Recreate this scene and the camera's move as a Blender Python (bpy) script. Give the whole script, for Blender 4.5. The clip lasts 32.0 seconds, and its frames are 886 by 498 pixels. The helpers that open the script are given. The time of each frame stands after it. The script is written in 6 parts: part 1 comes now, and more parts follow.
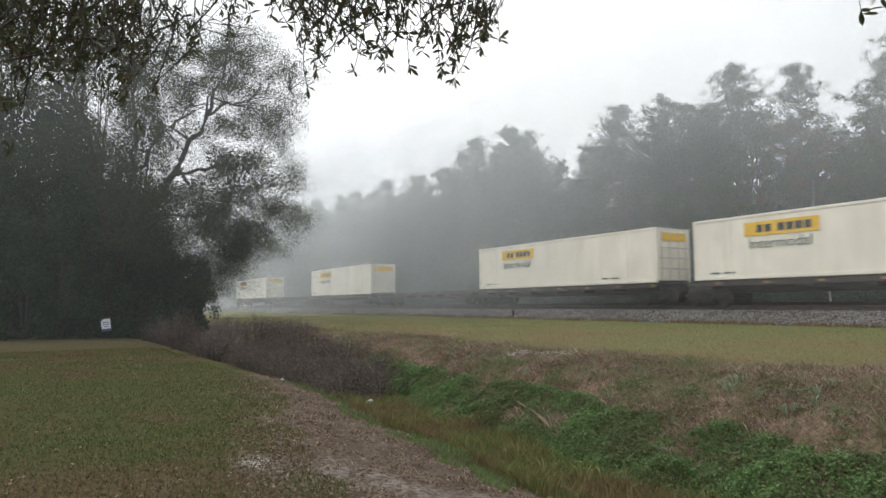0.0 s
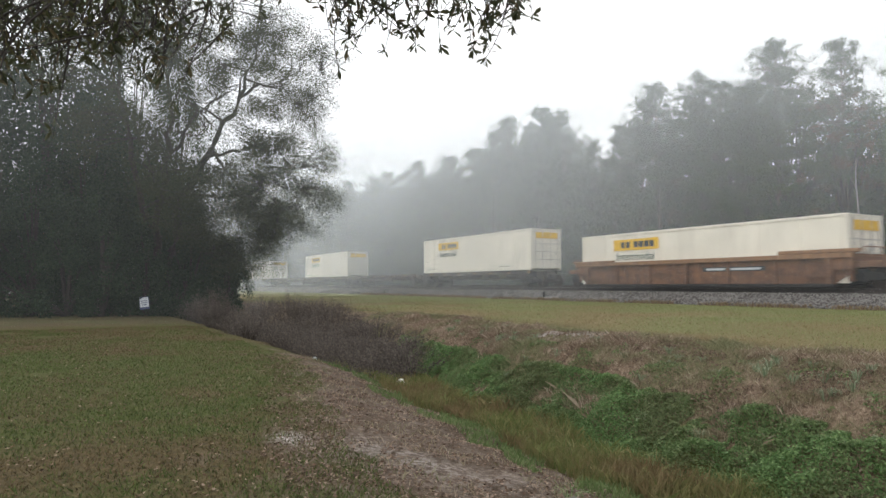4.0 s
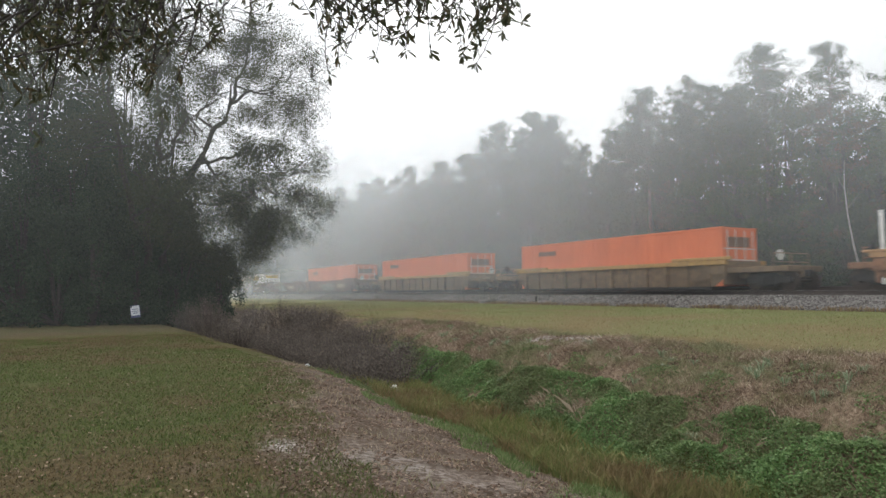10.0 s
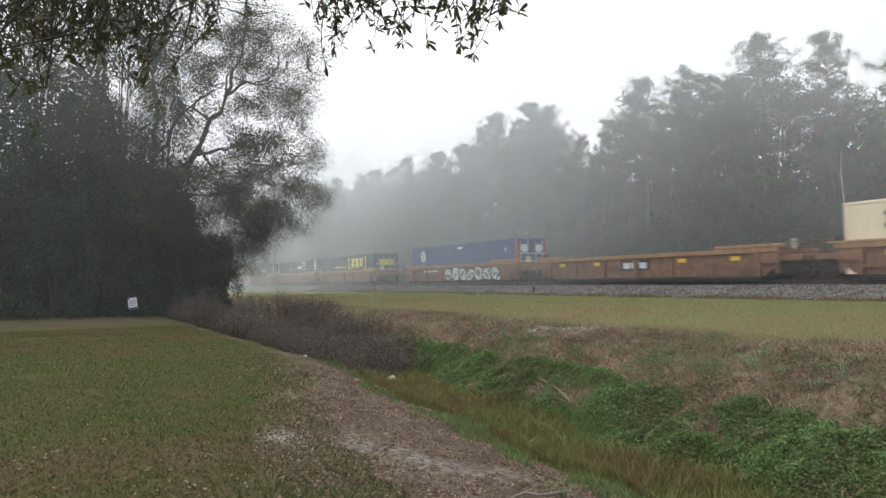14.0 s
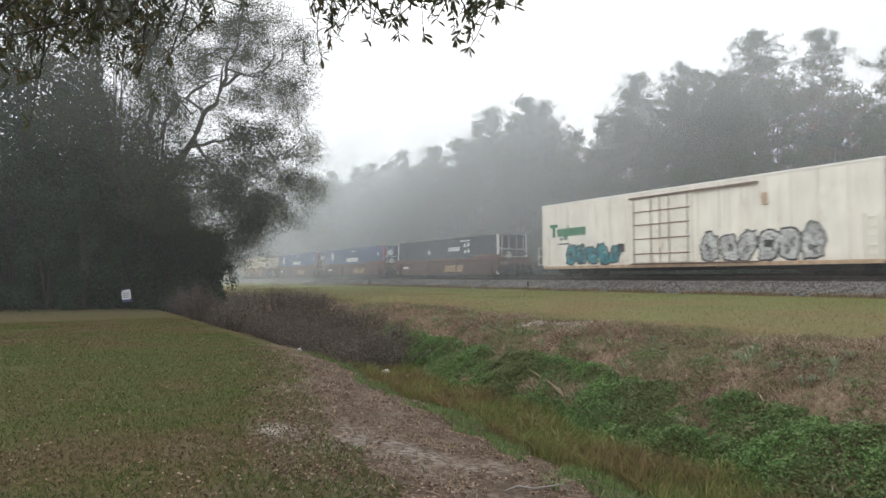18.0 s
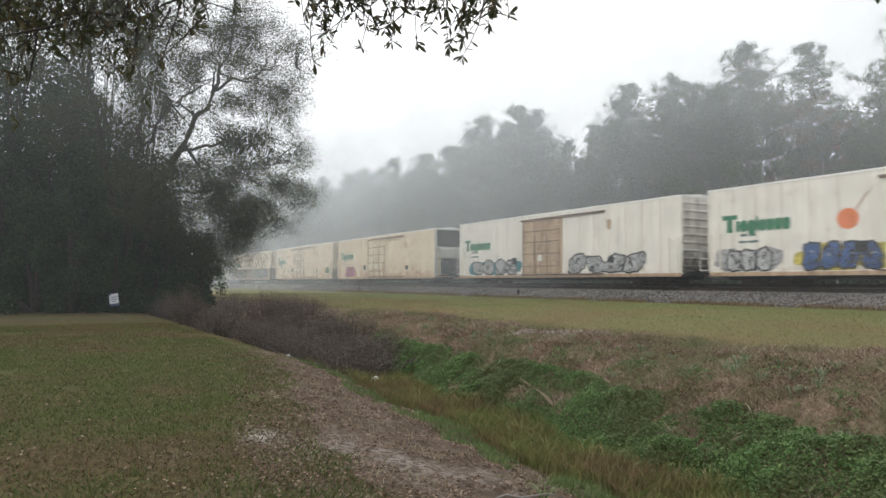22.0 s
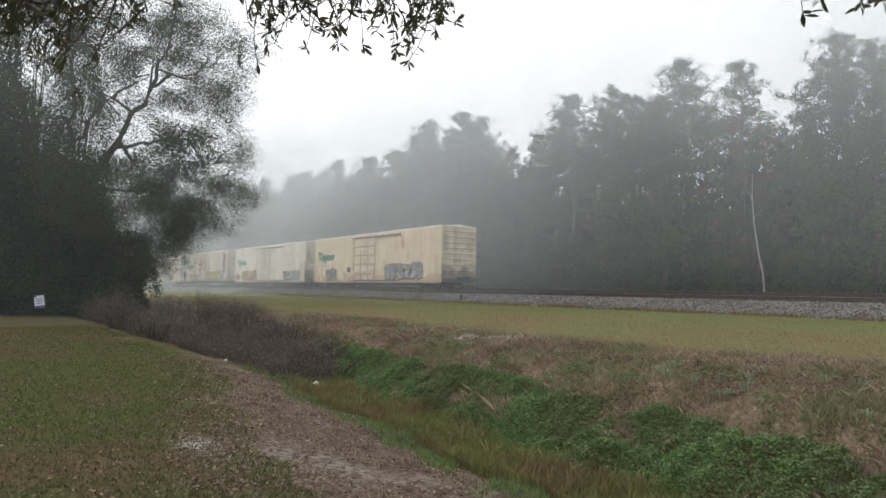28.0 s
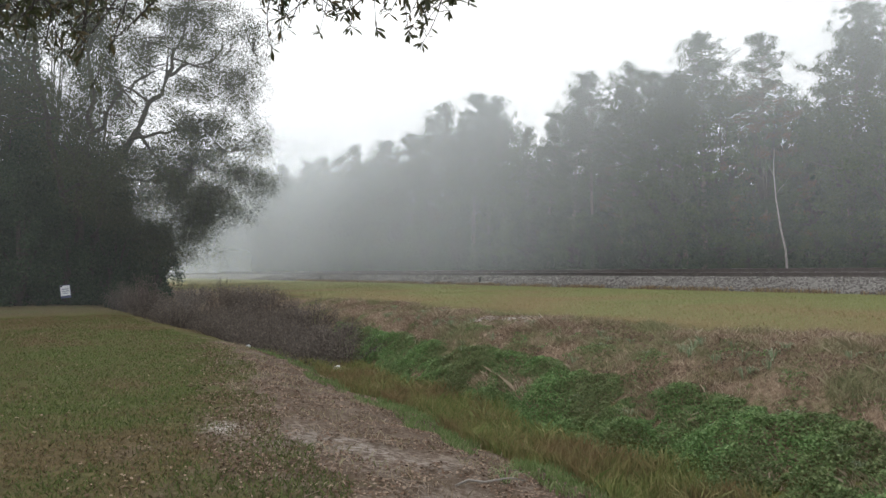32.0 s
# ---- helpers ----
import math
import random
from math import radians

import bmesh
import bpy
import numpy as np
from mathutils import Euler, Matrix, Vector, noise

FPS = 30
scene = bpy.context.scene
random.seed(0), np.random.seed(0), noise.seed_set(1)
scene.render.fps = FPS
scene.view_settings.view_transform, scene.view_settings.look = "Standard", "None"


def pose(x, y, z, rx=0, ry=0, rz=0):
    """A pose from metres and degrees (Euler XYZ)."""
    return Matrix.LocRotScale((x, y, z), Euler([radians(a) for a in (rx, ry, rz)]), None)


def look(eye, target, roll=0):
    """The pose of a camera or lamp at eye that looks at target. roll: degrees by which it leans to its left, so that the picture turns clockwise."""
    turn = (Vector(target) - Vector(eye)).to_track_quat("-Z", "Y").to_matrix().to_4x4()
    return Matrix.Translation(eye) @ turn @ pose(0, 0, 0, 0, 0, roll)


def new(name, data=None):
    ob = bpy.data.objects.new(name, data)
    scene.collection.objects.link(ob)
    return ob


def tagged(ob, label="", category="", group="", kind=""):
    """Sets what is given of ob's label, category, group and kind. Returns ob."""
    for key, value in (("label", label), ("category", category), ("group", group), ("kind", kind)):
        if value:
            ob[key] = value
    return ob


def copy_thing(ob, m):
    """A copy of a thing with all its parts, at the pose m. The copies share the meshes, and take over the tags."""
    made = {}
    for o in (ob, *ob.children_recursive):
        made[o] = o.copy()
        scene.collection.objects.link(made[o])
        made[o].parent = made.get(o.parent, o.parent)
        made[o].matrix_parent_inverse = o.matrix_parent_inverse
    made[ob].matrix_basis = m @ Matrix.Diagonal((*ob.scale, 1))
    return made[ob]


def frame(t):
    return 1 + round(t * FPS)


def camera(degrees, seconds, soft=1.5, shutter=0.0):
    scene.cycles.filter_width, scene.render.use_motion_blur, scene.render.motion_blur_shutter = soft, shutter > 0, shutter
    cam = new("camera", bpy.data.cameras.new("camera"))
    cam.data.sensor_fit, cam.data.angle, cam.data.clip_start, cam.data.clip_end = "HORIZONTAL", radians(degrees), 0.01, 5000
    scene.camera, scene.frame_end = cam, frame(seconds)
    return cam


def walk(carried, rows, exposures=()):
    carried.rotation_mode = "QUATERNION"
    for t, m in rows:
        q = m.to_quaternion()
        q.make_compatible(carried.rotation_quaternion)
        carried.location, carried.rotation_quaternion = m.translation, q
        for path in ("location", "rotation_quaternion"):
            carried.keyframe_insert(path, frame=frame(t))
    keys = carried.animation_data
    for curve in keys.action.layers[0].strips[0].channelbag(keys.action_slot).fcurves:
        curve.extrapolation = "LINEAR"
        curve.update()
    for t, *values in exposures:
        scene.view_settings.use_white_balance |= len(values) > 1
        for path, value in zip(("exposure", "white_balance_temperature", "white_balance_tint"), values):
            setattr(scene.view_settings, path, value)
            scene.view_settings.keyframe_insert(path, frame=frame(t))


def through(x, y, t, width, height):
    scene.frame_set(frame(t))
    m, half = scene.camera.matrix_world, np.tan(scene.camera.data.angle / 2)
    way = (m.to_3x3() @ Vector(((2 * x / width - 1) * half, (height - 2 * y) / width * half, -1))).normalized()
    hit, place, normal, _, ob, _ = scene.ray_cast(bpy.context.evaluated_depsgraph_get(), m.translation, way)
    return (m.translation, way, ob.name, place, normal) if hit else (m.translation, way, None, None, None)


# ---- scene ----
cam = camera(67.5, 32.0, soft=1.5, shutter=0.22)
EYE = (0.0, 0.0, 1.6)
# seconds, turn to the left of +y, tilt up, lean, in degrees
PATH = [
    (0, 58.473, 4.831, -0.257), (0.5, 59.206, 4.560, -0.247), (1, 59.796, 4.192, -0.602), (1.5, 60.310, 3.758, -0.661),
    (2, 60.812, 3.312, -0.605), (2.5, 61.040, 2.987, -0.277), (3, 61.139, 2.927, -0.122), (3.5, 61.149, 3.036, 0.040),
    (5.5, 61.012, 3.470, -0.005), (6, 60.987, 3.517, 0.151), (6.5, 60.916, 3.641, 0.156), (7, 60.890, 3.719, 0.176),
    (7.5, 60.800, 3.788, 0.178), (8, 60.731, 3.851, 0.092), (8.5, 60.591, 3.819, -0.154), (9, 60.561, 3.787, -0.497),
    (9.5, 60.506, 3.711, -0.483), (10, 60.450, 3.644, -0.462), (10.5, 60.405, 3.578, -0.439), (11, 60.385, 3.509, -0.494),
    (11.5, 60.338, 3.419, -0.505), (12, 60.333, 3.303, -0.573), (12.5, 60.331, 3.231, -0.577), (13, 60.322, 3.100, -0.518),
    (13.5, 60.300, 2.967, -0.576), (14, 60.234, 2.855, -0.661), (14.5, 60.243, 2.840, -0.675), (16.5, 60.068, 2.467, -0.487),
    (17, 59.952, 2.408, -0.546), (17.5, 59.845, 2.352, -0.443), (18, 59.801, 2.344, -0.266), (18.5, 59.708, 2.372, -0.064),
    (19, 59.640, 2.391, 0.000), (19.5, 59.521, 2.570, 0.549), (20, 59.465, 2.702, 0.595), (20.5, 59.337, 2.881, 0.603),
    (21, 59.232, 2.926, 0.633), (21.5, 59.111, 2.988, 0.521), (22, 58.992, 2.973, 0.326), (22.5, 58.893, 2.957, 0.173),
    (23, 58.648, 2.879, -0.030), (23.5, 58.587, 2.885, -0.023), (24, 58.341, 2.945, 0.445), (24.5, 58.174, 3.009, 0.826),
    (25, 57.832, 3.106, 1.013), (25.5, 57.315, 3.289, 1.233), (27.5, 54.399, 3.446, 0.917), (28, 54.117, 3.437, 0.868),
    (28.5, 54.092, 3.428, 0.755), (29, 54.337, 3.358, 0.321), (29.5, 54.643, 3.294, 0.055), (30, 54.856, 3.240, -0.064),
    (30.5, 55.176, 3.027, -0.106), (31, 55.381, 2.866, 0.065), (31.5, 55.563, 2.593, -0.144), (32, 55.669, 1.933, -0.245),
]


def aim(turn, tilt, lean):
    a, b = radians(turn), radians(tilt)
    way = Vector((-math.sin(a) * math.cos(b), math.cos(a) * math.cos(b), math.sin(b)))
    return look(EYE, Vector(EYE) + way * 10, lean)


walk(cam, [(t, aim(a, b, c)) for t, a, b, c in PATH], exposures=[(0, -0.13), (1, -0.1), (3, 0.07), (8, 0.1), (14, 0.1), (18, 0.11), (22, -0.03), (24, 0.03), (28, -0.09), (32, 0.1)])

# ---- light: a white overcast morning sky in ground fog ----
world = bpy.data.worlds.new("overcast")
scene.world = world
world.use_nodes = True
wn, wl = world.node_tree.nodes, world.node_tree.links
sky = wn.new("ShaderNodeTexSky")
sky.sky_type, sky.sun_disc = "NISHITA", False
sky.sun_elevation, sky.sun_rotation = radians(38), radians(-50)
sky.air_density, sky.dust_density = 1.0, 4.0
cloud = wn.new("ShaderNodeMix")
cloud.data_type = "RGBA"
cloud.inputs[0].default_value = 0.93
scaled = wn.new("ShaderNodeMix")
scaled.data_type, scaled.blend_type = "RGBA", "MULTIPLY"
scaled.inputs[0].default_value = 1.0
wl.new(sky.outputs[0], scaled.inputs[6])
scaled.inputs[7].default_value = (0.1, 0.1, 0.1, 1)
wl.new(scaled.outputs[2], cloud.inputs[6])
cloud.inputs[7].default_value = (1.12, 1.15, 1.19, 1)
wl.new(cloud.outputs[2], wn["Background"].inputs[0])
wn["Background"].inputs[1].default_value = 1.22

sun = new("sun", bpy.data.lights.new("sun", "SUN"))
sun.data.energy, sun.data.angle, sun.data.color = 0.9, radians(40), (1.0, 0.95, 0.88)
sun.matrix_world = look((-20, -40, 50), (0, 0, 0))
scene.cycles.transparent_max_bounces = 48

# ---- materials ----
def nodes_of(name):
    m = bpy.data.materials.new(name)
    m.use_nodes = True
    n = m.node_tree.nodes
    return m, n, m.node_tree.links, n["Principled BSDF"]


def noise_node(n, l, coord, scale, detail=4.0, rough=0.55, stretch=None):
    t = n.new("ShaderNodeTexNoise")
    t.inputs["Scale"].default_value, t.inputs["Detail"].default_value, t.inputs["Roughness"].default_value = scale, detail, rough
    if stretch:
        mp = n.new("ShaderNodeMapping")
        mp.inputs["Scale"].default_value = stretch
        l.new(coord, mp.inputs[0])
        coord = mp.outputs[0]
    l.new(coord, t.inputs["Vector"])
    return t.outputs[0]


def ramp(n, l, src, stops):
    r = n.new("ShaderNodeValToRGB")
    e = r.color_ramp.elements
    while len(e) < len(stops):
        e.new(0.5)
    for k, (p, c) in enumerate(stops):
        e[k].position, e[k].color = p, (*c, 1) if len(c) == 3 else c
    l.new(src, r.inputs[0])
    return r.outputs[0]


def blend(n, l, fac, a, b, mode="MIX"):
    m = n.new("ShaderNodeMix")
    m.data_type, m.blend_type = "RGBA", mode
    for sock, v in ((m.inputs[0], fac), (m.inputs[6], a), (m.inputs[7], b)):
        if isinstance(v, (int, float)):
            sock.default_value = v
        elif isinstance(v, tuple):
            sock.default_value = (*v, 1)
        else:
            l.new(v, sock)
    return m.outputs[2]


def bump(n, l, bsdf, src, strength, dist):
    b = n.new("ShaderNodeBump")
    b.inputs["Strength"].default_value, b.inputs["Distance"].default_value = strength, dist
    l.new(src, b.inputs["Height"])
    l.new(b.outputs[0], bsdf.inputs["Normal"])


def plain(name, col, rough=0.6, metal=0.0, vary=0.25, scale=3.0, fine=40.0, relief=0.004):
    """A worn surface: base colour mottled at two scales, with fine relief."""
    m, n, l, b = nodes_of(name)
    co = n.new("ShaderNodeTexCoord").outputs["Object"]
    big, small = noise_node(n, l, co, scale), noise_node(n, l, co, fine, 2.0)
    dark = tuple(c * (1 - vary) for c in col)
    light = tuple(min(1, c * (1 + vary * 0.6)) for c in col)
    c1 = ramp(n, l, big, [(0.3, dark), (0.7, light)])
    c2 = blend(n, l, 0.25, c1, ramp(n, l, small, [(0.35, tuple(c * 0.6 for c in col)), (0.65, light)]))
    l.new(c2, b.inputs["Base Color"])
    b.inputs["Roughness"].default_value, b.inputs["Metallic"].default_value = rough, metal
    bump(n, l, b, small, 0.4, relief)
    return m


def painted(name, col, rust=(0.2, 0.1, 0.05), wear=0.5, streak=0.5, rough=0.55, at_foot=0.0):
    """Weathered paint on steel: grime that runs down, rust specks, fading."""
    m, n, l, b = nodes_of(name)
    co = n.new("ShaderNodeTexCoord").outputs["Object"]
    fade = noise_node(n, l, co, 0.7, 3.0)
    run = noise_node(n, l, co, 1.0, 5.0, 0.6, (3.2, 3.2, 0.22))
    speck = noise_node(n, l, co, 2.2, 8.0, 0.7)
    c = ramp(n, l, fade, [(0.3, tuple(v * 0.86 for v in col)), (0.7, tuple(min(1, v * 1.05) for v in col))])
    grime = tuple(v * 0.5 + r * 0.35 for v, r in zip(col, rust))
    f1 = ramp(n, l, run, [(0.5 - 0.08 * streak, (0, 0, 0)), (0.66, (0.9 * streak,) * 3)])
    c = blend(n, l, f1, c, grime)
    drip = noise_node(n, l, co, 1.0, 3.0, 0.6, (11, 11, 0.35))
    c = blend(n, l, ramp(n, l, drip, [(0.52, (0, 0, 0)), (0.66, (0.8 * streak,) * 3)]), c, tuple(v * 0.35 + r * 0.55 for v, r in zip(col, rust)))
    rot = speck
    if at_foot:
        # the rust colour thickens towards the lower edge of the side
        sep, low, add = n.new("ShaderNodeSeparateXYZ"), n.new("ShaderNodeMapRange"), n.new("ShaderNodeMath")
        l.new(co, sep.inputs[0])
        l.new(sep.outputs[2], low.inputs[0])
        for k, v in enumerate((0.6, 1.9, at_foot, 0.0)):
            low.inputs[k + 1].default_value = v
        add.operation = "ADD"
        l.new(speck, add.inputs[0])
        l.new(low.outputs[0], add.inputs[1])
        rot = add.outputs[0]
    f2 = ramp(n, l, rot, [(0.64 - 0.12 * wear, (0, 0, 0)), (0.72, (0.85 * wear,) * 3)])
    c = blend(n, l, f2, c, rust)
    l.new(c, b.inputs["Base Color"])
    b.inputs["Roughness"].default_value = rough
    bump(n, l, b, speck, 0.15, 0.004)
    return m


def sprayed(name, col):
    """Old spray paint, thin and flaked so that the wall shows through."""
    m, n, l, b = nodes_of(name)
    co = n.new("ShaderNodeTexCoord").outputs["Object"]
    big, small = noise_node(n, l, co, 1.4, 4.0), noise_node(n, l, co, 9.0, 6.0, 0.7)
    l.new(ramp(n, l, big, [(0.3, tuple(c * 0.6 for c in col)), (0.7, tuple(min(1, c * 1.15) for c in col))]), b.inputs["Base Color"])
    b.inputs["Roughness"].default_value = 0.6
    bare, mx = n.new("ShaderNodeBsdfTransparent"), n.new("ShaderNodeMixShader")
    l.new(ramp(n, l, small, [(0.36, (0.25,) * 3), (0.5, (0.85,) * 3), (0.6, (1, 1, 1))]), mx.inputs[0])
    l.new(bare.outputs[0], mx.inputs[1])
    l.new(b.outputs[0], mx.inputs[2])
    l.new(mx.outputs[0], n["Material Output"].inputs[0])
    return m


def leafy(name, a, b2, c3=None, through=0.3, rough=0.6, other=None, patch=0.7):
    """Foliage: each leaf its own tone, light passing through."""
    m, n, l, b = nodes_of(name)
    rnd = n.new("ShaderNodeNewGeometry").outputs["Random Per Island"]
    stops = [(0.0, a), (0.6, b2), (1.0, c3 or b2)]
    c = ramp(n, l, rnd, stops)
    if other:
        # growth of another tone in patches
        co = n.new("ShaderNodeTexCoord").outputs["Object"]
        where = noise_node(n, l, co, patch, 5, 0.65)
        c = blend(n, l, ramp(n, l, where, [(0.42, (0, 0, 0)), (0.58, (1, 1, 1))]), c, ramp(n, l, rnd, [(0.0, other[0]), (1.0, other[1])]))
    l.new(c, b.inputs["Base Color"])
    b.inputs["Roughness"].default_value = rough
    b.inputs["Specular IOR Level"].default_value = 0.25
    tr = n.new("ShaderNodeBsdfTranslucent")
    l.new(c, tr.inputs[0])
    mx = n.new("ShaderNodeMixShader")
    mx.inputs[0].default_value = through
    l.new(b.outputs[0], mx.inputs[1])
    l.new(tr.outputs[0], mx.inputs[2])
    l.new(mx.outputs[0], n["Material Output"].inputs[0])
    return m


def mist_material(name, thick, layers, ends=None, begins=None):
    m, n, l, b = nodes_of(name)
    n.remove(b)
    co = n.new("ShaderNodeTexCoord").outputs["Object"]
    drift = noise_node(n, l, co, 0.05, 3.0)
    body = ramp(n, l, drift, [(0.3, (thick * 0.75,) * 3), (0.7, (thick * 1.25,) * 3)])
    # layers set how thick the fog is at each height
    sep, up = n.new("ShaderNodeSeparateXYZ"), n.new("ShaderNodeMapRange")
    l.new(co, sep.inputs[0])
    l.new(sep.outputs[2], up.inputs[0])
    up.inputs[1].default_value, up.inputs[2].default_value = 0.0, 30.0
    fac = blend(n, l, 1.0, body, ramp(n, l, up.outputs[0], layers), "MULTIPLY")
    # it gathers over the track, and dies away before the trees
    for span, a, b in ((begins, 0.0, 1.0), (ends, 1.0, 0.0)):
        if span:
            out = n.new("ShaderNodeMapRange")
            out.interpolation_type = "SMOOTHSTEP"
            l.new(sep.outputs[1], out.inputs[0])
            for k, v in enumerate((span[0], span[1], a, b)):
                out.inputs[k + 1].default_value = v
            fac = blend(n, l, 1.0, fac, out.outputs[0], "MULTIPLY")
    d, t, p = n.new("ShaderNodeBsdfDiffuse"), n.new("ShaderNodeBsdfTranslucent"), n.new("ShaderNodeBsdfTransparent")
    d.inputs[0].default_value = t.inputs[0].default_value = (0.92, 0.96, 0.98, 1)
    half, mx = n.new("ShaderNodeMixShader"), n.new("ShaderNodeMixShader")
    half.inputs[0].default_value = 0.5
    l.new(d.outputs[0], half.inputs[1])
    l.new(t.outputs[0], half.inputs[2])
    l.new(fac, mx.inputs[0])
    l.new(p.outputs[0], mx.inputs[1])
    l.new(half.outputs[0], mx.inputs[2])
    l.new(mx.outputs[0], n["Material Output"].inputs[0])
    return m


# ---- geometry tools ----
class Geo:
    """Collects vertices and faces of one mesh."""

    def __init__(self):
        self.v, self.f = [], []

    def add(self, vs, fs):
        o = len(self.v)
        self.v += vs
        self.f += [tuple(i + o for i in f) for f in fs]
        return self

    def box(self, x0, x1, y0, y1, z0, z1, b=0.0):
        """A box with chamfered edges."""
        if b <= 0:
            vs = [(x, y, z) for x in (x0, x1) for y in (y0, y1) for z in (z0, z1)]
            return self.add(vs, [(0, 1, 3, 2), (4, 6, 7, 5), (0, 4, 5, 1), (2, 3, 7, 6), (0, 2, 6, 4), (1, 5, 7, 3)])
        bm = bmesh.new()
        bmesh.ops.create_cube(bm, size=1, matrix=Matrix.Translation(((x0 + x1) / 2, (y0 + y1) / 2, (z0 + z1) / 2)) @ Matrix.Diagonal((x1 - x0, y1 - y0, z1 - z0, 1)))
        bmesh.ops.bevel(bm, geom=bm.edges[:], offset=b, segments=1, affect="EDGES")
        bm.verts.index_update()
        self.add([tuple(v.co) for v in bm.verts], [tuple(v.index for v in f.verts) for f in bm.faces])
        bm.free()
        return self

    def tube(self, path, radii, sides=8):
        """A tapered tube along points."""
        o, n = len(self.v), len(path)
        pts = [Vector(p) for p in path]
        for k, p in enumerate(pts):
            d = (pts[min(k + 1, n - 1)] - pts[max(k - 1, 0)]).normalized()
            s = d.cross(Vector((0, 0, 1)) if abs(d.z) < 0.9 else Vector((1, 0, 0))).normalized()
            u = s.cross(d)
            for j in range(sides):
                a = 2 * math.pi * j / sides
                self.v.append(tuple(p + (s * math.cos(a) + u * math.sin(a)) * radii[k]))
        for k in range(n - 1):
            for j in range(sides):
                a, b = o + k * sides + j, o + k * sides + (j + 1) % sides
                self.f.append((a, b, b + sides, a + sides))
        self.f.append(tuple(o + j for j in reversed(range(sides))))
        self.f.append(tuple(o + (n - 1) * sides + j for j in range(sides)))
        return self

    def prism(self, outline, y0, y1):
        """A flat shape in the x-z plane, given thickness along y."""
        n = len(outline)
        vs = [(x, y0, z) for x, z in outline] + [(x, y1, z) for x, z in outline]
        fs = [tuple(range(n)), tuple(reversed(range(n, 2 * n)))]
        fs += [(j, j + n, (j + 1) % n + n, (j + 1) % n) for j in range(n)]
        return self.add(vs, fs)

    def mesh(self, name, mat, smooth=False):
        me = bpy.data.meshes.new(name)
        me.from_pydata(self.v, [], self.f)
        me.materials.append(mat)
        if smooth:
            me.shade_smooth()
        me.update()
        return me


def part(name, geo, mat, parent=None, label="", at=None, smooth=False):
    """Links a mesh as one object, under a thing where one is given."""
    ob = new(name, geo if isinstance(geo, bpy.types.Mesh) else geo.mesh(name, mat, smooth))
    ob.parent = parent
    if at:
        ob.location = at
    if label:
        ob["label"] = label
    return ob


def thing(name, label, category, group="", at=(0, 0, 0), kind=""):
    ob = new(name)
    ob.empty_display_size = 0.3
    ob.location = at
    return tagged(ob, label, category, group, kind)


def leaf_geo(centres, sizes, aspect=0.4, droop=0.3, seed=0, flat=0.0):
    """Diamond leaves, one at each centre, turned at random."""
    rng = np.random.default_rng(seed)
    c = np.asarray(centres, float)
    n = len(c)
    s = np.broadcast_to(np.asarray(sizes, float), (n,))[:, None]
    d = rng.normal(size=(n, 3))
    d[:, 2] = d[:, 2] * (1 - flat) - droop
    d /= np.linalg.norm(d, axis=1)[:, None] + 1e-9
    w = np.cross(d, rng.normal(size=(n, 3)) * [1 - flat * 0.7, 1 - flat * 0.7, 1] + [0, 0, flat * 2])
    w /= np.linalg.norm(w, axis=1)[:, None] + 1e-9
    v = np.stack([c - d * s * 0.5, c + w * s * aspect * 0.5 - d * s * 0.06, c + d * s * 0.5, c - w * s * aspect * 0.5 - d * s * 0.06], 1).reshape(-1, 3)
    return v, np.arange(n * 4).reshape(n, 4)


def leaf_mesh(name, mat, centres, sizes, **k):
    v, f = leaf_geo(centres, sizes, **k)
    me = bpy.data.meshes.new(name)
    me.from_pydata(v, [], f)
    me.materials.append(mat)
    me.update()
    return me


def blob(rng, n, centre, radii, hollow=0.35):
    """Points in an ellipsoid, thicker to its rim."""
    d = rng.normal(size=(n, 3))
    d /= np.linalg.norm(d, axis=1)[:, None]
    r = (hollow + (1 - hollow) * rng.random(n)) ** 0.8
    return np.asarray(centre) + d * r[:, None] * np.asarray(radii)

# ---- the ground: lawn, ditch, bank, grass strip; one sheet to the horizon ----
# the lines of the lawn edge and the ditch bed, along the track
EDGE_X = [-60, -20, -15, -11.8, -8.9, -5.6, -4.4, 0, 20]
EDGE_Y = [4.2, 4.3, 4.35, 3.9, 3.1, 2.4, 2.25, 2.0, 2.0]
BED_X = [-60, -16, -12, -7.5, -4.3, 0, 20]
BED_Y = [6.9, 6.8, 6.4, 6.1, 5.6, 5.0, 5.0]


def edge_at(x):
    x = np.asarray(x, float)
    return np.interp(x, EDGE_X, EDGE_Y) + 0.08 * np.sin(x * 2.1) + 0.06 * np.sin(x * 5.3 + 1)


def bed_at(x):
    x = np.asarray(x, float)
    return np.interp(x, BED_X, BED_Y) + 0.1 * np.sin(x * 1.5 + 2) + 0.07 * np.sin(x * 3.7)


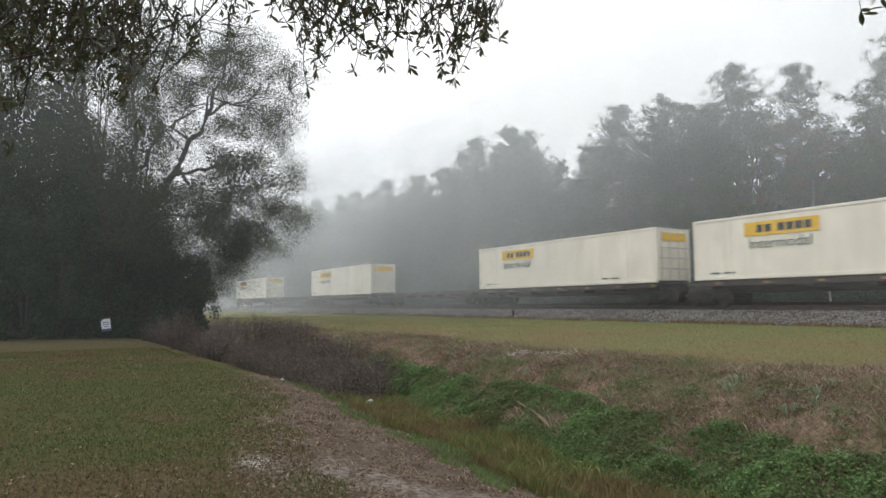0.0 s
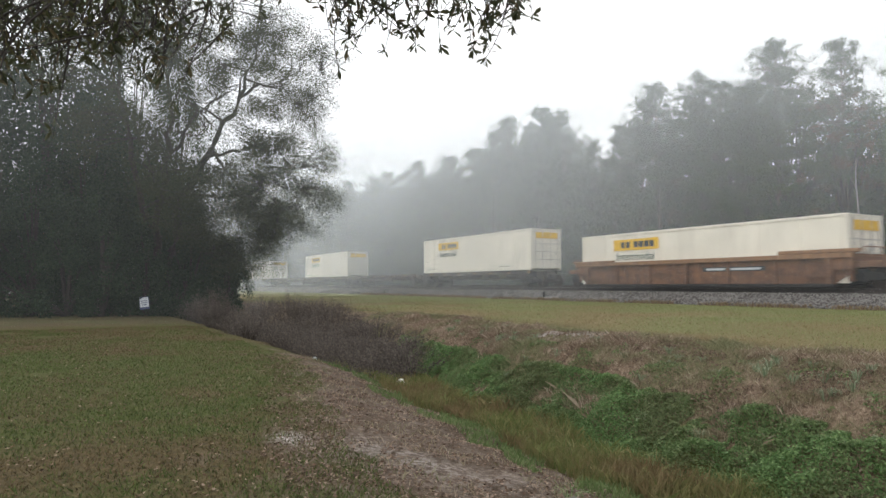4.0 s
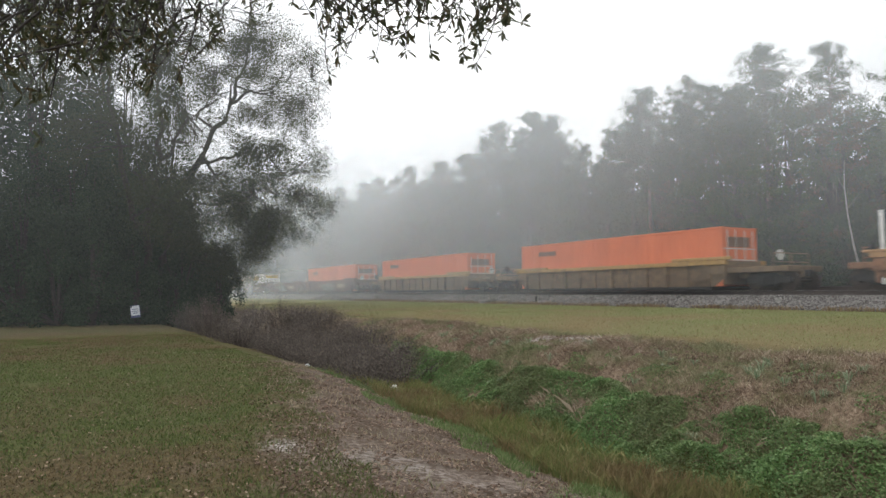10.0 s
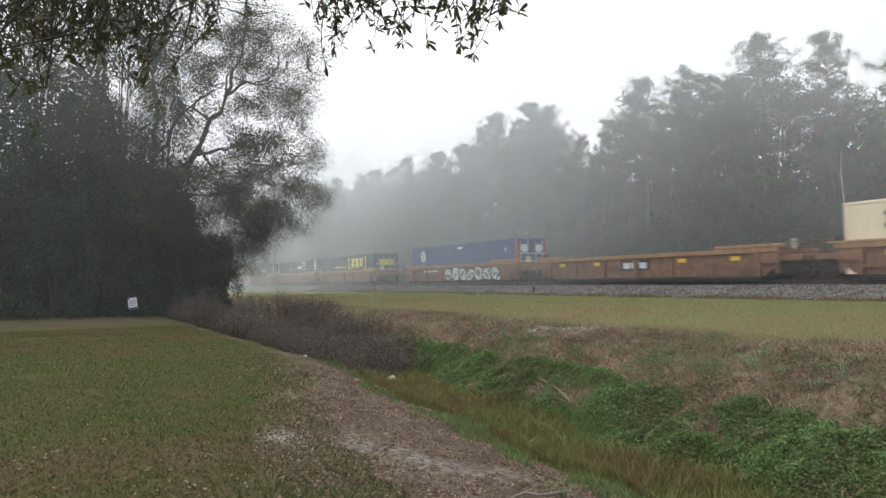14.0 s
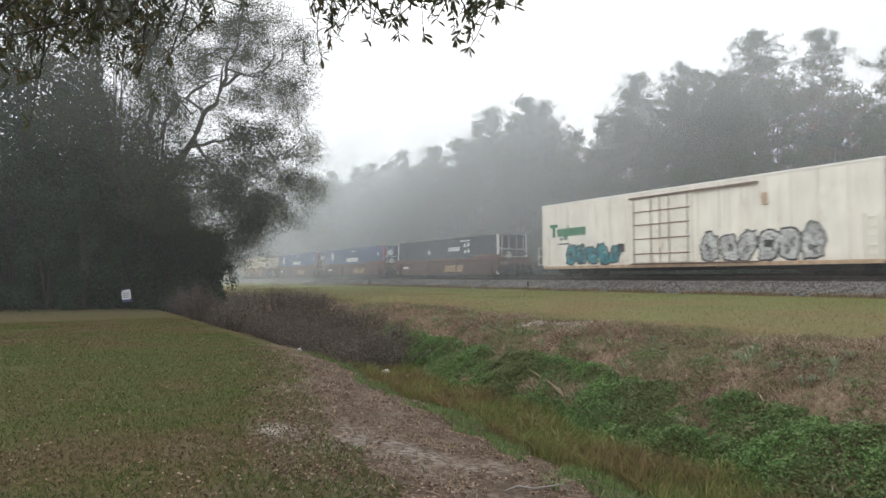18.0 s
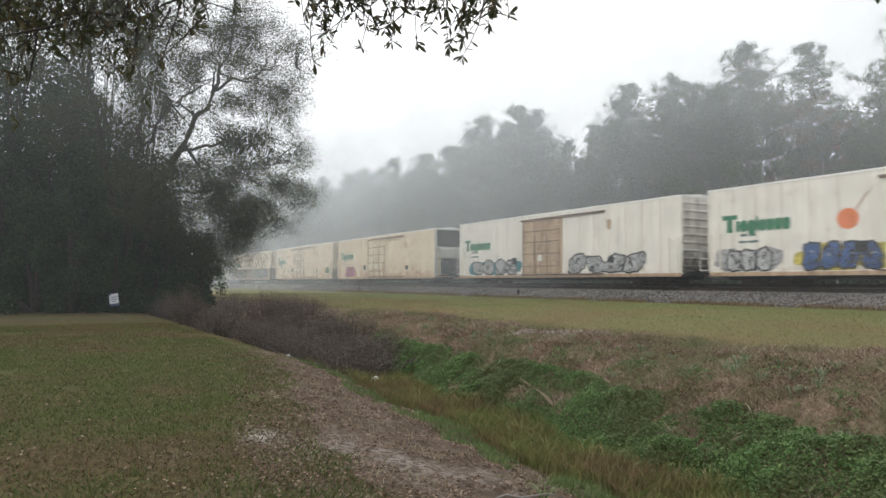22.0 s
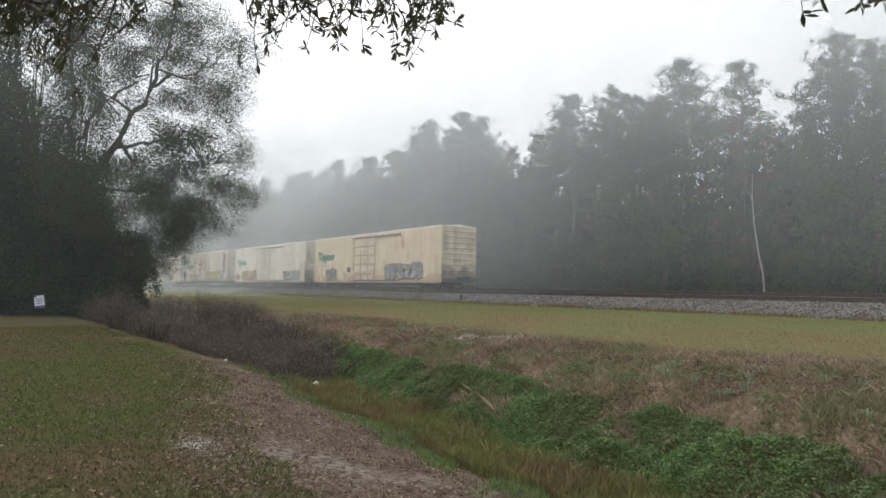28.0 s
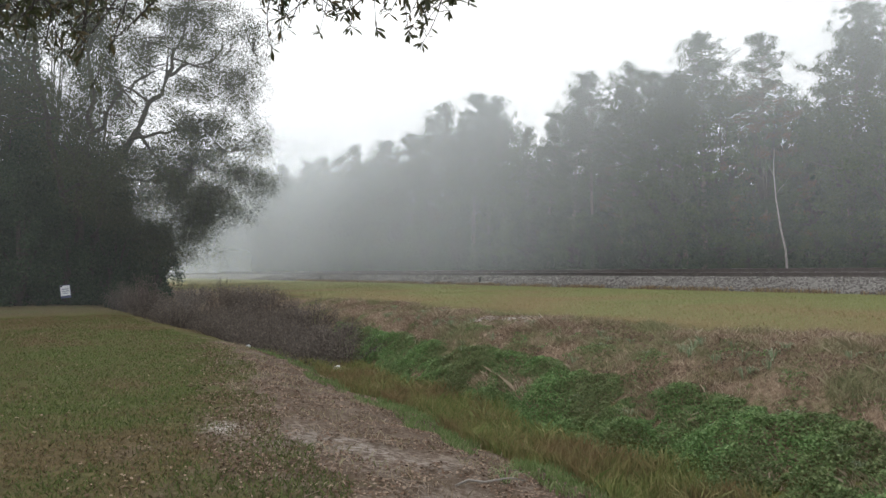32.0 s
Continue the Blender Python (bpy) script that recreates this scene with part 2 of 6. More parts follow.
def bank_profile(x, y):
    x, y = np.asarray(x, float), np.asarray(y, float)
    e, b = edge_at(x), bed_at(x)
    ys = np.stack([e - 0.5, e + 0.1, e + (b - 0.7 - e) * 0.55, b - 0.7, b + 0.2, b + 0.9, b + 1.7, b + 2.7, b + 8, 24.4 + 0 * b, 60 + 0 * b, 900 + 0 * b])
    zs = [0.0, -0.03, -0.26, -0.58, -0.62, -0.15, 0.38, 0.6, 0.69, 0.76, 0.8, 0.0]
    z = np.full(x.shape, zs[0])
    for k in range(len(zs) - 1):
        u = np.clip((y - ys[k]) / (ys[k + 1] - ys[k]), 0, 1)
        z = np.where(y > ys[k], zs[k] + (zs[k + 1] - zs[k]) * u, z)
    return z, e, b


def rough_field(x, y, scale, seed=0.0):
    return np.array([noise.noise((a * scale + seed, b * scale - seed, seed)) for a, b in zip(np.ravel(x), np.ravel(y))]).reshape(np.shape(x))


def ground_z(x, y):
    """Height of the ground, with its small unevenness."""
    x, y = np.atleast_1d(np.asarray(x, float)), np.atleast_1d(np.asarray(y, float))
    z, e, b = bank_profile(x, y)
    near = (np.abs(x) < 60) & (np.abs(y) < 24)
    bumps = np.zeros(x.shape)
    k = near.nonzero()
    slope = np.clip((y[k] - e[k]) / 1.0, 0, 1) * np.clip((12 - y[k]) / 3, 0, 1)
    bumps[k] = rough_field(x[k], y[k], 0.35) * (0.03 + 0.07 * slope) + rough_field(x[k], y[k], 1.7, 7) * (0.008 + 0.065 * slope)
    return z + bumps


def axis(*spans):
    out = []
    for a, b, step in spans:
        out += list(np.arange(a, b, step))
    return np.array(out)


gx = axis((-2500, -400, 300), (-400, -80, 20), (-80, -32, 1.5), (-32, -14, 0.25), (-14, -2, 0.13), (-2, 4, 0.5), (4, 40, 3), (40, 400, 30), (400, 2600, 300))
gy = axis((-2500, -300, 250), (-300, -40, 20), (-40, -6, 1.5), (-6, -0.5, 0.3), (-0.5, 11, 0.13), (11, 25, 0.6), (25, 60, 3), (60, 300, 20), (300, 2600, 250))
GX, GY = np.meshgrid(gx, gy, indexing="ij")
GZ = ground_z(GX.ravel(), GY.ravel()).reshape(GX.shape)
nx, ny = GX.shape
idx = np.arange(nx * ny).reshape(nx, ny)
faces = np.stack([idx[:-1, :-1], idx[1:, :-1], idx[1:, 1:], idx[:-1, 1:]], -1).reshape(-1, 4)
gme = bpy.data.meshes.new("ground")
gme.from_pydata(np.stack([GX, GY, GZ], -1).reshape(-1, 3), [], faces)
gme.shade_smooth()


def cover_of(x, y):
    """Shares of bare leaf-strewn soil, wet ditch grass, dead bank grass and pale sand."""
    x, y = np.ravel(x), np.ravel(y)
    _, e, b = bank_profile(x, y)
    near = (np.abs(x) < 70) & (np.abs(y) < 26)
    wob = np.zeros(x.shape)
    wob[near] = rough_field(x[near], y[near], 0.7, 3) * 1.0 + rough_field(x[near], y[near], 2.5, 5) * 0.5
    yy = y + wob
    step = lambda v, w: np.clip(v / w + 0.5, 0, 1)
    dirt = step(yy - e + 0.1, 0.8) * step(b - 1.15 - yy, 0.5) * np.clip((x + 19) / 4, 0, 1)
    dirt = np.maximum(dirt, 0.55 * step(yy - e + 1.2, 1.5) * step(e + 0.4 - yy, 0.6) * np.clip((x + 12) / 4, 0, 1))
    ditch = step(yy - b + 1.15, 0.5) * step(b + 0.9 - yy, 0.6)
    dead = step(yy - b - 0.7, 0.6) * step(b + 2.9 + 1.1 * np.clip((x + 9) / 4, 0, 1) - yy, 1.2)
    pale = np.zeros(x.shape)
    for px, py, rx, ry, a in ((-11.45, 8.75, 0.8, 0.45, 1.4), (-10.3, 9.1, 0.9, 0.35, 1.3), (-9.4, 8.6, 1.2, 0.25, 0.5), (-6.95, 2.0, 0.3, 0.16, 1.1), (-6.3, 2.65, 0.5, 0.3, 0.42), (-5.7, 3.0, 0.55, 0.4, 0.5), (-5.0, 3.4, 0.5, 0.4, 0.42), (-4.4, 3.0, 0.5, 0.35, 0.3)):
        pale += a * np.exp(-((x - px) / rx) ** 2 - ((y - py) / ry) ** 2)
    return np.stack([dirt, ditch, dead, np.clip(pale * (0.75 + 1.1 * wob), 0, 1)], -1)


def turf_of(x, y):
    """Shares of pale mown strip by the track, and of lush green in the lawn."""
    x, y = np.ravel(x), np.ravel(y)
    b = bed_at(x)
    near = (np.abs(x) < 90) & (np.abs(y) < 26)
    wob, mot = np.zeros(x.shape), np.zeros(x.shape)
    wob[near] = rough_field(x[near], y[near], 0.3, 13)
    mot[near] = 0.7 * rough_field(x[near], y[near], 0.5, 21) + 0.5 * rough_field(x[near], y[near], 1.6, 17)
    strip = np.clip((y - b - 3.0 + 0.8 * wob) / 1.6, 0, 1)
    lush = np.clip(0.25 + 0.48 * np.exp(-((x + 14) / 5.5) ** 2) + 1.0 * mot, 0, 0.9) * (1 - strip) + strip * np.clip(0.55 + (y - 15) / 16 + 0.9 * wob, 0, 1)
    return strip, lush


turf = np.zeros((GX.size, 4), np.float32)
turf[:, 0], turf[:, 1] = turf_of(GX, GY)
gme.attributes.new("turf", "FLOAT_COLOR", "POINT").data.foreach_set("color", turf.ravel())
cov = gme.attributes.new("cover", "FLOAT_COLOR", "POINT")
cov.data.foreach_set("color", cover_of(GX, GY).astype(np.float32).ravel())


def ground_material():
    m, n, l, b = nodes_of("ground_cover")
    co = n.new("ShaderNodeTexCoord").outputs["Object"]
    at = n.new("ShaderNodeAttribute")
    at.attribute_name = "cover"
    sp = n.new("ShaderNodeSeparateColor")
    l.new(at.outputs["Color"], sp.inputs[0])
    mid, fine, tiny = noise_node(n, l, co, 1.6, 5, 0.65), noise_node(n, l, co, 14, 5, 0.7), noise_node(n, l, co, 60, 3, 0.7)
    tf = n.new("ShaderNodeAttribute")
    tf.attribute_name = "turf"
    tp = n.new("ShaderNodeSeparateColor")
    l.new(tf.outputs["Color"], tp.inputs[0])
    worn = ramp(n, l, fine, [(0.32, (0.045, 0.034, 0.018)), (0.5, (0.09, 0.068, 0.033)), (0.68, (0.135, 0.1, 0.05))])
    green = ramp(n, l, fine, [(0.32, (0.04, 0.05, 0.016)), (0.5, (0.068, 0.08, 0.025)), (0.68, (0.1, 0.11, 0.04))])
    grass = blend(n, l, tp.outputs[1], worn, green)
    mown = blend(n, l, tp.outputs[1], ramp(n, l, fine, [(0.3, (0.14, 0.105, 0.052)), (0.7, (0.19, 0.148, 0.075))]), ramp(n, l, fine, [(0.3, (0.118, 0.128, 0.05)), (0.7, (0.165, 0.172, 0.074))]))
    grass = blend(n, l, tp.outputs[0], grass, mown)
    soil = ramp(n, l, fine, [(0.3, (0.055, 0.04, 0.03)), (0.46, (0.115, 0.083, 0.062)), (0.6, (0.19, 0.15, 0.12)), (0.75, (0.3, 0.255, 0.215))])
    soil = blend(n, l, ramp(n, l, mid, [(0.42, (0.7,) * 3), (0.56, (0, 0, 0))]), soil, (0.085, 0.062, 0.042))
    ditch = ramp(n, l, fine, [(0.3, (0.05, 0.055, 0.018)), (0.55, (0.11, 0.11, 0.035)), (0.75, (0.18, 0.14, 0.06))])
    dead = ramp(n, l, fine, [(0.34, (0.07, 0.05, 0.034)), (0.5, (0.16, 0.113, 0.078)), (0.66, (0.28, 0.215, 0.155))])
    dead = blend(n, l, ramp(n, l, mid, [(0.5, (0, 0, 0)), (0.66, (0.7,) * 3)]), dead, (0.09, 0.085, 0.035))
    sand = ramp(n, l, tiny, [(0.3, (0.32, 0.29, 0.265)), (0.7, (0.52, 0.48, 0.45))])
    edge = n.new("ShaderNodeMath")
    edge.operation = "ADD"
    l.new(mid, edge.inputs[0])
    edge.inputs[1].default_value = -0.5
    c = grass
    for k, layer in ((0, soil), (1, ditch), (2, dead)):
        s = n.new("ShaderNodeMath")
        s.operation = "ADD"
        l.new(sp.outputs[k], s.inputs[0])
        l.new(edge.outputs[0], s.inputs[1])
        c = blend(n, l, ramp(n, l, s.outputs[0], [(0.25, (0, 0, 0)), (0.75, (1, 1, 1))]), c, layer)
    s = n.new("ShaderNodeMath")
    s.operation = "MULTIPLY"
    l.new(at.outputs["Alpha"], s.inputs[0])
    l.new(ramp(n, l, fine, [(0.44, (0.06,) * 3), (0.56, (1, 1, 1))]), s.inputs[1])
    c = blend(n, l, s.outputs[0], c, sand)
    l.new(c, b.inputs["Base Color"])
    b.inputs["Roughness"].default_value = 0.95
    b.inputs["Specular IOR Level"].default_value = 0.15
    both = n.new("ShaderNodeMath")
    both.operation = "ADD"
    l.new(fine, both.inputs[0])
    l.new(tiny, both.inputs[1])
    bump(n, l, b, both.outputs[0], 0.7, 0.03)
    return m


gme.materials.append(ground_material())
ground = tagged(new("ground", gme), "mown olive lawn, ditch and grassy railway bank", "ground", kind="structure")

# ---- track: ballast bed, ties, rails ----
TRACK_Y, RAIL_Z = 28.65, 1.5
SIDING_Y, SIDING_Z = 32.8, 1.68
m_ballast = plain("ballast_stone", (0.13, 0.12, 0.11), 0.95, 0, 0.45, 9.0, 22.0, 0.05)
m_rail = plain("rail_steel", (0.075, 0.06, 0.055), 0.5, 0.6, 0.3, 4, 60)
m_railtop = plain("polished_rail", (0.32, 0.31, 0.3), 0.3, 0.9, 0.2, 4, 60)
m_tie = plain("creosoted_wood", (0.05, 0.042, 0.036), 0.9, 0, 0.4, 5, 40)
bed = Geo()
bx = axis((-1000, -80, 40), (-80, 6, 0.5), (6, 760, 40))
prof = [(24.3, 0.70), (24.9, 0.85), (26.9, 1.3), (30.6, 1.32), (31.0, 1.48), (34.6, 1.5), (36.6, 0.95), (38, 0.74)]
bed.v = [(x, y + 0.12 * noise.noise((x * 0.6, y, 0)), z + 0.03 * noise.noise((x * 1.1, y * 2, 4)) - (0.04 if j in (0, 7) else 0)) for x in bx for j, (y, z) in enumerate(prof)]
bed.f = [(i * 8 + j, i * 8 + 8 + j, i * 8 + 9 + j, i * 8 + 1 + j) for i in range(len(bx) - 1) for j in range(7)]
ballast = tagged(part("ballast", bed, m_ballast), "grey crushed stone ballast bed under the tracks", "ballast", kind="structure")


def stones_mesh():
    rng = np.random.default_rng(5)
    n = 24000
    x = rng.uniform(-75, -4, n)
    u = rng.random(n)
    y = 24.35 + u * 2.7
    z = np.interp(y, [p[0] for p in prof], [p[1] for p in prof])
    s = rng.uniform(0.02, 0.07, n)
    base = np.array([(1, 0, 0), (-1, 0, 0), (0, 1, 0), (0, -1, 0), (0, 0, 1), (0, 0, -1)], float)
    v = base[None] * rng.uniform(0.6, 1.2, (n, 6, 1))
    a = rng.uniform(0, 6.28, n)
    ca, sa = np.cos(a)[:, None], np.sin(a)[:, None]
    v = np.stack([v[..., 0] * ca - v[..., 1] * sa, v[..., 0] * sa + v[..., 1] * ca, v[..., 2] * 0.75], -1) * s[:, None, None]
    v += np.stack([x, y, z], -1)[:, None]
    f = np.array([(0, 2, 4), (2, 1, 4), (1, 3, 4), (3, 0, 4), (2, 0, 5), (1, 2, 5), (3, 1, 5), (0, 3, 5)])
    me = bpy.data.meshes.new("ballast_stones")
    me.from_pydata(v.reshape(-1, 3), [], (f[None] + np.arange(n)[:, None, None] * 6).reshape(-1, 3))
    me.materials.append(leafy("loose_stone", (0.045, 0.04, 0.036), (0.095, 0.086, 0.08), (0.24, 0.225, 0.21), 0.0, 0.95))
    return me


tagged(part("ballast_stones", stones_mesh(), None), "loose grey ballast stones on the shoulder", "stones", kind="stuff")


def rail_track(y, z, label):
    t = thing("railway_track", label, "track", "railway tracks", (0, y, z), "structure")
    for s in (-0.75, 0.75):
        r = part("rail", Geo().box(-1000, 760, s - 0.07, s + 0.07, -0.18, -0.155).box(-1000, 760, s - 0.012, s + 0.012, -0.155, -0.04).box(-1000, 760, s - 0.036, s + 0.036, -0.04, 0, 0.006), m_rail, t, "rusty steel rail")
        part("running_surface", Geo().box(-1000, 760, s - 0.03, s + 0.03, 0.0005, 0.003), m_railtop, r, "polished rail head")
    tie = Geo().box(-0.115, 0.115, -1.3, 1.3, -0.36, -0.182, 0.012).mesh("tie", m_tie)
    for k in range(130):
        part("tie", tie, None, t, at=(-72 + k * 0.53, 0, 0))


rail_track(TRACK_Y, RAIL_Z, "rusty steel rails on dark wooden ties")
rail_track(SIDING_Y, SIDING_Z, "second rusty track on dark wooden ties")

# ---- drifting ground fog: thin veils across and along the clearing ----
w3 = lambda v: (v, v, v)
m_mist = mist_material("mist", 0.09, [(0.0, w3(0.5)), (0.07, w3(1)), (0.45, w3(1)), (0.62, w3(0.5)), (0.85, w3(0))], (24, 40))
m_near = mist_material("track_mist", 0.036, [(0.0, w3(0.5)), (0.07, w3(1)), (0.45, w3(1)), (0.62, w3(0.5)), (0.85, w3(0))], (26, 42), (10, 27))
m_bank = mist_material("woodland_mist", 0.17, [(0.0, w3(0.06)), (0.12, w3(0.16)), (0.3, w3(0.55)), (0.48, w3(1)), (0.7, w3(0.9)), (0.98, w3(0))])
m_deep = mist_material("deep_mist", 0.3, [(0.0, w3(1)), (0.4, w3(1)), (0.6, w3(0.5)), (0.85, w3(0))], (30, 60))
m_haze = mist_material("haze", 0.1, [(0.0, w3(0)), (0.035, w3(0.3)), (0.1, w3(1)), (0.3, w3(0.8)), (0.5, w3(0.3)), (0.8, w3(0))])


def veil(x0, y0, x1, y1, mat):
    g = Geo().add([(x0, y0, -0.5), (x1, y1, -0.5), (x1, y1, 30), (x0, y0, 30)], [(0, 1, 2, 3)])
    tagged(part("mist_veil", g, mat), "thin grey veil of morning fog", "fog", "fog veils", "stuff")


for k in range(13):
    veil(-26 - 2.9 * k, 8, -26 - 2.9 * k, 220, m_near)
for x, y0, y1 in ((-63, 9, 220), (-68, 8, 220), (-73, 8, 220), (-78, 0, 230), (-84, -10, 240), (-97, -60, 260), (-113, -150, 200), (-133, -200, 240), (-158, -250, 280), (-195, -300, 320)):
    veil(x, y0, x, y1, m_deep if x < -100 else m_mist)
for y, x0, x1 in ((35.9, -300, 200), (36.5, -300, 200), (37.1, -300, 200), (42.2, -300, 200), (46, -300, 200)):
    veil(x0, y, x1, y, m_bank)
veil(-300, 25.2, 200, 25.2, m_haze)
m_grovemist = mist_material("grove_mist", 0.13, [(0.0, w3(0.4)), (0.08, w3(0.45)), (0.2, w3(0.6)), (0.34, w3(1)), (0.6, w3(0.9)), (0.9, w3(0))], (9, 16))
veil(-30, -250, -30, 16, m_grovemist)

# ---- trees ----
m_bark = plain("bark", (0.05, 0.042, 0.036), 0.95, 0, 0.4, 6, 30, 0.03)
m_pinebark = plain("pine_bark", (0.12, 0.09, 0.075), 0.95, 0, 0.4, 6, 30, 0.03)
m_paletrunk = plain("pale_bark", (0.26, 0.24, 0.21), 0.9, 0, 0.35, 5, 30, 0.01)
m_needle = leafy("pine_needles", (0.026, 0.046, 0.018), (0.052, 0.08, 0.03), (0.09, 0.105, 0.045), 0.3)
m_broad = leafy("broad_leaves", (0.024, 0.046, 0.014), (0.05, 0.08, 0.024), (0.095, 0.11, 0.036), 0.3)
m_rust = leafy("autumn_leaves", (0.05, 0.05, 0.02), (0.1, 0.07, 0.03), (0.14, 0.06, 0.03), 0.3)
m_dark = leafy("evergreen_leaves", (0.014, 0.032, 0.015), (0.03, 0.056, 0.024), (0.05, 0.072, 0.034), 0.2)


def pine(seed, h=17.0, bare=0.45, leaves=15000, spread=2.5):
    """A tall pine: clean trunk, a rounded open crown of rising boughs that end in needle tufts."""
    rng = np.random.default_rng(seed)
    t = thing("pine_tree", "tall grey-green pine with a clean trunk, hazy in fog", "tree", "trackside woods")
    lean = rng.normal(size=2) * 0.35
    spine = lambda u: np.array([lean[0] * u * u, lean[1] * u * u, h * u])
    g = Geo().tube([tuple(spine(u)) for u in np.linspace(0, 0.97, 9)], [0.2 * (1 - 0.88 * k / 8) for k in range(9)], 8)
    pts, count = [], 105
    for k in range(count):
        v = ((k + rng.random()) / count) ** 0.8
        a = rng.uniform(0, 6.28)
        wide = spread * math.sqrt(max(0.03, 1 - ((v - 0.42) / 0.6) ** 2)) * (0.85 + 0.5 * noise.noise((math.cos(a) * 1.3, math.sin(a) * 1.3, v * 4 + seed)))
        reach = wide * rng.uniform(0.5, 1.05)
        u = bare + (0.985 - bare) * v
        o = spine(u)
        rise = reach * rng.uniform(0.1, 0.55)
        tip = o + np.array([math.cos(a) * reach, math.sin(a) * reach, min(rise, h * 1.005 - o[2])])
        g.tube([tuple(o), tuple((o + tip) / 2 + [0, 0, -0.12]), tuple(tip)], [0.045, 0.03, 0.01], 4)
        for q in range(rng.integers(4, 8)):
            c = o + (tip - o) * rng.uniform(0.35, 1.05) + rng.normal(size=3) * [0.24, 0.24, 0.16]
            c[2] = min(c[2], h * 1.01)
            w = rng.uniform(0.2, 0.42)
            pts.append(blob(rng, int(leaves / count / 5.5 * (w / 0.31) ** 1.5), c, (w, w, w * 0.75), 0.1))
    part("trunk", g, m_pinebark, t)
    part("crown", leaf_mesh("crown", m_needle, np.concatenate(pts), 0.17, aspect=0.24, droop=-0.35, seed=seed), None, t)
    return t


def broadleaf(seed, h=14.0, r=3.2, leaves=15000, mat=None, name="broadleaf_tree", label="dense broadleaf tree, hazy grey-green in fog", size=0.16, low=0.15):
    """A tree with a forked trunk and an uneven crown of many small clumps."""
    rng = np.random.default_rng(seed)
    t = thing(name, label, "tree", "trackside woods")
    g = Geo()
    fork = h * rng.uniform(0.25, 0.4)
    g.tube([(0, 0, 0), (rng.normal() * 0.1, rng.normal() * 0.1, fork * 0.5), (0, 0, fork)], [0.22, 0.18, 0.15], 8)
    pts, count = [], 95
    for k in range(count):
        u = low + (1 - low) * ((k + rng.random()) / count)
        a = rng.uniform(0, 6.28)
        w = r * math.sqrt(max(0.05, 1 - ((u - 0.45) / 0.62) ** 2)) * rng.uniform(0.3, 1.05)
        c = np.array([math.cos(a) * w, math.sin(a) * w, h * (0.05 + 0.92 * u)])
        if k % 3 == 0:
            g.tube([(0, 0, min(fork, c[2] * 0.7)), tuple(c * [0.4, 0.4, 0.7]), tuple(c)], [0.08, 0.05, 0.012], 5)
        q = rng.uniform(0.45, 0.95) * r / 3.2
        pts.append(blob(rng, int(leaves / count * q * q / 0.5), c, (q, q, q * 0.7), 0.1))
    part("trunk", g, m_bark, t)
    part("crown", leaf_mesh("crown", mat or m_broad, np.concatenate(pts), size, aspect=0.5, seed=seed), None, t)
    return t


rng = np.random.default_rng(11)
pines = [pine(1, 17, 0.5, 17000, 2.7), pine(2, 17, 0.4, 19000, 2.9), pine(3, 17, 0.28, 25000, 3.2)]
broads = [broadleaf(21, 14, 3.2), broadleaf(22, 14, 3.6), broadleaf(23, 14, 2.8, mat=m_rust, label="broadleaf tree with thinning reddish autumn leaves")]
shrubs = [broadleaf(31, 8, 2.6, 9000, m_broad, "understorey_tree", "low dense understorey tree at the forest edge", 0.17, 0.0), broadleaf(32, 8, 3.0, 9000, m_dark, "understorey_tree", "dark evergreen understorey tree at the forest edge", 0.17, 0.0)]


def plant_tree(src, x, y, scale, z=0.74):
    """Another tree of that kind, turned and sized; the first of each stands too."""
    ob = copy_thing(src, pose(x, y, z, 0, 0, float(rng.uniform(0, 360))))
    ob.scale = (scale * rng.uniform(0.9, 1.1),) * 2 + (scale,)
    return ob


# heights of the wood's skyline along the track
SKY_X = [-260, -110, -98, -85, -79, -70, -66, -62, -57, -54, -51, -49, -47, -45.2, -43, -40, -37, -35.6, -33.5, -31, -29, -27, -25, -23, -21, -20, -18, -15, -8, 40]
SKY_H = [20, 18.5, 17.7, 16.6, 17, 16.2, 16.5, 17, 18.2, 18.2, 17, 17, 15.2, 12.9, 14.4, 15.6, 16.4, 14.4, 16, 14.2, 14.4, 16.7, 14.6, 15.6, 14.8, 12.6, 15.8, 14.5, 15.5, 16]
for x, kind in ((-27.1, 0), (-23.1, 1), (-18.2, 2), (-13, 0), (-33.5, 1), (-37.2, 0), (-49, 2), (-54, 2), (-51.5, 1), (-57.5, 2), (-61, 0), (-66, 1), (-70, 0), (-74.3, 2), (-79, 2), (-85, 1), (-91, 2), (-98.5, 2), (-107, 1), (-116, 2), (-126, 2), (-8, 1), (-2, 0), (5, 1), (-40, 2), (-15.4, 2), (-10.5, 2), (-30, 1), (-43, 2), (-45.6, 1), (-32, 2), (-34.8, 2), (-29, 2)):
    plant_tree(pines[kind], x, 40 + (0.6 if kind else 0), float(np.interp(x, SKY_X, SKY_H)) / 16.4)
for k in range(72):
    x = 6 - k * 2.4 + rng.uniform(-1.2, 1.2)
    y = 40 + rng.uniform(0, 5)
    top = float(np.interp(x * 40 / y, SKY_X, SKY_H)) * y / 40
    plant_tree(broads[2 if k % 5 == 2 else k % 2], x, y, top * rng.uniform(0.72, 0.97) / 14)
for k in range(76):
    plant_tree(shrubs[k % 2], 4 - k * 2.3 + rng.uniform(-1, 1), 38.3 + rng.uniform(0, 2.0), rng.uniform(0.4, 0.85))
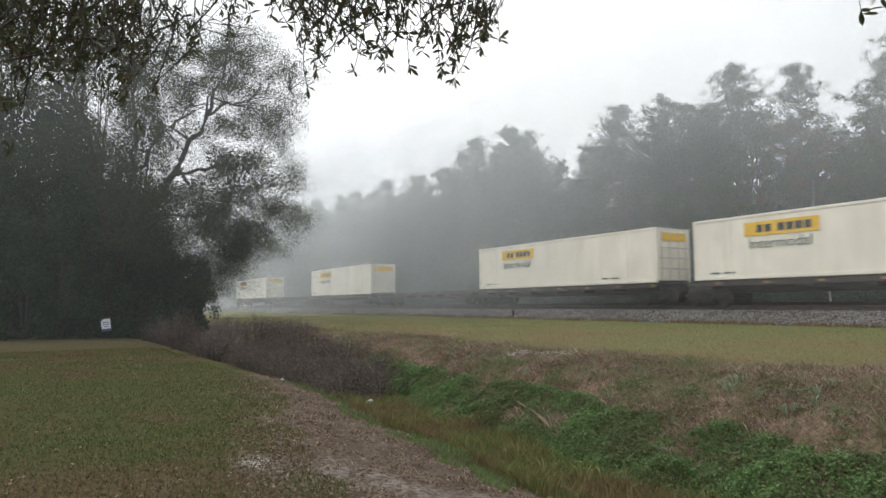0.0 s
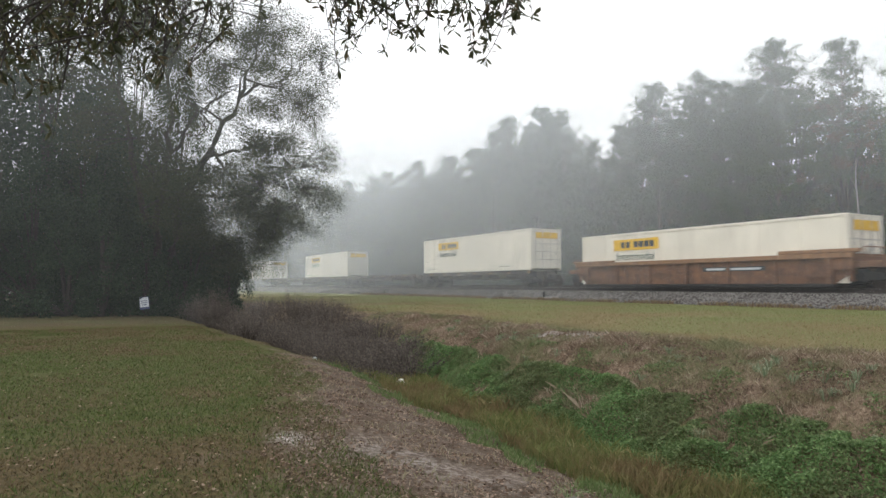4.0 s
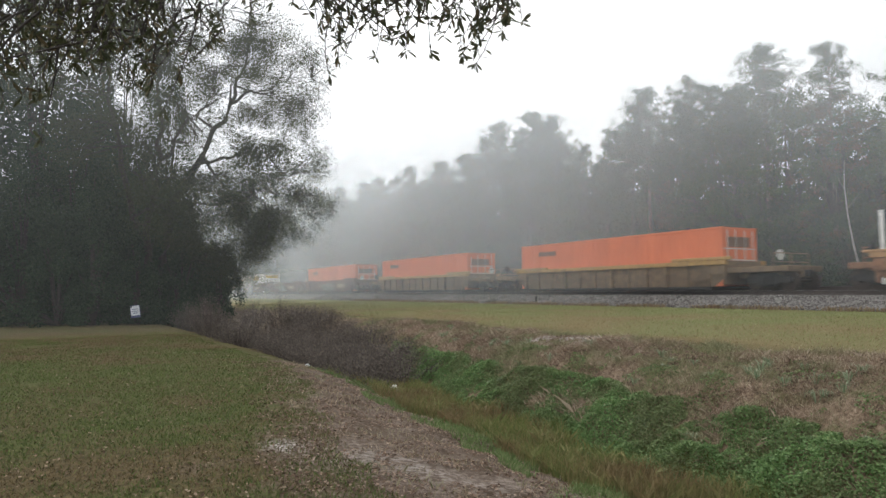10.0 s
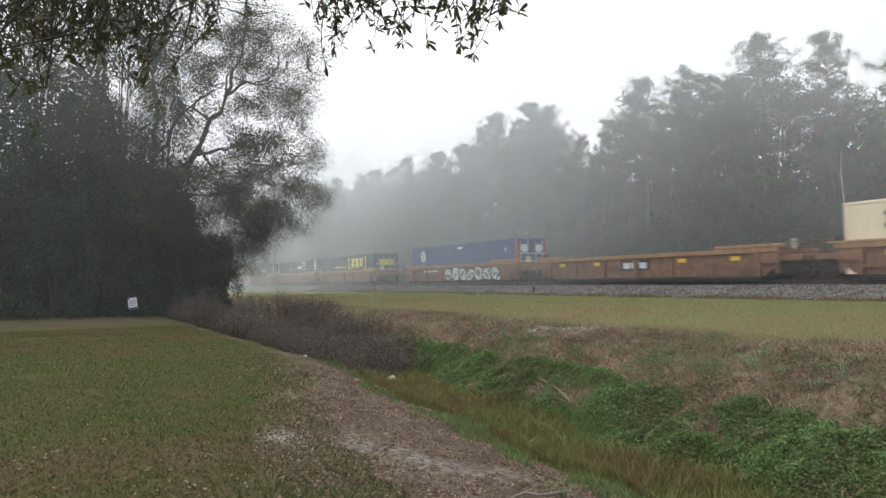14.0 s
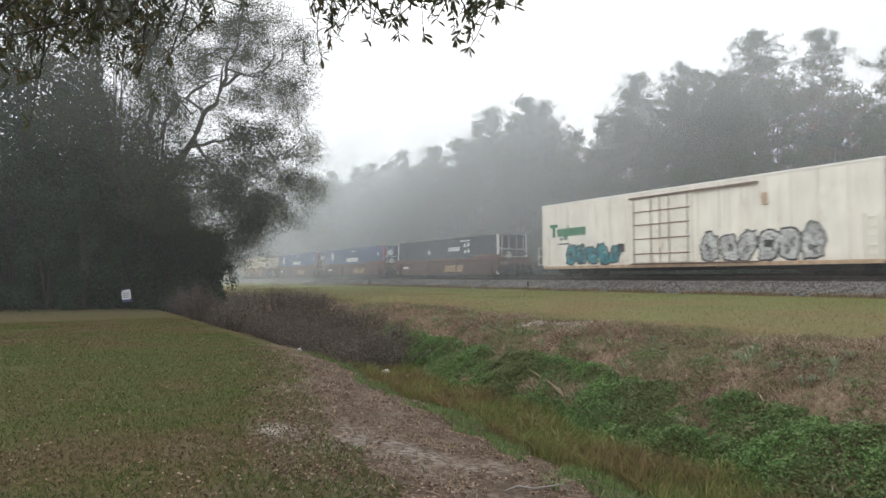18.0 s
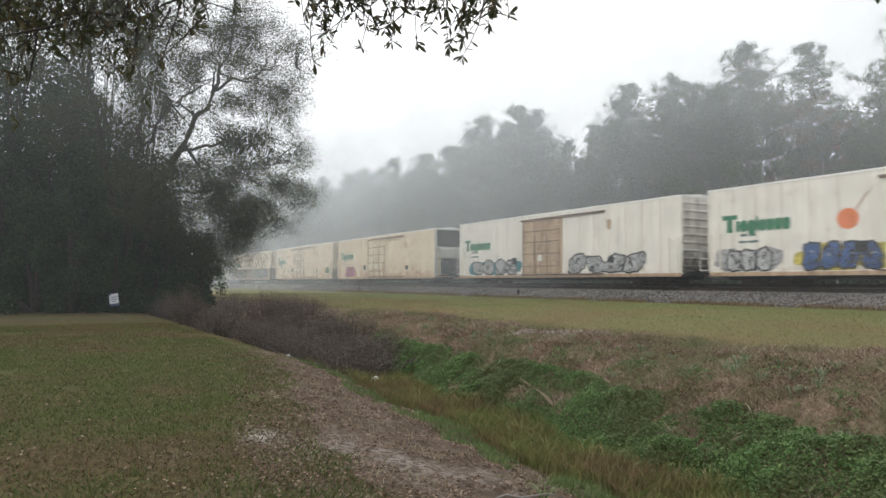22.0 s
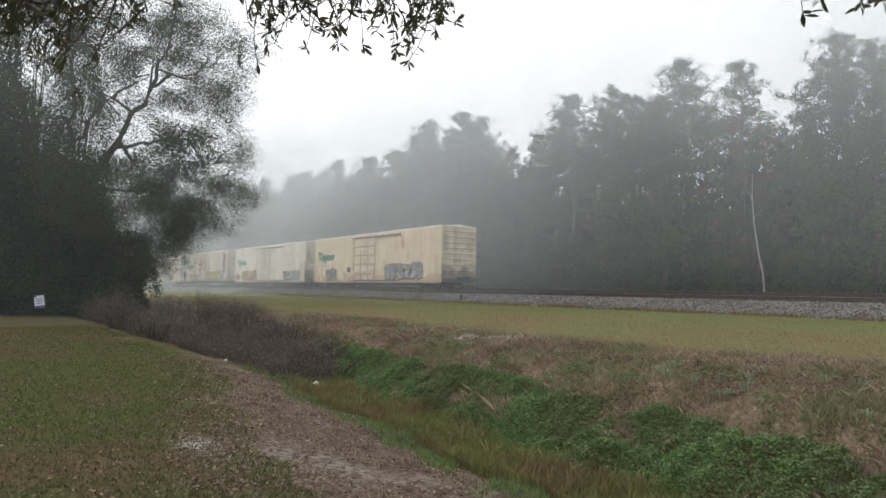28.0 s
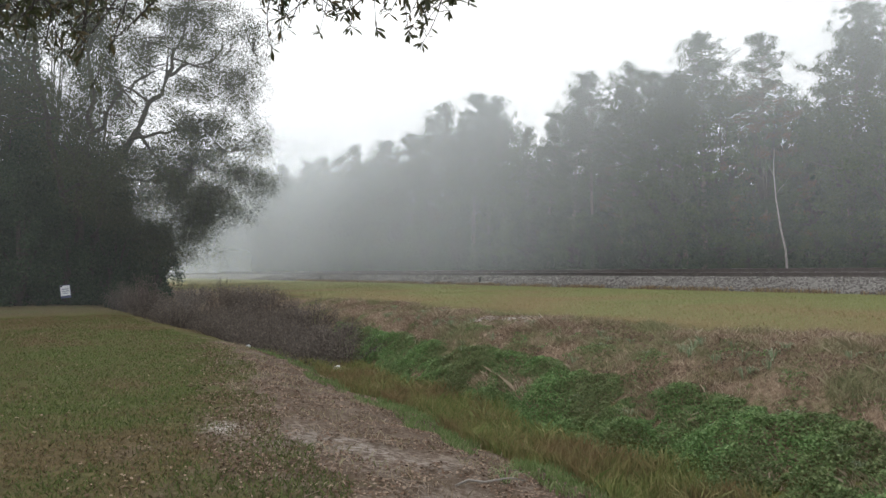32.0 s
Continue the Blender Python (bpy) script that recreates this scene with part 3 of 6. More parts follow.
for k in range(30):
    x, y = 10 - k * 8 + rng.uniform(-2, 2), 49 + rng.uniform(0, 5)
    plant_tree(broads[k % 2], x, y, float(np.interp(x * 40 / y, SKY_X, SKY_H)) * y / 40 * 0.8 / 14)
for src, x in zip(pines + broads + shrubs, (12, 16, 20, 24, 28, 32, 14, 22)):
    src.location = (x, 42, 0.74)


def dense_woods():
    r = np.random.default_rng(77)
    n = 170000
    x = 14 - 200 * r.random(n) ** 1.3
    h = 8.5 + 1.6 * np.sin(x * 0.21) + 1.0 * np.sin(x * 0.53 + 1)
    z = 0.5 + r.random(n) ** 1.25 * h
    y = 41 + r.uniform(0, 16, n)
    return leaf_mesh("dense_woods", m_dark, np.stack([x, y, z], -1), 0.68, aspect=0.65, seed=3)


def undergrowth():
    r = np.random.default_rng(78)
    n = 90000
    x = r.uniform(-150, 20, n)
    z = 0.6 + r.random(n) ** 1.2 * (2.2 + 0.9 * np.sin(x * 0.7) + 0.6 * np.sin(x * 1.9))
    return leaf_mesh("undergrowth", m_dark, np.stack([x, 37.6 + r.uniform(0, 3, n), z], -1), 0.19, aspect=0.5, seed=5)


tagged(part("undergrowth", undergrowth(), None), "dark green undergrowth along the forest edge", "undergrowth", kind="stuff")
tagged(part("dense_woods", dense_woods(), None), "dark dense woods behind the first trees", "woods", kind="stuff")

# ---- the train ----
m_black = plain("sooty_black", (0.022, 0.021, 0.02), 0.7, 0.2, 0.4, 3, 30)
m_wheel = plain("wheel_steel", (0.06, 0.045, 0.038), 0.6, 0.5, 0.4, 4, 40)
m_grille = plain("grille_black", (0.012, 0.013, 0.015), 0.5, 0.3, 0.3, 4, 40)
m_galv = plain("weathered_light_metal", (0.55, 0.53, 0.48), 0.6, 0.2, 0.3, 3, 40)
PAINT = {
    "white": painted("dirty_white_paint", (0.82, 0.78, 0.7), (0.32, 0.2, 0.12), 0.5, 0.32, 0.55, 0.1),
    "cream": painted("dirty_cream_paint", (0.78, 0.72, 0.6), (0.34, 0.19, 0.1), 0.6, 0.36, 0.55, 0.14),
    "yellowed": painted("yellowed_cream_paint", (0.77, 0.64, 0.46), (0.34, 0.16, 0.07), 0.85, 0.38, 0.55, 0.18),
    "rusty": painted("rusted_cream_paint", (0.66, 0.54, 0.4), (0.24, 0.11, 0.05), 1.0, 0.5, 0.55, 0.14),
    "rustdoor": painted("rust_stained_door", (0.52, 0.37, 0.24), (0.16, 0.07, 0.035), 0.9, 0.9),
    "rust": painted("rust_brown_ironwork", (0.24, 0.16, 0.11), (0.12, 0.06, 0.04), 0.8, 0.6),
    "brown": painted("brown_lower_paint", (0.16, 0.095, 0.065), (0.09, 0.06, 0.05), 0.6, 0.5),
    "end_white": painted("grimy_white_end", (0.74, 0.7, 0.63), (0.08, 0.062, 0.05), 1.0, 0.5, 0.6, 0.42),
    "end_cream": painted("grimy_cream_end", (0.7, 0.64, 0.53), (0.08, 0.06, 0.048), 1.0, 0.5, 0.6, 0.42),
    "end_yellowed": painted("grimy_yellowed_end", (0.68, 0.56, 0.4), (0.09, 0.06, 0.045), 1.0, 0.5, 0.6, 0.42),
    "roof": plain("light_roof", (0.82, 0.8, 0.75), 0.6, 0, 0.12, 1.5, 30),
    "container": painted("white_container_paint", (0.82, 0.77, 0.66), (0.4, 0.32, 0.22), 0.2, 0.25),
    "csx_cream": painted("cream_container_paint", (0.72, 0.62, 0.46), (0.35, 0.22, 0.14), 0.3, 0.4),
    "orange": painted("orange_container_paint", (0.62, 0.16, 0.065), (0.3, 0.08, 0.04), 0.3, 0.35),
    "navy": painted("dark_navy_container_paint", (0.02, 0.027, 0.042), (0.05, 0.045, 0.04), 0.2, 0.3),
    "teal": painted("dark_blue_green_container_paint", (0.02, 0.05, 0.06), (0.05, 0.045, 0.04), 0.2, 0.3),
    "blue": painted("blue_container_paint", (0.03, 0.066, 0.17), (0.06, 0.05, 0.06), 0.25, 0.35),
    "red": plain("red_paint", (0.4, 0.04, 0.035), 0.5, 0, 0.25),
    "post": plain("white_post_paint", (0.7, 0.69, 0.66), 0.6, 0, 0.2),
    # the well_ paints turn darker towards the bottom
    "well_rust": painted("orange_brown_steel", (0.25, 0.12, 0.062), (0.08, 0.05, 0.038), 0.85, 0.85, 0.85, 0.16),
    # chord_rust, chord_tan: well steel with the light on top put into the colour
    "chord_rust": painted("lit_orange_brown_steel", (0.27, 0.14, 0.065), (0.1, 0.06, 0.04), 0.7, 0.7, 0.8),
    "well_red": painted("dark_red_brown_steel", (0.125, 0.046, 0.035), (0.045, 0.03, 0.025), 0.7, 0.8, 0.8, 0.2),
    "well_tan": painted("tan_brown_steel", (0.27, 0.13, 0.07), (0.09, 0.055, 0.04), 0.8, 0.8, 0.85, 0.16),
    "chord_tan": painted("lit_tan_steel", (0.38, 0.21, 0.095), (0.15, 0.085, 0.05), 0.7, 0.7, 0.8),
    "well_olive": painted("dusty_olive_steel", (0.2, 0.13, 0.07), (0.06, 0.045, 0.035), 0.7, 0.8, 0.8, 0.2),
    "spine": painted("sooty_frame_paint", (0.045, 0.032, 0.028), (0.07, 0.045, 0.03), 0.6, 0.6, 0.8),
    "green": plain("logo_green", (0.02, 0.17, 0.08), 0.5, 0, 0.2),
    "gold": plain("logo_yellow", (0.78, 0.47, 0.03), 0.5, 0, 0.15),
    "ochre": painted("ochre_edge_paint", (0.34, 0.2, 0.06), (0.12, 0.07, 0.04), 0.7, 0.6),
    "ink": plain("letter_black", (0.03, 0.04, 0.045), 0.6, 0, 0.2),
    "slate": plain("letter_slate", (0.08, 0.13, 0.12), 0.6, 0, 0.2),
    "chalk": plain("letter_white", (0.56, 0.57, 0.58), 0.6, 0, 0.15),
    "lemon": plain("letter_yellow", (0.62, 0.55, 0.1), 0.6, 0, 0.15),
    "fruit": plain("fruit_orange", (0.72, 0.2, 0.07), 0.6, 0, 0.25),
}
SPRAY = {k: sprayed("spray_" + k, c) for k, c in dict(teal=(0.03, 0.25, 0.3), black=(0.03, 0.03, 0.035), grey=(0.42, 0.42, 0.42), pink=(0.6, 0.12, 0.25), red=(0.35, 0.05, 0.045), green=(0.05, 0.2, 0.1), yellow=(0.6, 0.5, 0.1), blue=(0.06, 0.12, 0.3), slate=(0.16, 0.19, 0.22), silver=(0.55, 0.55, 0.54), faded=(0.12, 0.1, 0.085), dusk=(0.2, 0.2, 0.18), rose=(0.5, 0.22, 0.18), peach=(0.65, 0.4, 0.2)).items()}


def bars(words, x, z, height, mat, parent, y, name="lettering", slant=0.0, label=""):
    """A line of plain blocks in the lengths and gaps of lettering; the face lies at y, seen from -y."""
    g, u = Geo(), x
    for w in words:
        if w > 0:
            g.prism([(u, z), (u + w, z), (u + w + slant, z + height), (u + slant, z + height)], y - 0.006, y + 0.02)
        u += abs(w)
    return part(name, g, mat, parent, label)


def written(text, x, z, height, mat, parent, y, name="lettering"):
    """Readable words, with the built-in font, as flat solid letters facing -y."""
    cu = bpy.data.curves.new("letters", "FONT")
    cu.body, cu.size, cu.extrude, cu.resolution_u = text, height / 0.7, 0.006, 2
    tmp = new("letters", cu)
    bpy.context.view_layer.update()
    me = bpy.data.meshes.new_from_object(tmp.evaluated_get(bpy.context.evaluated_depsgraph_get()))
    bpy.data.objects.remove(tmp)
    me.materials.clear()
    me.materials.append(mat)
    me.transform(Matrix.Translation((x, y, z)) @ Matrix.Rotation(radians(90), 4, "X"))
    return part(name, me, None, parent)


def wheel_mesh():
    g = Geo()
    g.tube([(0, -0.07, 0), (0, 0.0, 0), (0, 0.001, 0), (0, 0.05, 0), (0, 0.051, 0), (0, 0.07, 0)], [0.43, 0.43, 0.46, 0.46, 0.36, 0.2], 20)
    g.tube([(0, -0.12, 0), (0, -0.02, 0)], [0.1, 0.14], 12)
    return g.mesh("wheel", m_wheel)


def truck_meshes():
    side = Geo().prism([(-1.15, 0.42), (-1.05, 0.62), (-0.6, 0.66), (-0.35, 0.8), (0.35, 0.8), (0.6, 0.66), (1.05, 0.62), (1.15, 0.42), (0.95, 0.36), (0.55, 0.36), (0.3, 0.2), (-0.3, 0.2), (-0.55, 0.36), (-0.95, 0.36)], -0.06, 0.06)
    for k in (-0.18, 0, 0.18):
        side.tube([(k, -0.08, 0.3), (k, -0.08, 0.62)], [0.075, 0.075], 8)
    return side.mesh("side_frame", m_black), wheel_mesh(), Geo().tube([(0, -0.75, 0), (0, 0.75, 0)], [0.075, 0.075], 8).mesh("axle", m_wheel), Geo().box(-0.2, 0.2, -1.0, 1.0, 0.4, 0.72, 0.03).mesh("bolster", m_black)


SIDE_FRAME, WHEEL, AXLE, BOLSTER = truck_meshes()


def bogie(parent, x):
    """A four-wheel truck; z 0 is the rail head."""
    t = part("truck", BOLSTER, None, parent, "sooty four-wheel truck", (x, 0, 0))
    for s in (-1, 1):
        f = part("side_frame", SIDE_FRAME, None, t, at=(0, s * 1.0, 0))
        f.scale = (1, -s, 1) if s > 0 else (1, 1, 1)
    for a in (-0.86, 0.86):
        part("axle", AXLE, None, t, at=(a, 0, 0.43))
        for s in (-1, 1):
            w = part("wheel", WHEEL, None, t, at=(a, s * 0.75, 0.43))
            w.scale = (1, 1, 1) if s < 0 else (1, -1, 1)


def lump_outline(r, cx, cz, rx, rz, floor, n=16):
    """A fat rounded shape with an uneven rim."""
    rr = r.uniform(0.82, 1.12, n)
    out = []
    for j in range(n):
        a = -2 * math.pi * j / n
        c, s_ = math.cos(a), math.sin(a)
        out.append((cx + rx * rr[j] * math.copysign(abs(c) ** 0.7, c), max(floor, cz + rz * rr[j] * math.copysign(abs(s_) ** 0.7, s_))))
    return out


def stroke(g, path, w, y):
    """A broad brush stroke along points of the x-z plane."""
    for (ax, az), (bx, bz) in zip(path, path[1:]):
        d = math.hypot(bx - ax, bz - az) + 1e-6
        ux, uz = (bx - ax) / d, (bz - az) / d
        e = w * 0.42
        ax2, az2, bx2, bz2 = ax - ux * e, az - uz * e, bx + ux * e, bz + uz * e
        g.prism([(ax2 - uz * w * 0.4, az2 + ux * w * 0.4), (ax - uz * w, az + ux * w), (bx - uz * w, bz + ux * w), (bx2 - uz * w * 0.4, bz2 + ux * w * 0.4), (bx2 + uz * w * 0.4, bz2 - ux * w * 0.4), (bx + uz * w, bz - ux * w), (ax + uz * w, az - ux * w), (ax2 + uz * w * 0.4, az2 - ux * w * 0.4)], y, y + 0.008)


def spray_tag(parent, x0, x1, z0, z1, y, fill, line, seed, letters=5, rim="black"):
    """Spray paint past reading: a thin cloud under fat rimmed shapes, parted by dark lines."""
    r = np.random.default_rng(seed)
    w, h = (x1 - x0) / letters, z1 - z0
    cloud, edge, body, inner, shine = Geo(), Geo(), Geo(), Geo(), Geo()
    for k in range(letters * 2 + 1):
        q = h * r.uniform(0.25, 0.5)
        cloud.prism(lump_outline(r, x0 + w * k / 2, z0 + h * r.uniform(0.3, 0.6), q * 1.3, q, z0 - 0.03, 11), y - 0.003, y + 0.01)
    for k in range(letters):
        cx, d = x0 + w * (k + 0.5 + r.normal() * 0.04), 0.0008 * (k % 3)
        lean, tall = r.uniform(-0.15, 0.25) * w, h * r.uniform(0.42, 0.5)
        cz = z0 + tall * 1.02
        shape = lump_outline(r, 0, 0, w * 0.46, tall, -tall, 18)
        skew = lambda q: [(cx + a * q[0] + lean * b / tall, cz + b * q[1]) for a, b in shape]
        rim_w = min(0.09, 0.16 * min(w, h))
        edge.prism(skew((1 + rim_w / (w * 0.46), 1 + rim_w / tall)), y - 0.0055 - d, y)
        body.prism(skew((1, 1)), y - 0.0085 - d, y)
        # dark lines that part the shape inside, and a few light ones
        thin = min(0.045, 0.06 * min(w, h))
        for q in range(int(r.integers(2, 4))):
            a, b_ = cx + w * r.uniform(-0.28, 0.28), cz + tall * r.uniform(-0.8, 0.3)
            mid = (a + w * r.uniform(-0.15, 0.15), b_ + tall * r.uniform(0.25, 0.5))
            stroke(inner, [(a, b_), mid, (mid[0] + w * r.uniform(-0.2, 0.2), mid[1] + tall * r.uniform(-0.1, 0.3))], thin * r.uniform(0.7, 1.5), y - 0.0115 - d)
        a, b_ = cx + w * r.uniform(-0.3, 0.1), cz + tall * r.uniform(-0.2, 0.6)
        stroke(shine, [(a, b_), (a + w * r.uniform(0.1, 0.25), b_ + r.uniform(-0.1, 0.15) * h)], 0.02, y - 0.0145)
        if r.random() < 0.5:
            a = cx + w * r.uniform(-0.4, 0.4)
            stroke(edge, [(a, z0 + 0.1 * h), (a + 0.01, z0 - 0.02)], 0.012, y - 0.006)
    if line != "black":
        part("spray_cloud", cloud, SPRAY[line], parent, f"{line} sprayed cloud")
    part("spray_outline", edge, SPRAY[rim], parent, f"{rim} sprayed outline")
    part("spray_fill", body, SPRAY[fill], parent, f"{fill} sprayed shapes")
    part("spray_line", inner, SPRAY[rim], parent)
    part("spray_shine", shine, SPRAY["silver"], parent)


HALF = 1.57
LB = 20.5


def reefer_base(mech):
    """A long insulated boxcar; x 0 is the leading end, z 0 the rail head."""
    car = thing("boxcar", "long dirty cream insulated boxcar", "boxcar", "boxcars of the train")
    z0, z1 = 0.63, 4.6
    x1 = xx = LB
    body = Geo().box(0, xx, -HALF, HALF, z0, z1, 0.035)
    b = part("body", body, PAINT["cream"], car)
    seam = Geo().box(-0.009, 0.009, -HALF - 0.008, -HALF + 0.01, z0 + 0.1, z1 - 0.12).mesh("seam", PAINT["rustdoor"])
    for k in range(1, 17):
        u = 0.1 + k * (LB - 0.2) / 17
        if not 7.5 < u < 12:
            part("seam", seam, None, b, at=(u, 0, 0))
    # roof with a slight ridge and running seams
    rf = Geo()
    rf.add([(0, -HALF - 0.02, z1 - 0.02), (0, 0, z1 + 0.13), (0, HALF + 0.02, z1 - 0.02), (xx, -HALF - 0.02, z1 - 0.02), (xx, 0, z1 + 0.13), (xx, HALF + 0.02, z1 - 0.02), (0, -HALF - 0.02, z1 - 0.1), (0, HALF + 0.02, z1 - 0.1), (xx, -HALF - 0.02, z1 - 0.1), (xx, HALF + 0.02, z1 - 0.1)],
           [(0, 3, 4, 1), (1, 4, 5, 2), (6, 8, 3, 0), (2, 5, 9, 7), (0, 1, 2, 7, 6), (3, 8, 9, 5, 4)])
    part("roof", rf, PAINT["roof"], car, "pale weathered roof")
    part("side_sill", Geo().box(0.05, xx - 0.05, -HALF - 0.03, -HALF + 0.08, z0 - 0.12, z0 + 0.06, 0.015).box(0.05, xx - 0.05, HALF - 0.08, HALF + 0.03, z0 - 0.12, z0 + 0.06, 0.015), PAINT["cream"], car)
    part("underframe", Geo().box(0.3, LB - 0.3, -0.5, 0.5, 0.35, z0 - 0.02).box(8, 12.5, -0.9, 0.9, 0.45, z0 - 0.02).box(8.6, 9.8, -1.2, -0.6, 0.35, 0.6, 0.05), m_black, car)
    # sliding plug door with its bars and rails
    d = part("door", Geo().box(7.8, 11.7, -HALF - 0.07, -HALF + 0.02, z0 + 0.12, z1 - 0.42, 0.02), PAINT["cream"], car, "rust-streaked sliding plug door")
    for zz in (1.2, 2.0, 2.75, 3.45):
        part("door_rib", Geo().box(7.9, 11.6, -HALF - 0.11, -HALF - 0.06, zz, zz + 0.06, 0.012), PAINT["rust"], d)
    for ux in (7.95, 9.15, 9.75, 10.35, 11.5):
        part("lock_rod", Geo().tube([(ux, -HALF - 0.13, z0 + 0.1), (ux, -HALF - 0.13, z1 - 0.45)], [0.022, 0.022], 6), PAINT["rust"], d)
    part("door_wheel", Geo().tube([(9.75, -HALF - 0.19, 1.75), (9.75, -HALF - 0.15, 1.75)], [0.22, 0.22], 14), PAINT["cream"], d)
    part("door_rail", Geo().box(7.6, 15.3, -HALF - 0.13, -HALF - 0.02, z1 - 0.4, z1 - 0.3, 0.01), PAINT["brown"], car)
    part("door_rail", Geo().box(7.6, 15.3, -HALF - 0.1, -HALF - 0.02, z0 + 0.02, z0 + 0.1, 0.01), PAINT["brown"], car)
    part("vent", Geo().box(15.45, 15.75, -HALF - 0.05, -HALF, 3.2, 3.75, 0.02), PAINT["rustdoor"], car)
    part("vent", Geo().box(6.6, 7.15, -HALF - 0.03, -HALF, 1.4, 1.85, 0.02), m_grille, car)
    part("vent", Geo().box(15.5, 16.0, -HALF - 0.03, -HALF, 1.3, 1.65, 0.02), m_grille, car)
    # ladders at both ends
    for lx in ([0.12] if mech else [0.12, LB - 0.72]):
        lad = Geo()
        for k in range(5):
            lad.tube([(lx, -HALF - 0.08, z0 + 0.25 + k * 0.36), (lx + 0.55, -HALF - 0.08, z0 + 0.25 + k * 0.36)], [0.018, 0.018], 5)
        for s in (0, 0.55):
            lad.box(lx + s - 0.025, lx + s + 0.025, -HALF - 0.09, -HALF, z0 + 0.1, z0 + 1.85)
        part("ladder", lad, PAINT["cream"], car)
    # ends
    def ribbed(x, sgn):
        e = part("ribbed_end", Geo().box(min(x, x + sgn * 0.04), max(x, x + sgn * 0.04), -HALF + 0.03, HALF - 0.03, z0, z1 - 0.06), PAINT["white"], car, "corrugated steel end")
        for k in range(9):
            zz = 1.02 + k * 0.4
            part("rib", Geo().prism([(x, zz - 0.1), (x + sgn * 0.1, zz - 0.03), (x + sgn * 0.1, zz + 0.03), (x, zz + 0.1)] if sgn > 0 else [(x, zz + 0.1), (x + sgn * 0.1, zz + 0.03), (x + sgn * 0.1, zz - 0.03), (x, zz - 0.1)], -HALF + 0.08, HALF - 0.08), PAINT["white"], e)
    ribbed(0, -1)
    if mech:
        e = part("end_frame", Geo().box(LB, LB + 0.06, -HALF + 0.02, -HALF + 0.2, z0, z1 - 0.06).box(LB, LB + 0.06, HALF - 0.2, HALF - 0.02, z0, z1 - 0.06).box(LB, LB + 0.06, -HALF + 0.2, HALF - 0.2, 2.95, 3.1), m_galv, car)
        part("grille", Geo().box(LB, LB + 0.045, -HALF + 0.2, HALF - 0.2, 3.1, z1 - 0.12), m_grille, e, "black cooling grille")
        part("cooling_unit", Geo().box(LB, LB + 0.3, -HALF + 0.3, HALF - 0.3, 2.15, 2.95, 0.05), m_galv, e, "pale cooling unit housing")
        part("motor", Geo().box(LB, LB + 0.4, -1.0, 1.0, 0.85, 2.1, 0.08), m_grille, e, "dark engine opening")
    else:
        ribbed(LB, 1)
    # end platforms with railings
    for ex, sgn in ((0, -1), (LB, 1)):
        far = ex + sgn * 0.62
        part("end_platform", Geo().box(min(ex, far), max(ex, far), -1.35, 1.35, 0.72, 0.8), m_black, car)
        rail = Geo()
        if mech or sgn < 0:
            for yy in (-1.4, 1.4):
                for zz in (0.8, 1.35, 1.9):
                    rail.tube([(ex, yy, zz), (far, yy, zz)], [0.028, 0.028], 5)
                for q in (0.15, 0.62):
                    rail.tube([(ex + sgn * q, yy, 0.75), (ex + sgn * q, yy, 1.95)], [0.03, 0.03], 5)
            part("railing", rail, m_galv, car, "pale tubular end railing")
        part("coupler", Geo().box(min(ex, ex + sgn * 1.0), max(ex, ex + sgn * 1.0), -0.14, 0.14, 0.72, 0.98, 0.03).box(min(ex + sgn * 0.85, ex + sgn * 1.12), max(ex + sgn * 0.85, ex + sgn * 1.12), -0.22, 0.22, 0.68, 1.02, 0.05), m_black, car)
    for bx_ in (2.4, LB - 2.6):
        bogie(car, bx_)
    return car


def repaint(car, changes):
    """Gives the named parts of a copied car their own paint."""
    for o in car.children_recursive:
        kind = o.name.split(".")[0]
        if kind in changes:
            o.material_slots[0].link = "OBJECT"
            o.material_slots[0].material = PAINT[changes[kind]]


def maker_logo(car, y, x=0.75, z=2.5):
    """A green word mark drawn as plain shapes, small data lines under it."""
    h = 0.8
    g = Geo().prism([(x, z + h), (x + 0.04, z + h * 0.72), (x + 0.28, z + h * 0.76), (x + 0.24, z), (x + 0.56, z), (x + 0.52, z + h * 0.76), (x + 0.78, z + h * 0.72), (x + 0.8, z + h)], y - 0.006, y + 0.02)
    u = x + 0.72
    for w, top in ((0.2, 0.66), (0.36, 0.66), (0.37, 0.66), (0.14, 0.85), (0.33, 0.66), (0.36, 0.66), (0.36, 0.66), (0.36, 0.66)):
        low = -0.2 if w == 0.37 else 0.0
        n = 14
        cx, cz, rx, rz = u + w / 2, z + h * (low + top) / 2, w / 2, h * (top - low) / 2
        g.prism([(cx + rx * math.copysign(abs(math.cos(a)) ** 0.6, math.cos(-a)), cz + rz * math.copysign(abs(math.sin(a)) ** 0.6, math.sin(-a))) for a in np.linspace(0, 2 * math.pi, n, endpoint=False)], y - 0.006, y + 0.02)
        u += w + 0.015
    part("emblem", g, PAINT["green"], car, "green word mark")
    bars([0.32, -0.1, 0.3], x + 0.95, 2.3, 0.11, PAINT["slate"], car, y)
    bars([0.4, -0.08, 0.5], x + 0.85, 2.0, 0.1, PAINT["slate"], car, y)


base_plain, base_mech = reefer_base(False), reefer_base(True)
FRONT = -HALF - 0.014
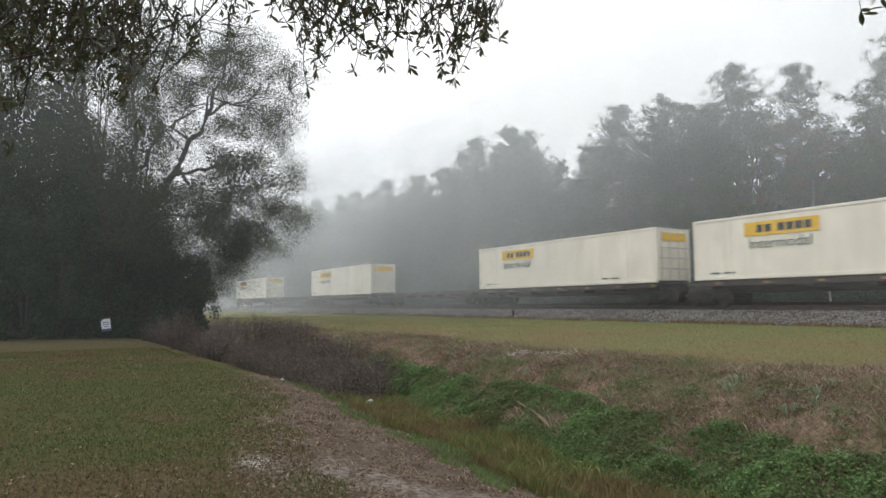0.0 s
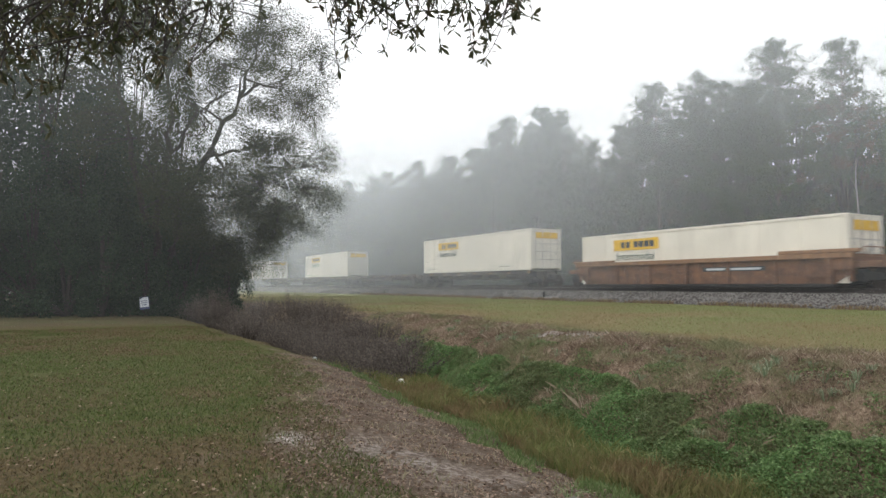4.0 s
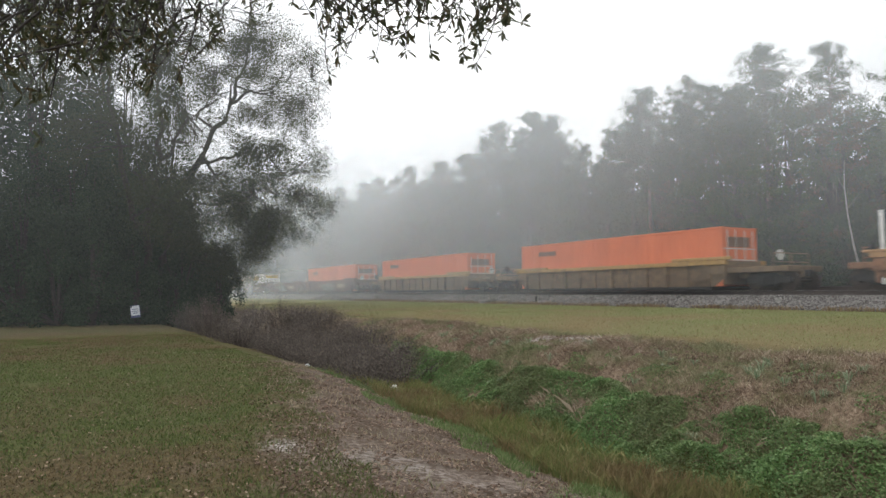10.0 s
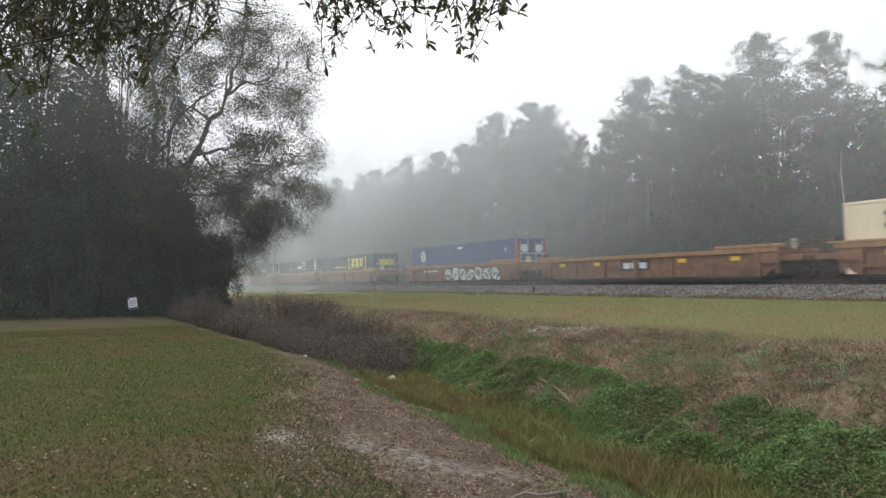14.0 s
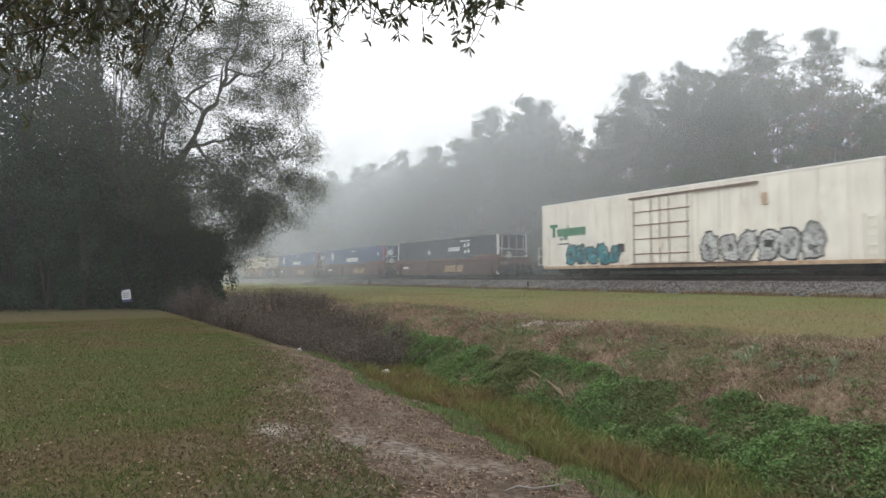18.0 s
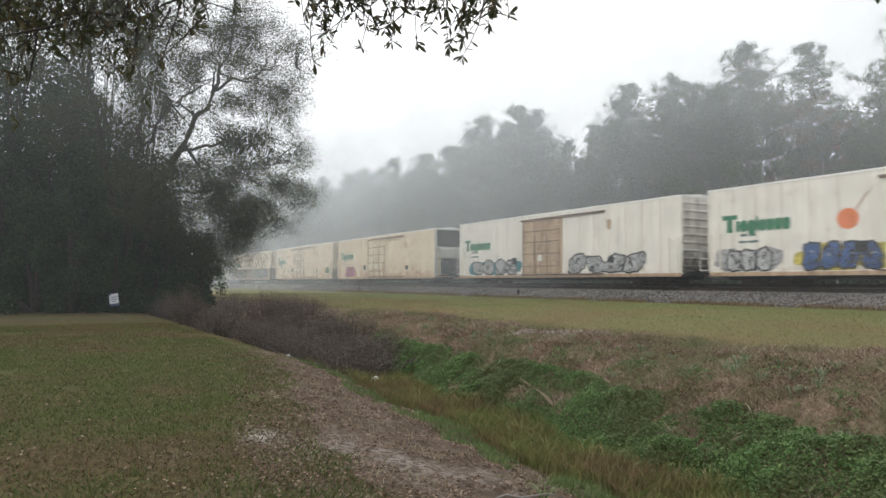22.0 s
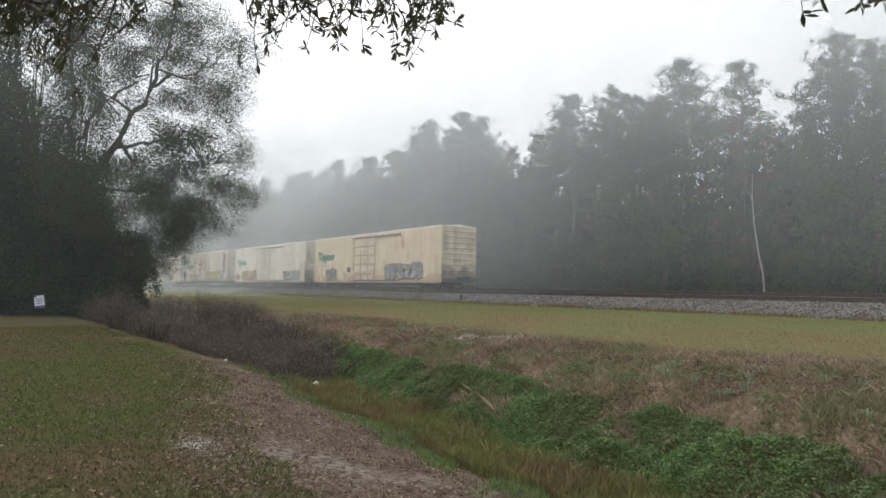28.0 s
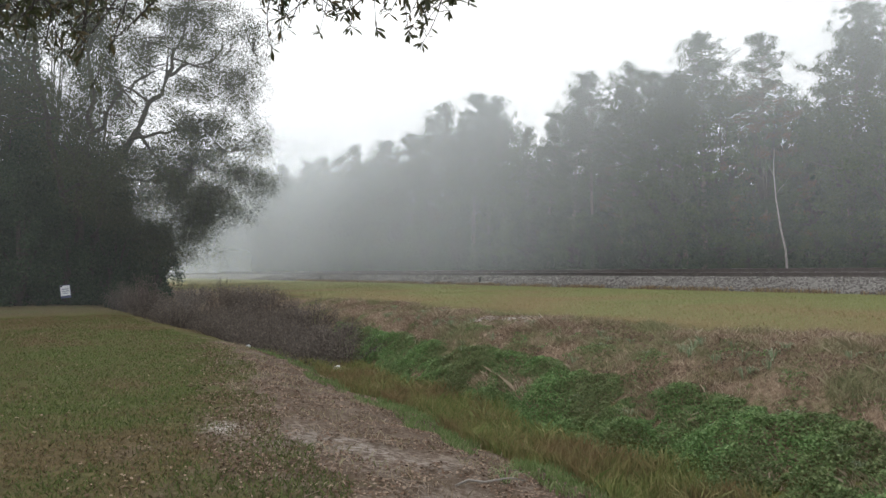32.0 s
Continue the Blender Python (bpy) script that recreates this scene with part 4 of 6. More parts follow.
# leading end at 0 s, kind, paint, label, sprays: (x0, x1, z0, z1, fill, outline, letters)
REEFERS = [
    (424.36, "p", "white", "dirty white boxcar with teal and black sprayed letters", [(2.3, 6.9, 0.75, 1.95, "teal", "black", 5), (12.2, 18.2, 0.75, 2.2, "white", "black", 6)], {"door": "white"}),
    (447.65, "p", "yellowed", "two-tone boxcar, cream above, brown below", [], {}),
    (470.96, "p", "yellowed", "rust-stained yellowish cream boxcar", [(18.6, 19.5, 1.2, 1.8, "green", "yellow", 1)], {}),
    (493.18, "m", "yellowed", "yellowed cream boxcar with pink spray and cooling unit", [(2.3, 4.4, 0.75, 1.75, "pink", "rose", 3)], {}),
    (517.5, "p", "white", "white boxcar with rusty door and grey sprayed letters", [(1.9, 7.2, 0.75, 1.75, "grey", "teal", 4), (12.2, 18.3, 0.75, 1.85, "grey", "black", 4)], {"door": "rustdoor"}),
    (539.59, "m", "white", "white boxcar with an orange fruit emblem and blue spray", [(1.0, 3.2, 0.75, 1.8, "silver", "grey", 3), (4.6, 7.6, 0.75, 1.9, "blue", "yellow", 4), (11.9, 18.2, 0.75, 1.6, "silver", "grey", 6)], {}),
    (564.21, "p", "cream", "cream boxcar covered in red and green sprayed letters", [(1.6, 7.3, 0.75, 1.9, "green", "rose", 5), (10.8, 17.8, 0.75, 2.25, "red", "rose", 5)], {}),
    (586.33, "m", "yellowed", "yellowed cream boxcar with faded green spray", [(2.6, 6.2, 0.75, 1.7, "peach", "rose", 5), (11.6, 16.0, 0.75, 1.75, "green", "teal", 5)], {}),
    (632.2, "p", "cream", "cream boxcar with faded orange and yellow spray", [(0.4, 1.6, 0.8, 1.5, "pink", "rose", 2), (3.2, 7.2, 0.75, 1.9, "peach", "yellow", 4), (15.2, 19.5, 0.75, 1.75, "grey", "black", 5)], {}),
    (655.05, "p", "yellowed", "last boxcar, dirty cream with dark sprayed tags", [(2.5, 4.6, 0.75, 1.75, "grey", "black", 3), (12.9, 18.3, 0.75, 2.05, "grey", "black", 6)], {}),
]
SPRAY["white"] = SPRAY["silver"]
CARS = []
for k, (x0, kind, paint, label, tags, ch) in enumerate(REEFERS):
    car = copy_thing(base_mech if kind == "m" else base_plain, pose(0, 0, 0))
    tagged(car, label)
    repaint(car, {"body": paint, "side_sill": "rustdoor", "door": paint, "ladder": paint, "ribbed_end": "end_" + paint, "rib": "end_" + paint, **ch})
    if k == 1:
        part("lower_panel", Geo().box(-0.003, LB + 0.003, -HALF - 0.009, -HALF + 0.01, 0.66, 2.1).box(LB, LB + 0.11, -HALF, HALF, 0.66, 2.1), PAINT["brown"], car, "brown painted lower side")
        part("patch", Geo().box(13.0, 15.5, -HALF - 0.0105, -HALF, 1.0, 1.8), plain("dull_grey_patch", (0.13, 0.11, 0.095), 0.7, 0, 0.35), car, "dull grey overpainted patch")
        spray_tag(car, 1.0, 7.4, 0.8, 2.0, FRONT, "dusk", "faded", 191, 6, "faded")
        spray_tag(car, 11.7, 18.2, 0.8, 2.05, FRONT, "dusk", "slate", 192, 6, "faded")
        part("lower_panel", Geo().box(7.82, 11.68, -HALF - 0.074, -HALF - 0.05, 0.77, 2.1), PAINT["brown"], car, "brown painted lower door")
    if k == 5:
        part("emblem", Geo().tube([(6.4, FRONT, 2.75), (6.4, FRONT + 0.02, 2.75)], [0.42, 0.42], 24), PAINT["fruit"], car, "orange fruit disc")
        part("emblem", Geo().prism([(6.65, 3.1), (7.15, 3.75), (7.23, 3.75), (6.73, 3.08)], FRONT, FRONT + 0.02), PAINT["rustdoor"], car)
    maker_logo(car, FRONT)
    for q, (a, b, c, d, fill, line, n) in enumerate(tags):
        spray_tag(car, a, b, c, d, FRONT, fill, line, 100 * k + q + 1, n)
    CARS.append((car, x0, 0))


def old_boxcar():
    """An older exterior-post boxcar with wide double doors."""
    L, z0, z1 = 18.9, 0.75, 4.6
    car = thing("boxcar", "rusty older cream boxcar with ribbed sides and yellow-green spray", "boxcar", "boxcars of the train")
    b = part("body", Geo().box(0, L, -1.5, 1.5, z0, z1, 0.03), PAINT["rusty"], car)
    for k in range(16):
        u = 0.4 + k * (L - 0.8) / 15
        if not 6.9 < u < 10.2:
            part("side_post", Geo().box(u - 0.07, u + 0.07, -1.58, -1.49, z0 + 0.05, z1 - 0.08, 0.015), PAINT["rusty"], b)
    part("roof", Geo().box(0, L, -1.55, 1.55, z1, z1 + 0.1, 0.03), PAINT["rusty"], car)
    d = part("door", Geo().box(7.0, 10.2, -1.6, -1.48, z0 + 0.1, z1 - 0.2, 0.02), PAINT["rustdoor"], car, "rusty sliding door")
    for zz in (1.5, 2.3, 3.1, 3.8):
        part("door_rib", Geo().box(7.1, 10.1, -1.66, -1.59, zz, zz + 0.12, 0.02), PAINT["rustdoor"], d)
    part("vent", Geo().box(L - 1.15, L - 0.75, -1.6, -1.49, 1.6, 4.2), m_grille, car, "tall black louvre")
    for k in range(12):
        zz = 0.95 + k * 0.3
        part("rib", Geo().prism([(L, zz - 0.09), (L + 0.09, zz), (L, zz + 0.09)], -1.42, 1.42), PAINT["rusty"], car)
    part("underframe", Geo().box(0.3, L - 0.3, -0.5, 0.5, 0.4, z0).box(6, 12, -1.2, 1.2, 0.45, z0), m_black, car)
    for ex, sgn in ((0, -1), (L, 1)):
        part("coupler", Geo().box(min(ex, ex + sgn * 1.1), max(ex, ex + sgn * 1.1), -0.16, 0.16, 0.7, 1.0, 0.03), m_black, car)
    bogie(car, 2.2), bogie(car, L - 2.2)
    maker_logo(car, -1.576)
    spray_tag(car, 3.0, 6.8, 0.8, 1.7, -1.585, "rose", "peach", 901, 4)
    spray_tag(car, 10.4, 17.0, 0.8, 2.0, -1.585, "yellow", "green", 902, 6)
    return car


CARS.append((old_boxcar(), 609.95, 0))

CL, CH, CW = 16.15, 2.88, 1.3


def container_base(paint, label, ribs=True, posts=None, door="container"):
    """A 53-foot container; x 0 is its leading end, z 0 its floor."""
    c = thing("container", label, "container", "containers on the train")
    b = part("body", Geo().box(0.05, CL - 0.05, -CW + 0.03, CW - 0.03, 0.1, CH - 0.08), PAINT[paint], c)
    if ribs:
        rib = Geo().box(-0.03, 0.03, -0.012, 0.012, 0.14, CH - 0.12).mesh("side_rib", PAINT[paint])
        for k in range(33):
            part("side_rib", rib, None, b, at=(0.4 + k * (CL - 0.8) / 32, -CW + 0.022, 0))
    part("bottom_rail", Geo().box(0, CL, -CW, -CW + 0.1, 0, 0.16, 0.01).box(0, CL, CW - 0.1, CW, 0, 0.16, 0.01), PAINT[paint], c)
    part("top_rail", Geo().box(0, CL, -CW, -CW + 0.08, CH - 0.12, CH, 0.01).box(0, CL, CW - 0.08, CW, CH - 0.12, CH, 0.01), PAINT[paint], c)
    part("roof", Geo().box(0.02, CL - 0.02, -CW + 0.05, CW - 0.05, CH - 0.07, CH - 0.015), PAINT[paint], c)
    for px in (0, 1.95, CL - 2.1, CL - 0.14):
        wide = 0.14 if px in (0, CL - 0.14) else 0.1
        part("corner_post" if wide > 0.12 else "lift_post", Geo().box(px, px + wide, -CW - 0.006, -CW + 0.14, 0, CH, 0.01).box(px, px + wide, CW - 0.14, CW + 0.006, 0, CH, 0.01), PAINT[posts if posts and wide > 0.12 else paint], c)
    for px in (1.95, CL - 2.1):
        part("lift_casting", Geo().box(px - 0.04, px + 0.16, -CW - 0.01, -CW + 0.16, CH - 0.02, CH + 0.1, 0.01), m_black, c)
    e = part("end_door", Geo().box(CL - 0.04, CL + 0.0, -CW + 0.12, -0.01, 0.12, CH - 0.1, 0.01).box(CL - 0.04, CL + 0.0, 0.01, CW - 0.12, 0.12, CH - 0.1, 0.01), PAINT[paint], c, "double end doors")
    for yy in (-0.95, -0.35, 0.35, 0.95):
        part("lock_rod", Geo().tube([(CL + 0.03, yy, 0.15), (CL + 0.03, yy, CH - 0.15)], [0.025, 0.025], 6), m_galv, e)
    for zz in (0.7, 1.25, 1.8):
        part("hinge_bar", Geo().box(CL + 0.0, CL + 0.03, -CW + 0.12, CW - 0.12, zz, zz + 0.05), m_galv, e)
    return c


FACE = -CW + 0.004


def block_mark(c, x, z, w, h, mat):
    """A heavy mark of three notched blocks in a row over a thin bar."""
    for k in range(3):
        u, e = x + k * (w + 0.1), w * 0.16
        g = Geo()
        # rounded bars stacked with narrow gaps, tied at one or both sides
        rows = (2, 3, 2)[k]
        t = h / rows - 0.07
        for q in range(rows):
            z0 = z + q * (t + 0.07 * rows / (rows - 1))
            g.prism([(u + e, z0), (u + w - e, z0), (u + w, z0 + t / 2), (u + w - e, z0 + t), (u + e, z0 + t), (u, z0 + t / 2)], FACE - 0.02, FACE)
        g.box(u + w * 0.3, u + w * 0.7, FACE - 0.0195, FACE, z + 0.05, z + h - 0.05)
        part("emblem", g, mat, c)
    bars([2.6 * w], x + 0.1, z - 0.16, 0.06, mat, c, FACE - 0.012)


def haulier_mark(c, x, z):
    """A yellow panel with dark blocks and, under it, the lettered word."""
    part("panel", Geo().box(x, x + 3.4, FACE - 0.008, FACE + 0.01, z, z + 0.62), PAINT["gold"], c, "yellow name panel")
    bars([0.28, -0.1, 0.3, -0.3, 0.32, -0.07, 0.32, -0.07, 0.34, -0.07, 0.3], x + 0.6, z + 0.14, 0.34, PAINT["ink"], c, FACE - 0.009)
    written("Intermodal", x + 0.18, z - 0.56, 0.46, PAINT["slate"], c, FACE - 0.002)
    part("door_panel", Geo().box(CL + 0.031, CL + 0.04, -0.95, 0.95, 2.2, 2.62), PAINT["gold"], c, "yellow panel on the doors")
    bars([0.5, -0.2, 0.6], 0.9, 0.28, 0.07, PAINT["slate"], c, FACE - 0.002)
    bars([0.5, -0.2, 0.6], 12.2, 0.28, 0.07, PAINT["slate"], c, FACE - 0.002)


WELL_FLOOR, SPINE_TOP = 0.23, 1.22
BOXES = []
first = container_base("container", "white container with a yellow name panel", ribs=False)
haulier_mark(first, 2.75, 1.9)
for k, (x0, z) in enumerate([(-107.92, SPINE_TOP), (-73.94, SPINE_TOP), (-39.56, SPINE_TOP), (-21.13, SPINE_TOP), (13.1, SPINE_TOP), (48.54, SPINE_TOP), (69.96, WELL_FLOOR), (108.46, WELL_FLOOR)]):
    BOXES.append((first if k == 0 else copy_thing(first, pose(0, 0, 0)), x0, z))
late = container_base("container", "white container with the name panel set far back", ribs=False)
haulier_mark(late, 9.2, 1.9)
BOXES.append((late, 131.75, WELL_FLOOR))
orange = container_base("orange", "faded orange container with ribbed sides")
bars([0.3, -0.06, 0.3, -0.06, 0.3, -0.06, 0.3, -0.06, 0.3], 1.9, 2.1, 0.3, PAINT["brown"], orange, FACE - 0.012)
part("door_panel", Geo().box(CL + 0.031, CL + 0.04, -0.9, 0.7, 1.9, 2.4), PAINT["brown"], orange)
for k, x0 in enumerate((170.48, 193.8, 217.13)):
    BOXES.append((orange if k == 0 else copy_thing(orange, pose(0, 0, 0)), x0, WELL_FLOOR))
navy = container_base("navy", "dark navy container with white corner posts", posts="post")
bars([0.22, -0.05, 0.25, -0.05, 0.4, -0.05, 0.3, -0.05, 0.35], 9.2, 1.85, 0.32, PAINT["chalk"], navy, FACE - 0.012)
ring = Geo()
for a in range(4):
    ca, sa = math.cos(a * math.pi / 2), math.sin(a * math.pi / 2)
    ring.prism([(11.95 + u * ca - w * sa, 2.02 + u * sa + w * ca) for u, w in ((0.02, 0.16), (0.26, 0.12), (0.42, 0.3), (0.2, 0.45))], FACE - 0.018, FACE + 0.01)
part("emblem", ring, PAINT["chalk"], navy, "white ring emblem")
part("emblem", Geo().prism([(5.7, 1.85), (5.98, 1.6), (6.26, 1.85), (5.98, 2.1)], FACE - 0.018, FACE), PAINT["chalk"], navy)
bars([0.5, -0.1, 0.8], 11.0, 2.55, 0.1, PAINT["chalk"], navy, FACE - 0.012)
for k, x0 in enumerate((240.4, 259.71, 402.79)):
    BOXES.append((navy if k == 0 else copy_thing(navy, pose(0, 0, 0)), x0, WELL_FLOOR))
teal = container_base("teal", "dark blue-green container with yellow block letters")
for px in (9.0, 13.6):
    tab = px if px > 11 else px + 0.24
    part("stripe", Geo().box(px, px + 0.24, FACE - 0.016, FACE, 1.4, 2.65).box(tab - 0.24, tab + 0.24, FACE - 0.0165, FACE, 2.45, 2.65).box(tab - 0.24, tab + 0.24, FACE - 0.0165, FACE, 1.4, 1.55), PAINT["lemon"], teal)
block_mark(teal, 9.75, 1.62, 1.05, 0.9, PAINT["lemon"])
bars([0.9, -0.2, 1.4, -0.2, 0.8], 4.6, 1.6, 0.13, PAINT["lemon"], teal, FACE - 0.012)
part("door_panel", Geo().box(CL + 0.031, CL + 0.04, -0.8, 0.8, 1.7, 2.3), PAINT["lemon"], teal)
BOXES.append((teal, 278.25, WELL_FLOOR))
blue = container_base("blue", "bright blue container with red corner posts and white emblem", posts="red")
globe = Geo()
for q in range(8):
    zz = -0.44 + 0.125 * q
    ww = math.sqrt(max(0.02, 0.25 - zz * zz))
    globe.box(2.35 - ww, 2.35 + ww, FACE - 0.02, FACE, 2.1 + zz - 0.045, 2.1 + zz + 0.04)
part("emblem", globe, PAINT["chalk"], blue, "white striped round emblem")
written("53", 14.6, 1.95, 0.3, PAINT["chalk"], blue, FACE - 0.012)
bars([0.3, -0.05, 0.4], 8.2, 2.5, 0.12, PAINT["chalk"], blue, FACE - 0.012)
for yy in (-0.62, 0.62):
    part("emblem", Geo().tube([(CL + 0.03, yy, 2.2), (CL + 0.045, yy, 2.2)], [0.3, 0.3], 14), PAINT["chalk"], blue)
BOXES.append((blue, 302.51, WELL_FLOOR))
for x0 in (364.52, 383.54):
    c = copy_thing(blue, pose(0, 0, 0))
    bars([0.42, -0.05, 0.28, -0.05, 0.36, -0.05, 0.3, -0.05, 0.3, -0.05, 0.3, -0.05, 0.3, -0.05, 0.14, -0.05, 0.34], 6.6, 1.45, 0.42, PAINT["chalk"], c, FACE - 0.012, label="white block letters")
    BOXES.append((c, x0, WELL_FLOOR))
cream = container_base("csx_cream", "cream container with dark block letters")
block_mark(cream, 1.5, 1.72, 0.85, 0.78, PAINT["ink"])
bars([0.5, -0.1, 0.5], 14.6, 2.2, 0.3, PAINT["ink"], cream, FACE - 0.012)
BOXES.append((cream, 341.03, WELL_FLOOR))


def well_car(paint, half, label, trim=None, ribs=11):
    """A depressed-centre car for containers; x 0 is mid-car, z 0 the rail head."""
    c = thing("well_car", label, "well car", "container cars of the train")
    s = 8.35
    for y in (-1.345, 1.345):
        sg = -1 if y < 0 else 1
        p = part("side_wall", Geo().prism([(-s, 0.75), (-s + 0.9, 0.12), (s - 0.9, 0.12), (s, 0.75), (s, 1.3), (-s, 1.3)], y - 0.015, y + 0.015), PAINT[paint], c)
        span = lambda a, b: (min(y + sg * a, y + sg * b), max(y + sg * a, y + sg * b))
        # chord_ trims carry the light on this top edge in their colour
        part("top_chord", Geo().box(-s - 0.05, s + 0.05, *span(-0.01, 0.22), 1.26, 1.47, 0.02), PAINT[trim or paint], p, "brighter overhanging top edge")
        part("bottom_chord", Geo().box(-s + 0.8, s - 0.8, *span(0.016, 0.15), 0.06, 0.2, 0.012), m_black, p, "black bottom edge")
        for k in range(ribs):
            u = -7.4 + k * 14.8 / (ribs - 1)
            wide = 0.11 if k % 3 == 0 else 0.05
            part("stiffener", Geo().box(u - wide, u + wide, *span(0.016, 0.2 if k % 3 == 0 else 0.1), 0.2, 1.258), PAINT[paint], p)
        for e in (-1, 1):
            part("gusset", Geo().prism([(e * (s - 0.05), 1.25), (e * (s - 1.3), 1.25), (e * (s - 0.75), 0.78), (e * (s - 0.05), 0.78)][::e], *span(0.017, 0.13)), PAINT[paint], p)
            part("step", Geo().box(min(e * 6.2, e * 7.3), max(e * 6.2, e * 7.3), *span(0.11, 0.19), 0.5, 0.58), PAINT[paint], p)
    part("floor", Geo().box(-s + 0.8, s - 0.8, -1.4, 1.4, 0.13, 0.22), m_black, c)
    for e in (-1, 1):
        x0, x1 = e * (s - 0.1), e * (half - 0.25)
        part("end_platform", Geo().box(min(x0, x1), max(x0, x1), -1.3, 1.3, 0.85, 1.12, 0.03).box(min(x0, x1), max(x0, x1), -0.35, 0.35, 0.6, 0.9), PAINT[paint], c)
        part("bulkhead", Geo().box(min(x0, x0 - e * 0.12), max(x0, x0 - e * 0.12), -1.4, 1.4, 0.3, 1.45), PAINT[paint], c)
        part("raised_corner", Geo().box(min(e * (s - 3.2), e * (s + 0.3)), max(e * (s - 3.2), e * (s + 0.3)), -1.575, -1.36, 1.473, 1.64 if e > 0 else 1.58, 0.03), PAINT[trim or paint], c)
        part("brake_wheel", Geo().tube([(e * (half - 0.95), -0.75, 1.62), (e * (half - 0.9), -0.75, 1.62)], [0.24, 0.24], 14), m_galv if e > 0 else m_black, c)
        rail = Geo()
        for zz in (1.3, 1.7):
            rail.tube([(e * (half - 0.9), -1.3, zz), (e * (half - 0.9), 1.3, zz)], [0.025, 0.025], 5)
        for yy in (-1.3, 0, 1.3):
            rail.tube([(e * (half - 0.9), yy, 1.1), (e * (half - 0.9), yy, 1.72)], [0.025, 0.025], 5)
        part("railing", rail, PAINT[paint], c)
        part("coupler", Geo().box(min(x1, e * half), max(x1, e * half), -0.16, 0.16, 0.62, 0.92, 0.03), m_black, c)
        bogie(c, e * (half - 1.35))
    return c


def spine_car(half):
    c = thing("spine_car", "low sooty spine car with yellow marks along its frame", "spine car", "container cars of the train")
    part("spine", Geo().box(-half + 0.2, half - 0.2, -0.35, 0.35, 0.62, 1.1, 0.03), PAINT["spine"], c)
    for y in (-1.22, 1.1):
        part("edge_beam", Geo().box(-half + 1.0, half - 1.0, y, y + 0.12, 0.92, 1.2, 0.015), PAINT["spine"], c)
    for k in range(7):
        u = -half + 1.6 + k * (2 * half - 3.2) / 6
        part("cross_arm", Geo().box(u - 0.15, u + 0.15, -1.2, 1.2, 0.8, 1.08, 0.02), PAINT["spine"], c)
        part("reflector", Geo().box(u + 0.3, u + 0.62, -1.228, -1.21, 1.02, 1.1), PAINT["ochre"], c)
    for e in (-1, 1):
        part("coupler", Geo().box(min(e * (half - 0.3), e * half), max(e * (half - 0.3), e * half), -0.16, 0.16, 0.65, 0.95, 0.03), m_black, c)
        bogie(c, e * (half - 1.2))
    return c


UNITS = []
sp = spine_car(8.85)
for k, mid in enumerate((-99.8, -82.8, -65.8, -48.5, -31.5, -13.1, 4.2, 21.2, 38.9, 56.6)):
    UNITS.append((sp if k == 0 else copy_thing(sp, pose(0, 0, 0)), mid))


def well_set(paint, half, mids, label, trim=None, ribs=4):
    w = well_car(paint, half, label, trim, ribs)
    out = [w if k == 0 else copy_thing(w, pose(0, 0, 0)) for k in range(len(mids))]
    UNITS.extend(zip(out, mids))
    return out


h = CL / 2
SIDE = -1.362
a, b, c = well_set("well_rust", 9.6, (69.96 + h, 89.2 + h, 108.46 + h), "orange-brown weathered well car", "chord_rust", 7)
for w in (b,):
    part("panel", Geo().box(-1.0, 0.8, SIDE - 0.03, SIDE + 0.01, 0.62, 1.12), PAINT["ink"], w, "black name panel")
    bars([0.42, -0.08, 0.42, -0.08, 0.42], -0.85, 0.72, 0.3, PAINT["chalk"], w, SIDE - 0.032)
for w in (a, c):
    part("panel", Geo().box(1.0, 4.4, SIDE - 0.03, SIDE + 0.01, 0.82, 1.02), PAINT["ink"], w)
    bars([1.1, -0.3, 1.6], 1.2, 0.87, 0.1, PAINT["chalk"], w, SIDE - 0.032)
for w in well_set("well_red", 9.6, (131.75 + h, 151.1 + h, 170.48 + h), "dark red-brown well car with faded white blocks"):
    bars([0.6, -0.1, 0.6, -0.1, 0.55, -0.1, 0.55], 2.4, 0.62, 0.42, plain("faded_yellow_letters", (0.25, 0.18, 0.11), 0.7, 0, 0.4), w, SIDE - 0.03, "emblem", 0.2)
    bars([0.7, -0.2, 1.2], -3.6, 0.7, 0.24, plain("faded_letters", (0.3, 0.24, 0.2), 0.7, 0, 0.4), w, SIDE - 0.03)
    spray_tag(w, -1.6, 1.7, 0.3, 1.22, SIDE - 0.21, "dusk", "faded", 55, 4, "faded")
well_set("well_olive", 11.6, (193.8 + h, 217.13 + h), "dusty olive-brown well car with yellow top edge", "ochre", 12)
well_set("well_tan", 9.6, (240.4 + h, 259.71 + h, 278.25 + h), "tan-brown well car with stiffened sides", "chord_tan", 7)
a, b, c = well_set("well_rust", 9.6, (302.51 + h, 321.8 + h, 341.03 + h), "orange-brown sprayed well car", "chord_rust", 7)
spray_tag(a, -1.5, 6.4, 0.22, 1.25, SIDE - 0.21, "silver", "black", 71, 7)
bars([0.5, -0.2, 0.7, -0.2, 0.9], -5.5, 0.95, 0.15, PAINT["chalk"], a, SIDE - 0.03)
part("panel", Geo().box(-1.2, 0.9, SIDE - 0.03, SIDE + 0.01, 0.6, 1.15), PAINT["ink"], b, "black name panel")
bars([0.5, -0.1, 0.5, -0.1, 0.5], -1.0, 0.72, 0.32, PAINT["chalk"], b, SIDE - 0.032)
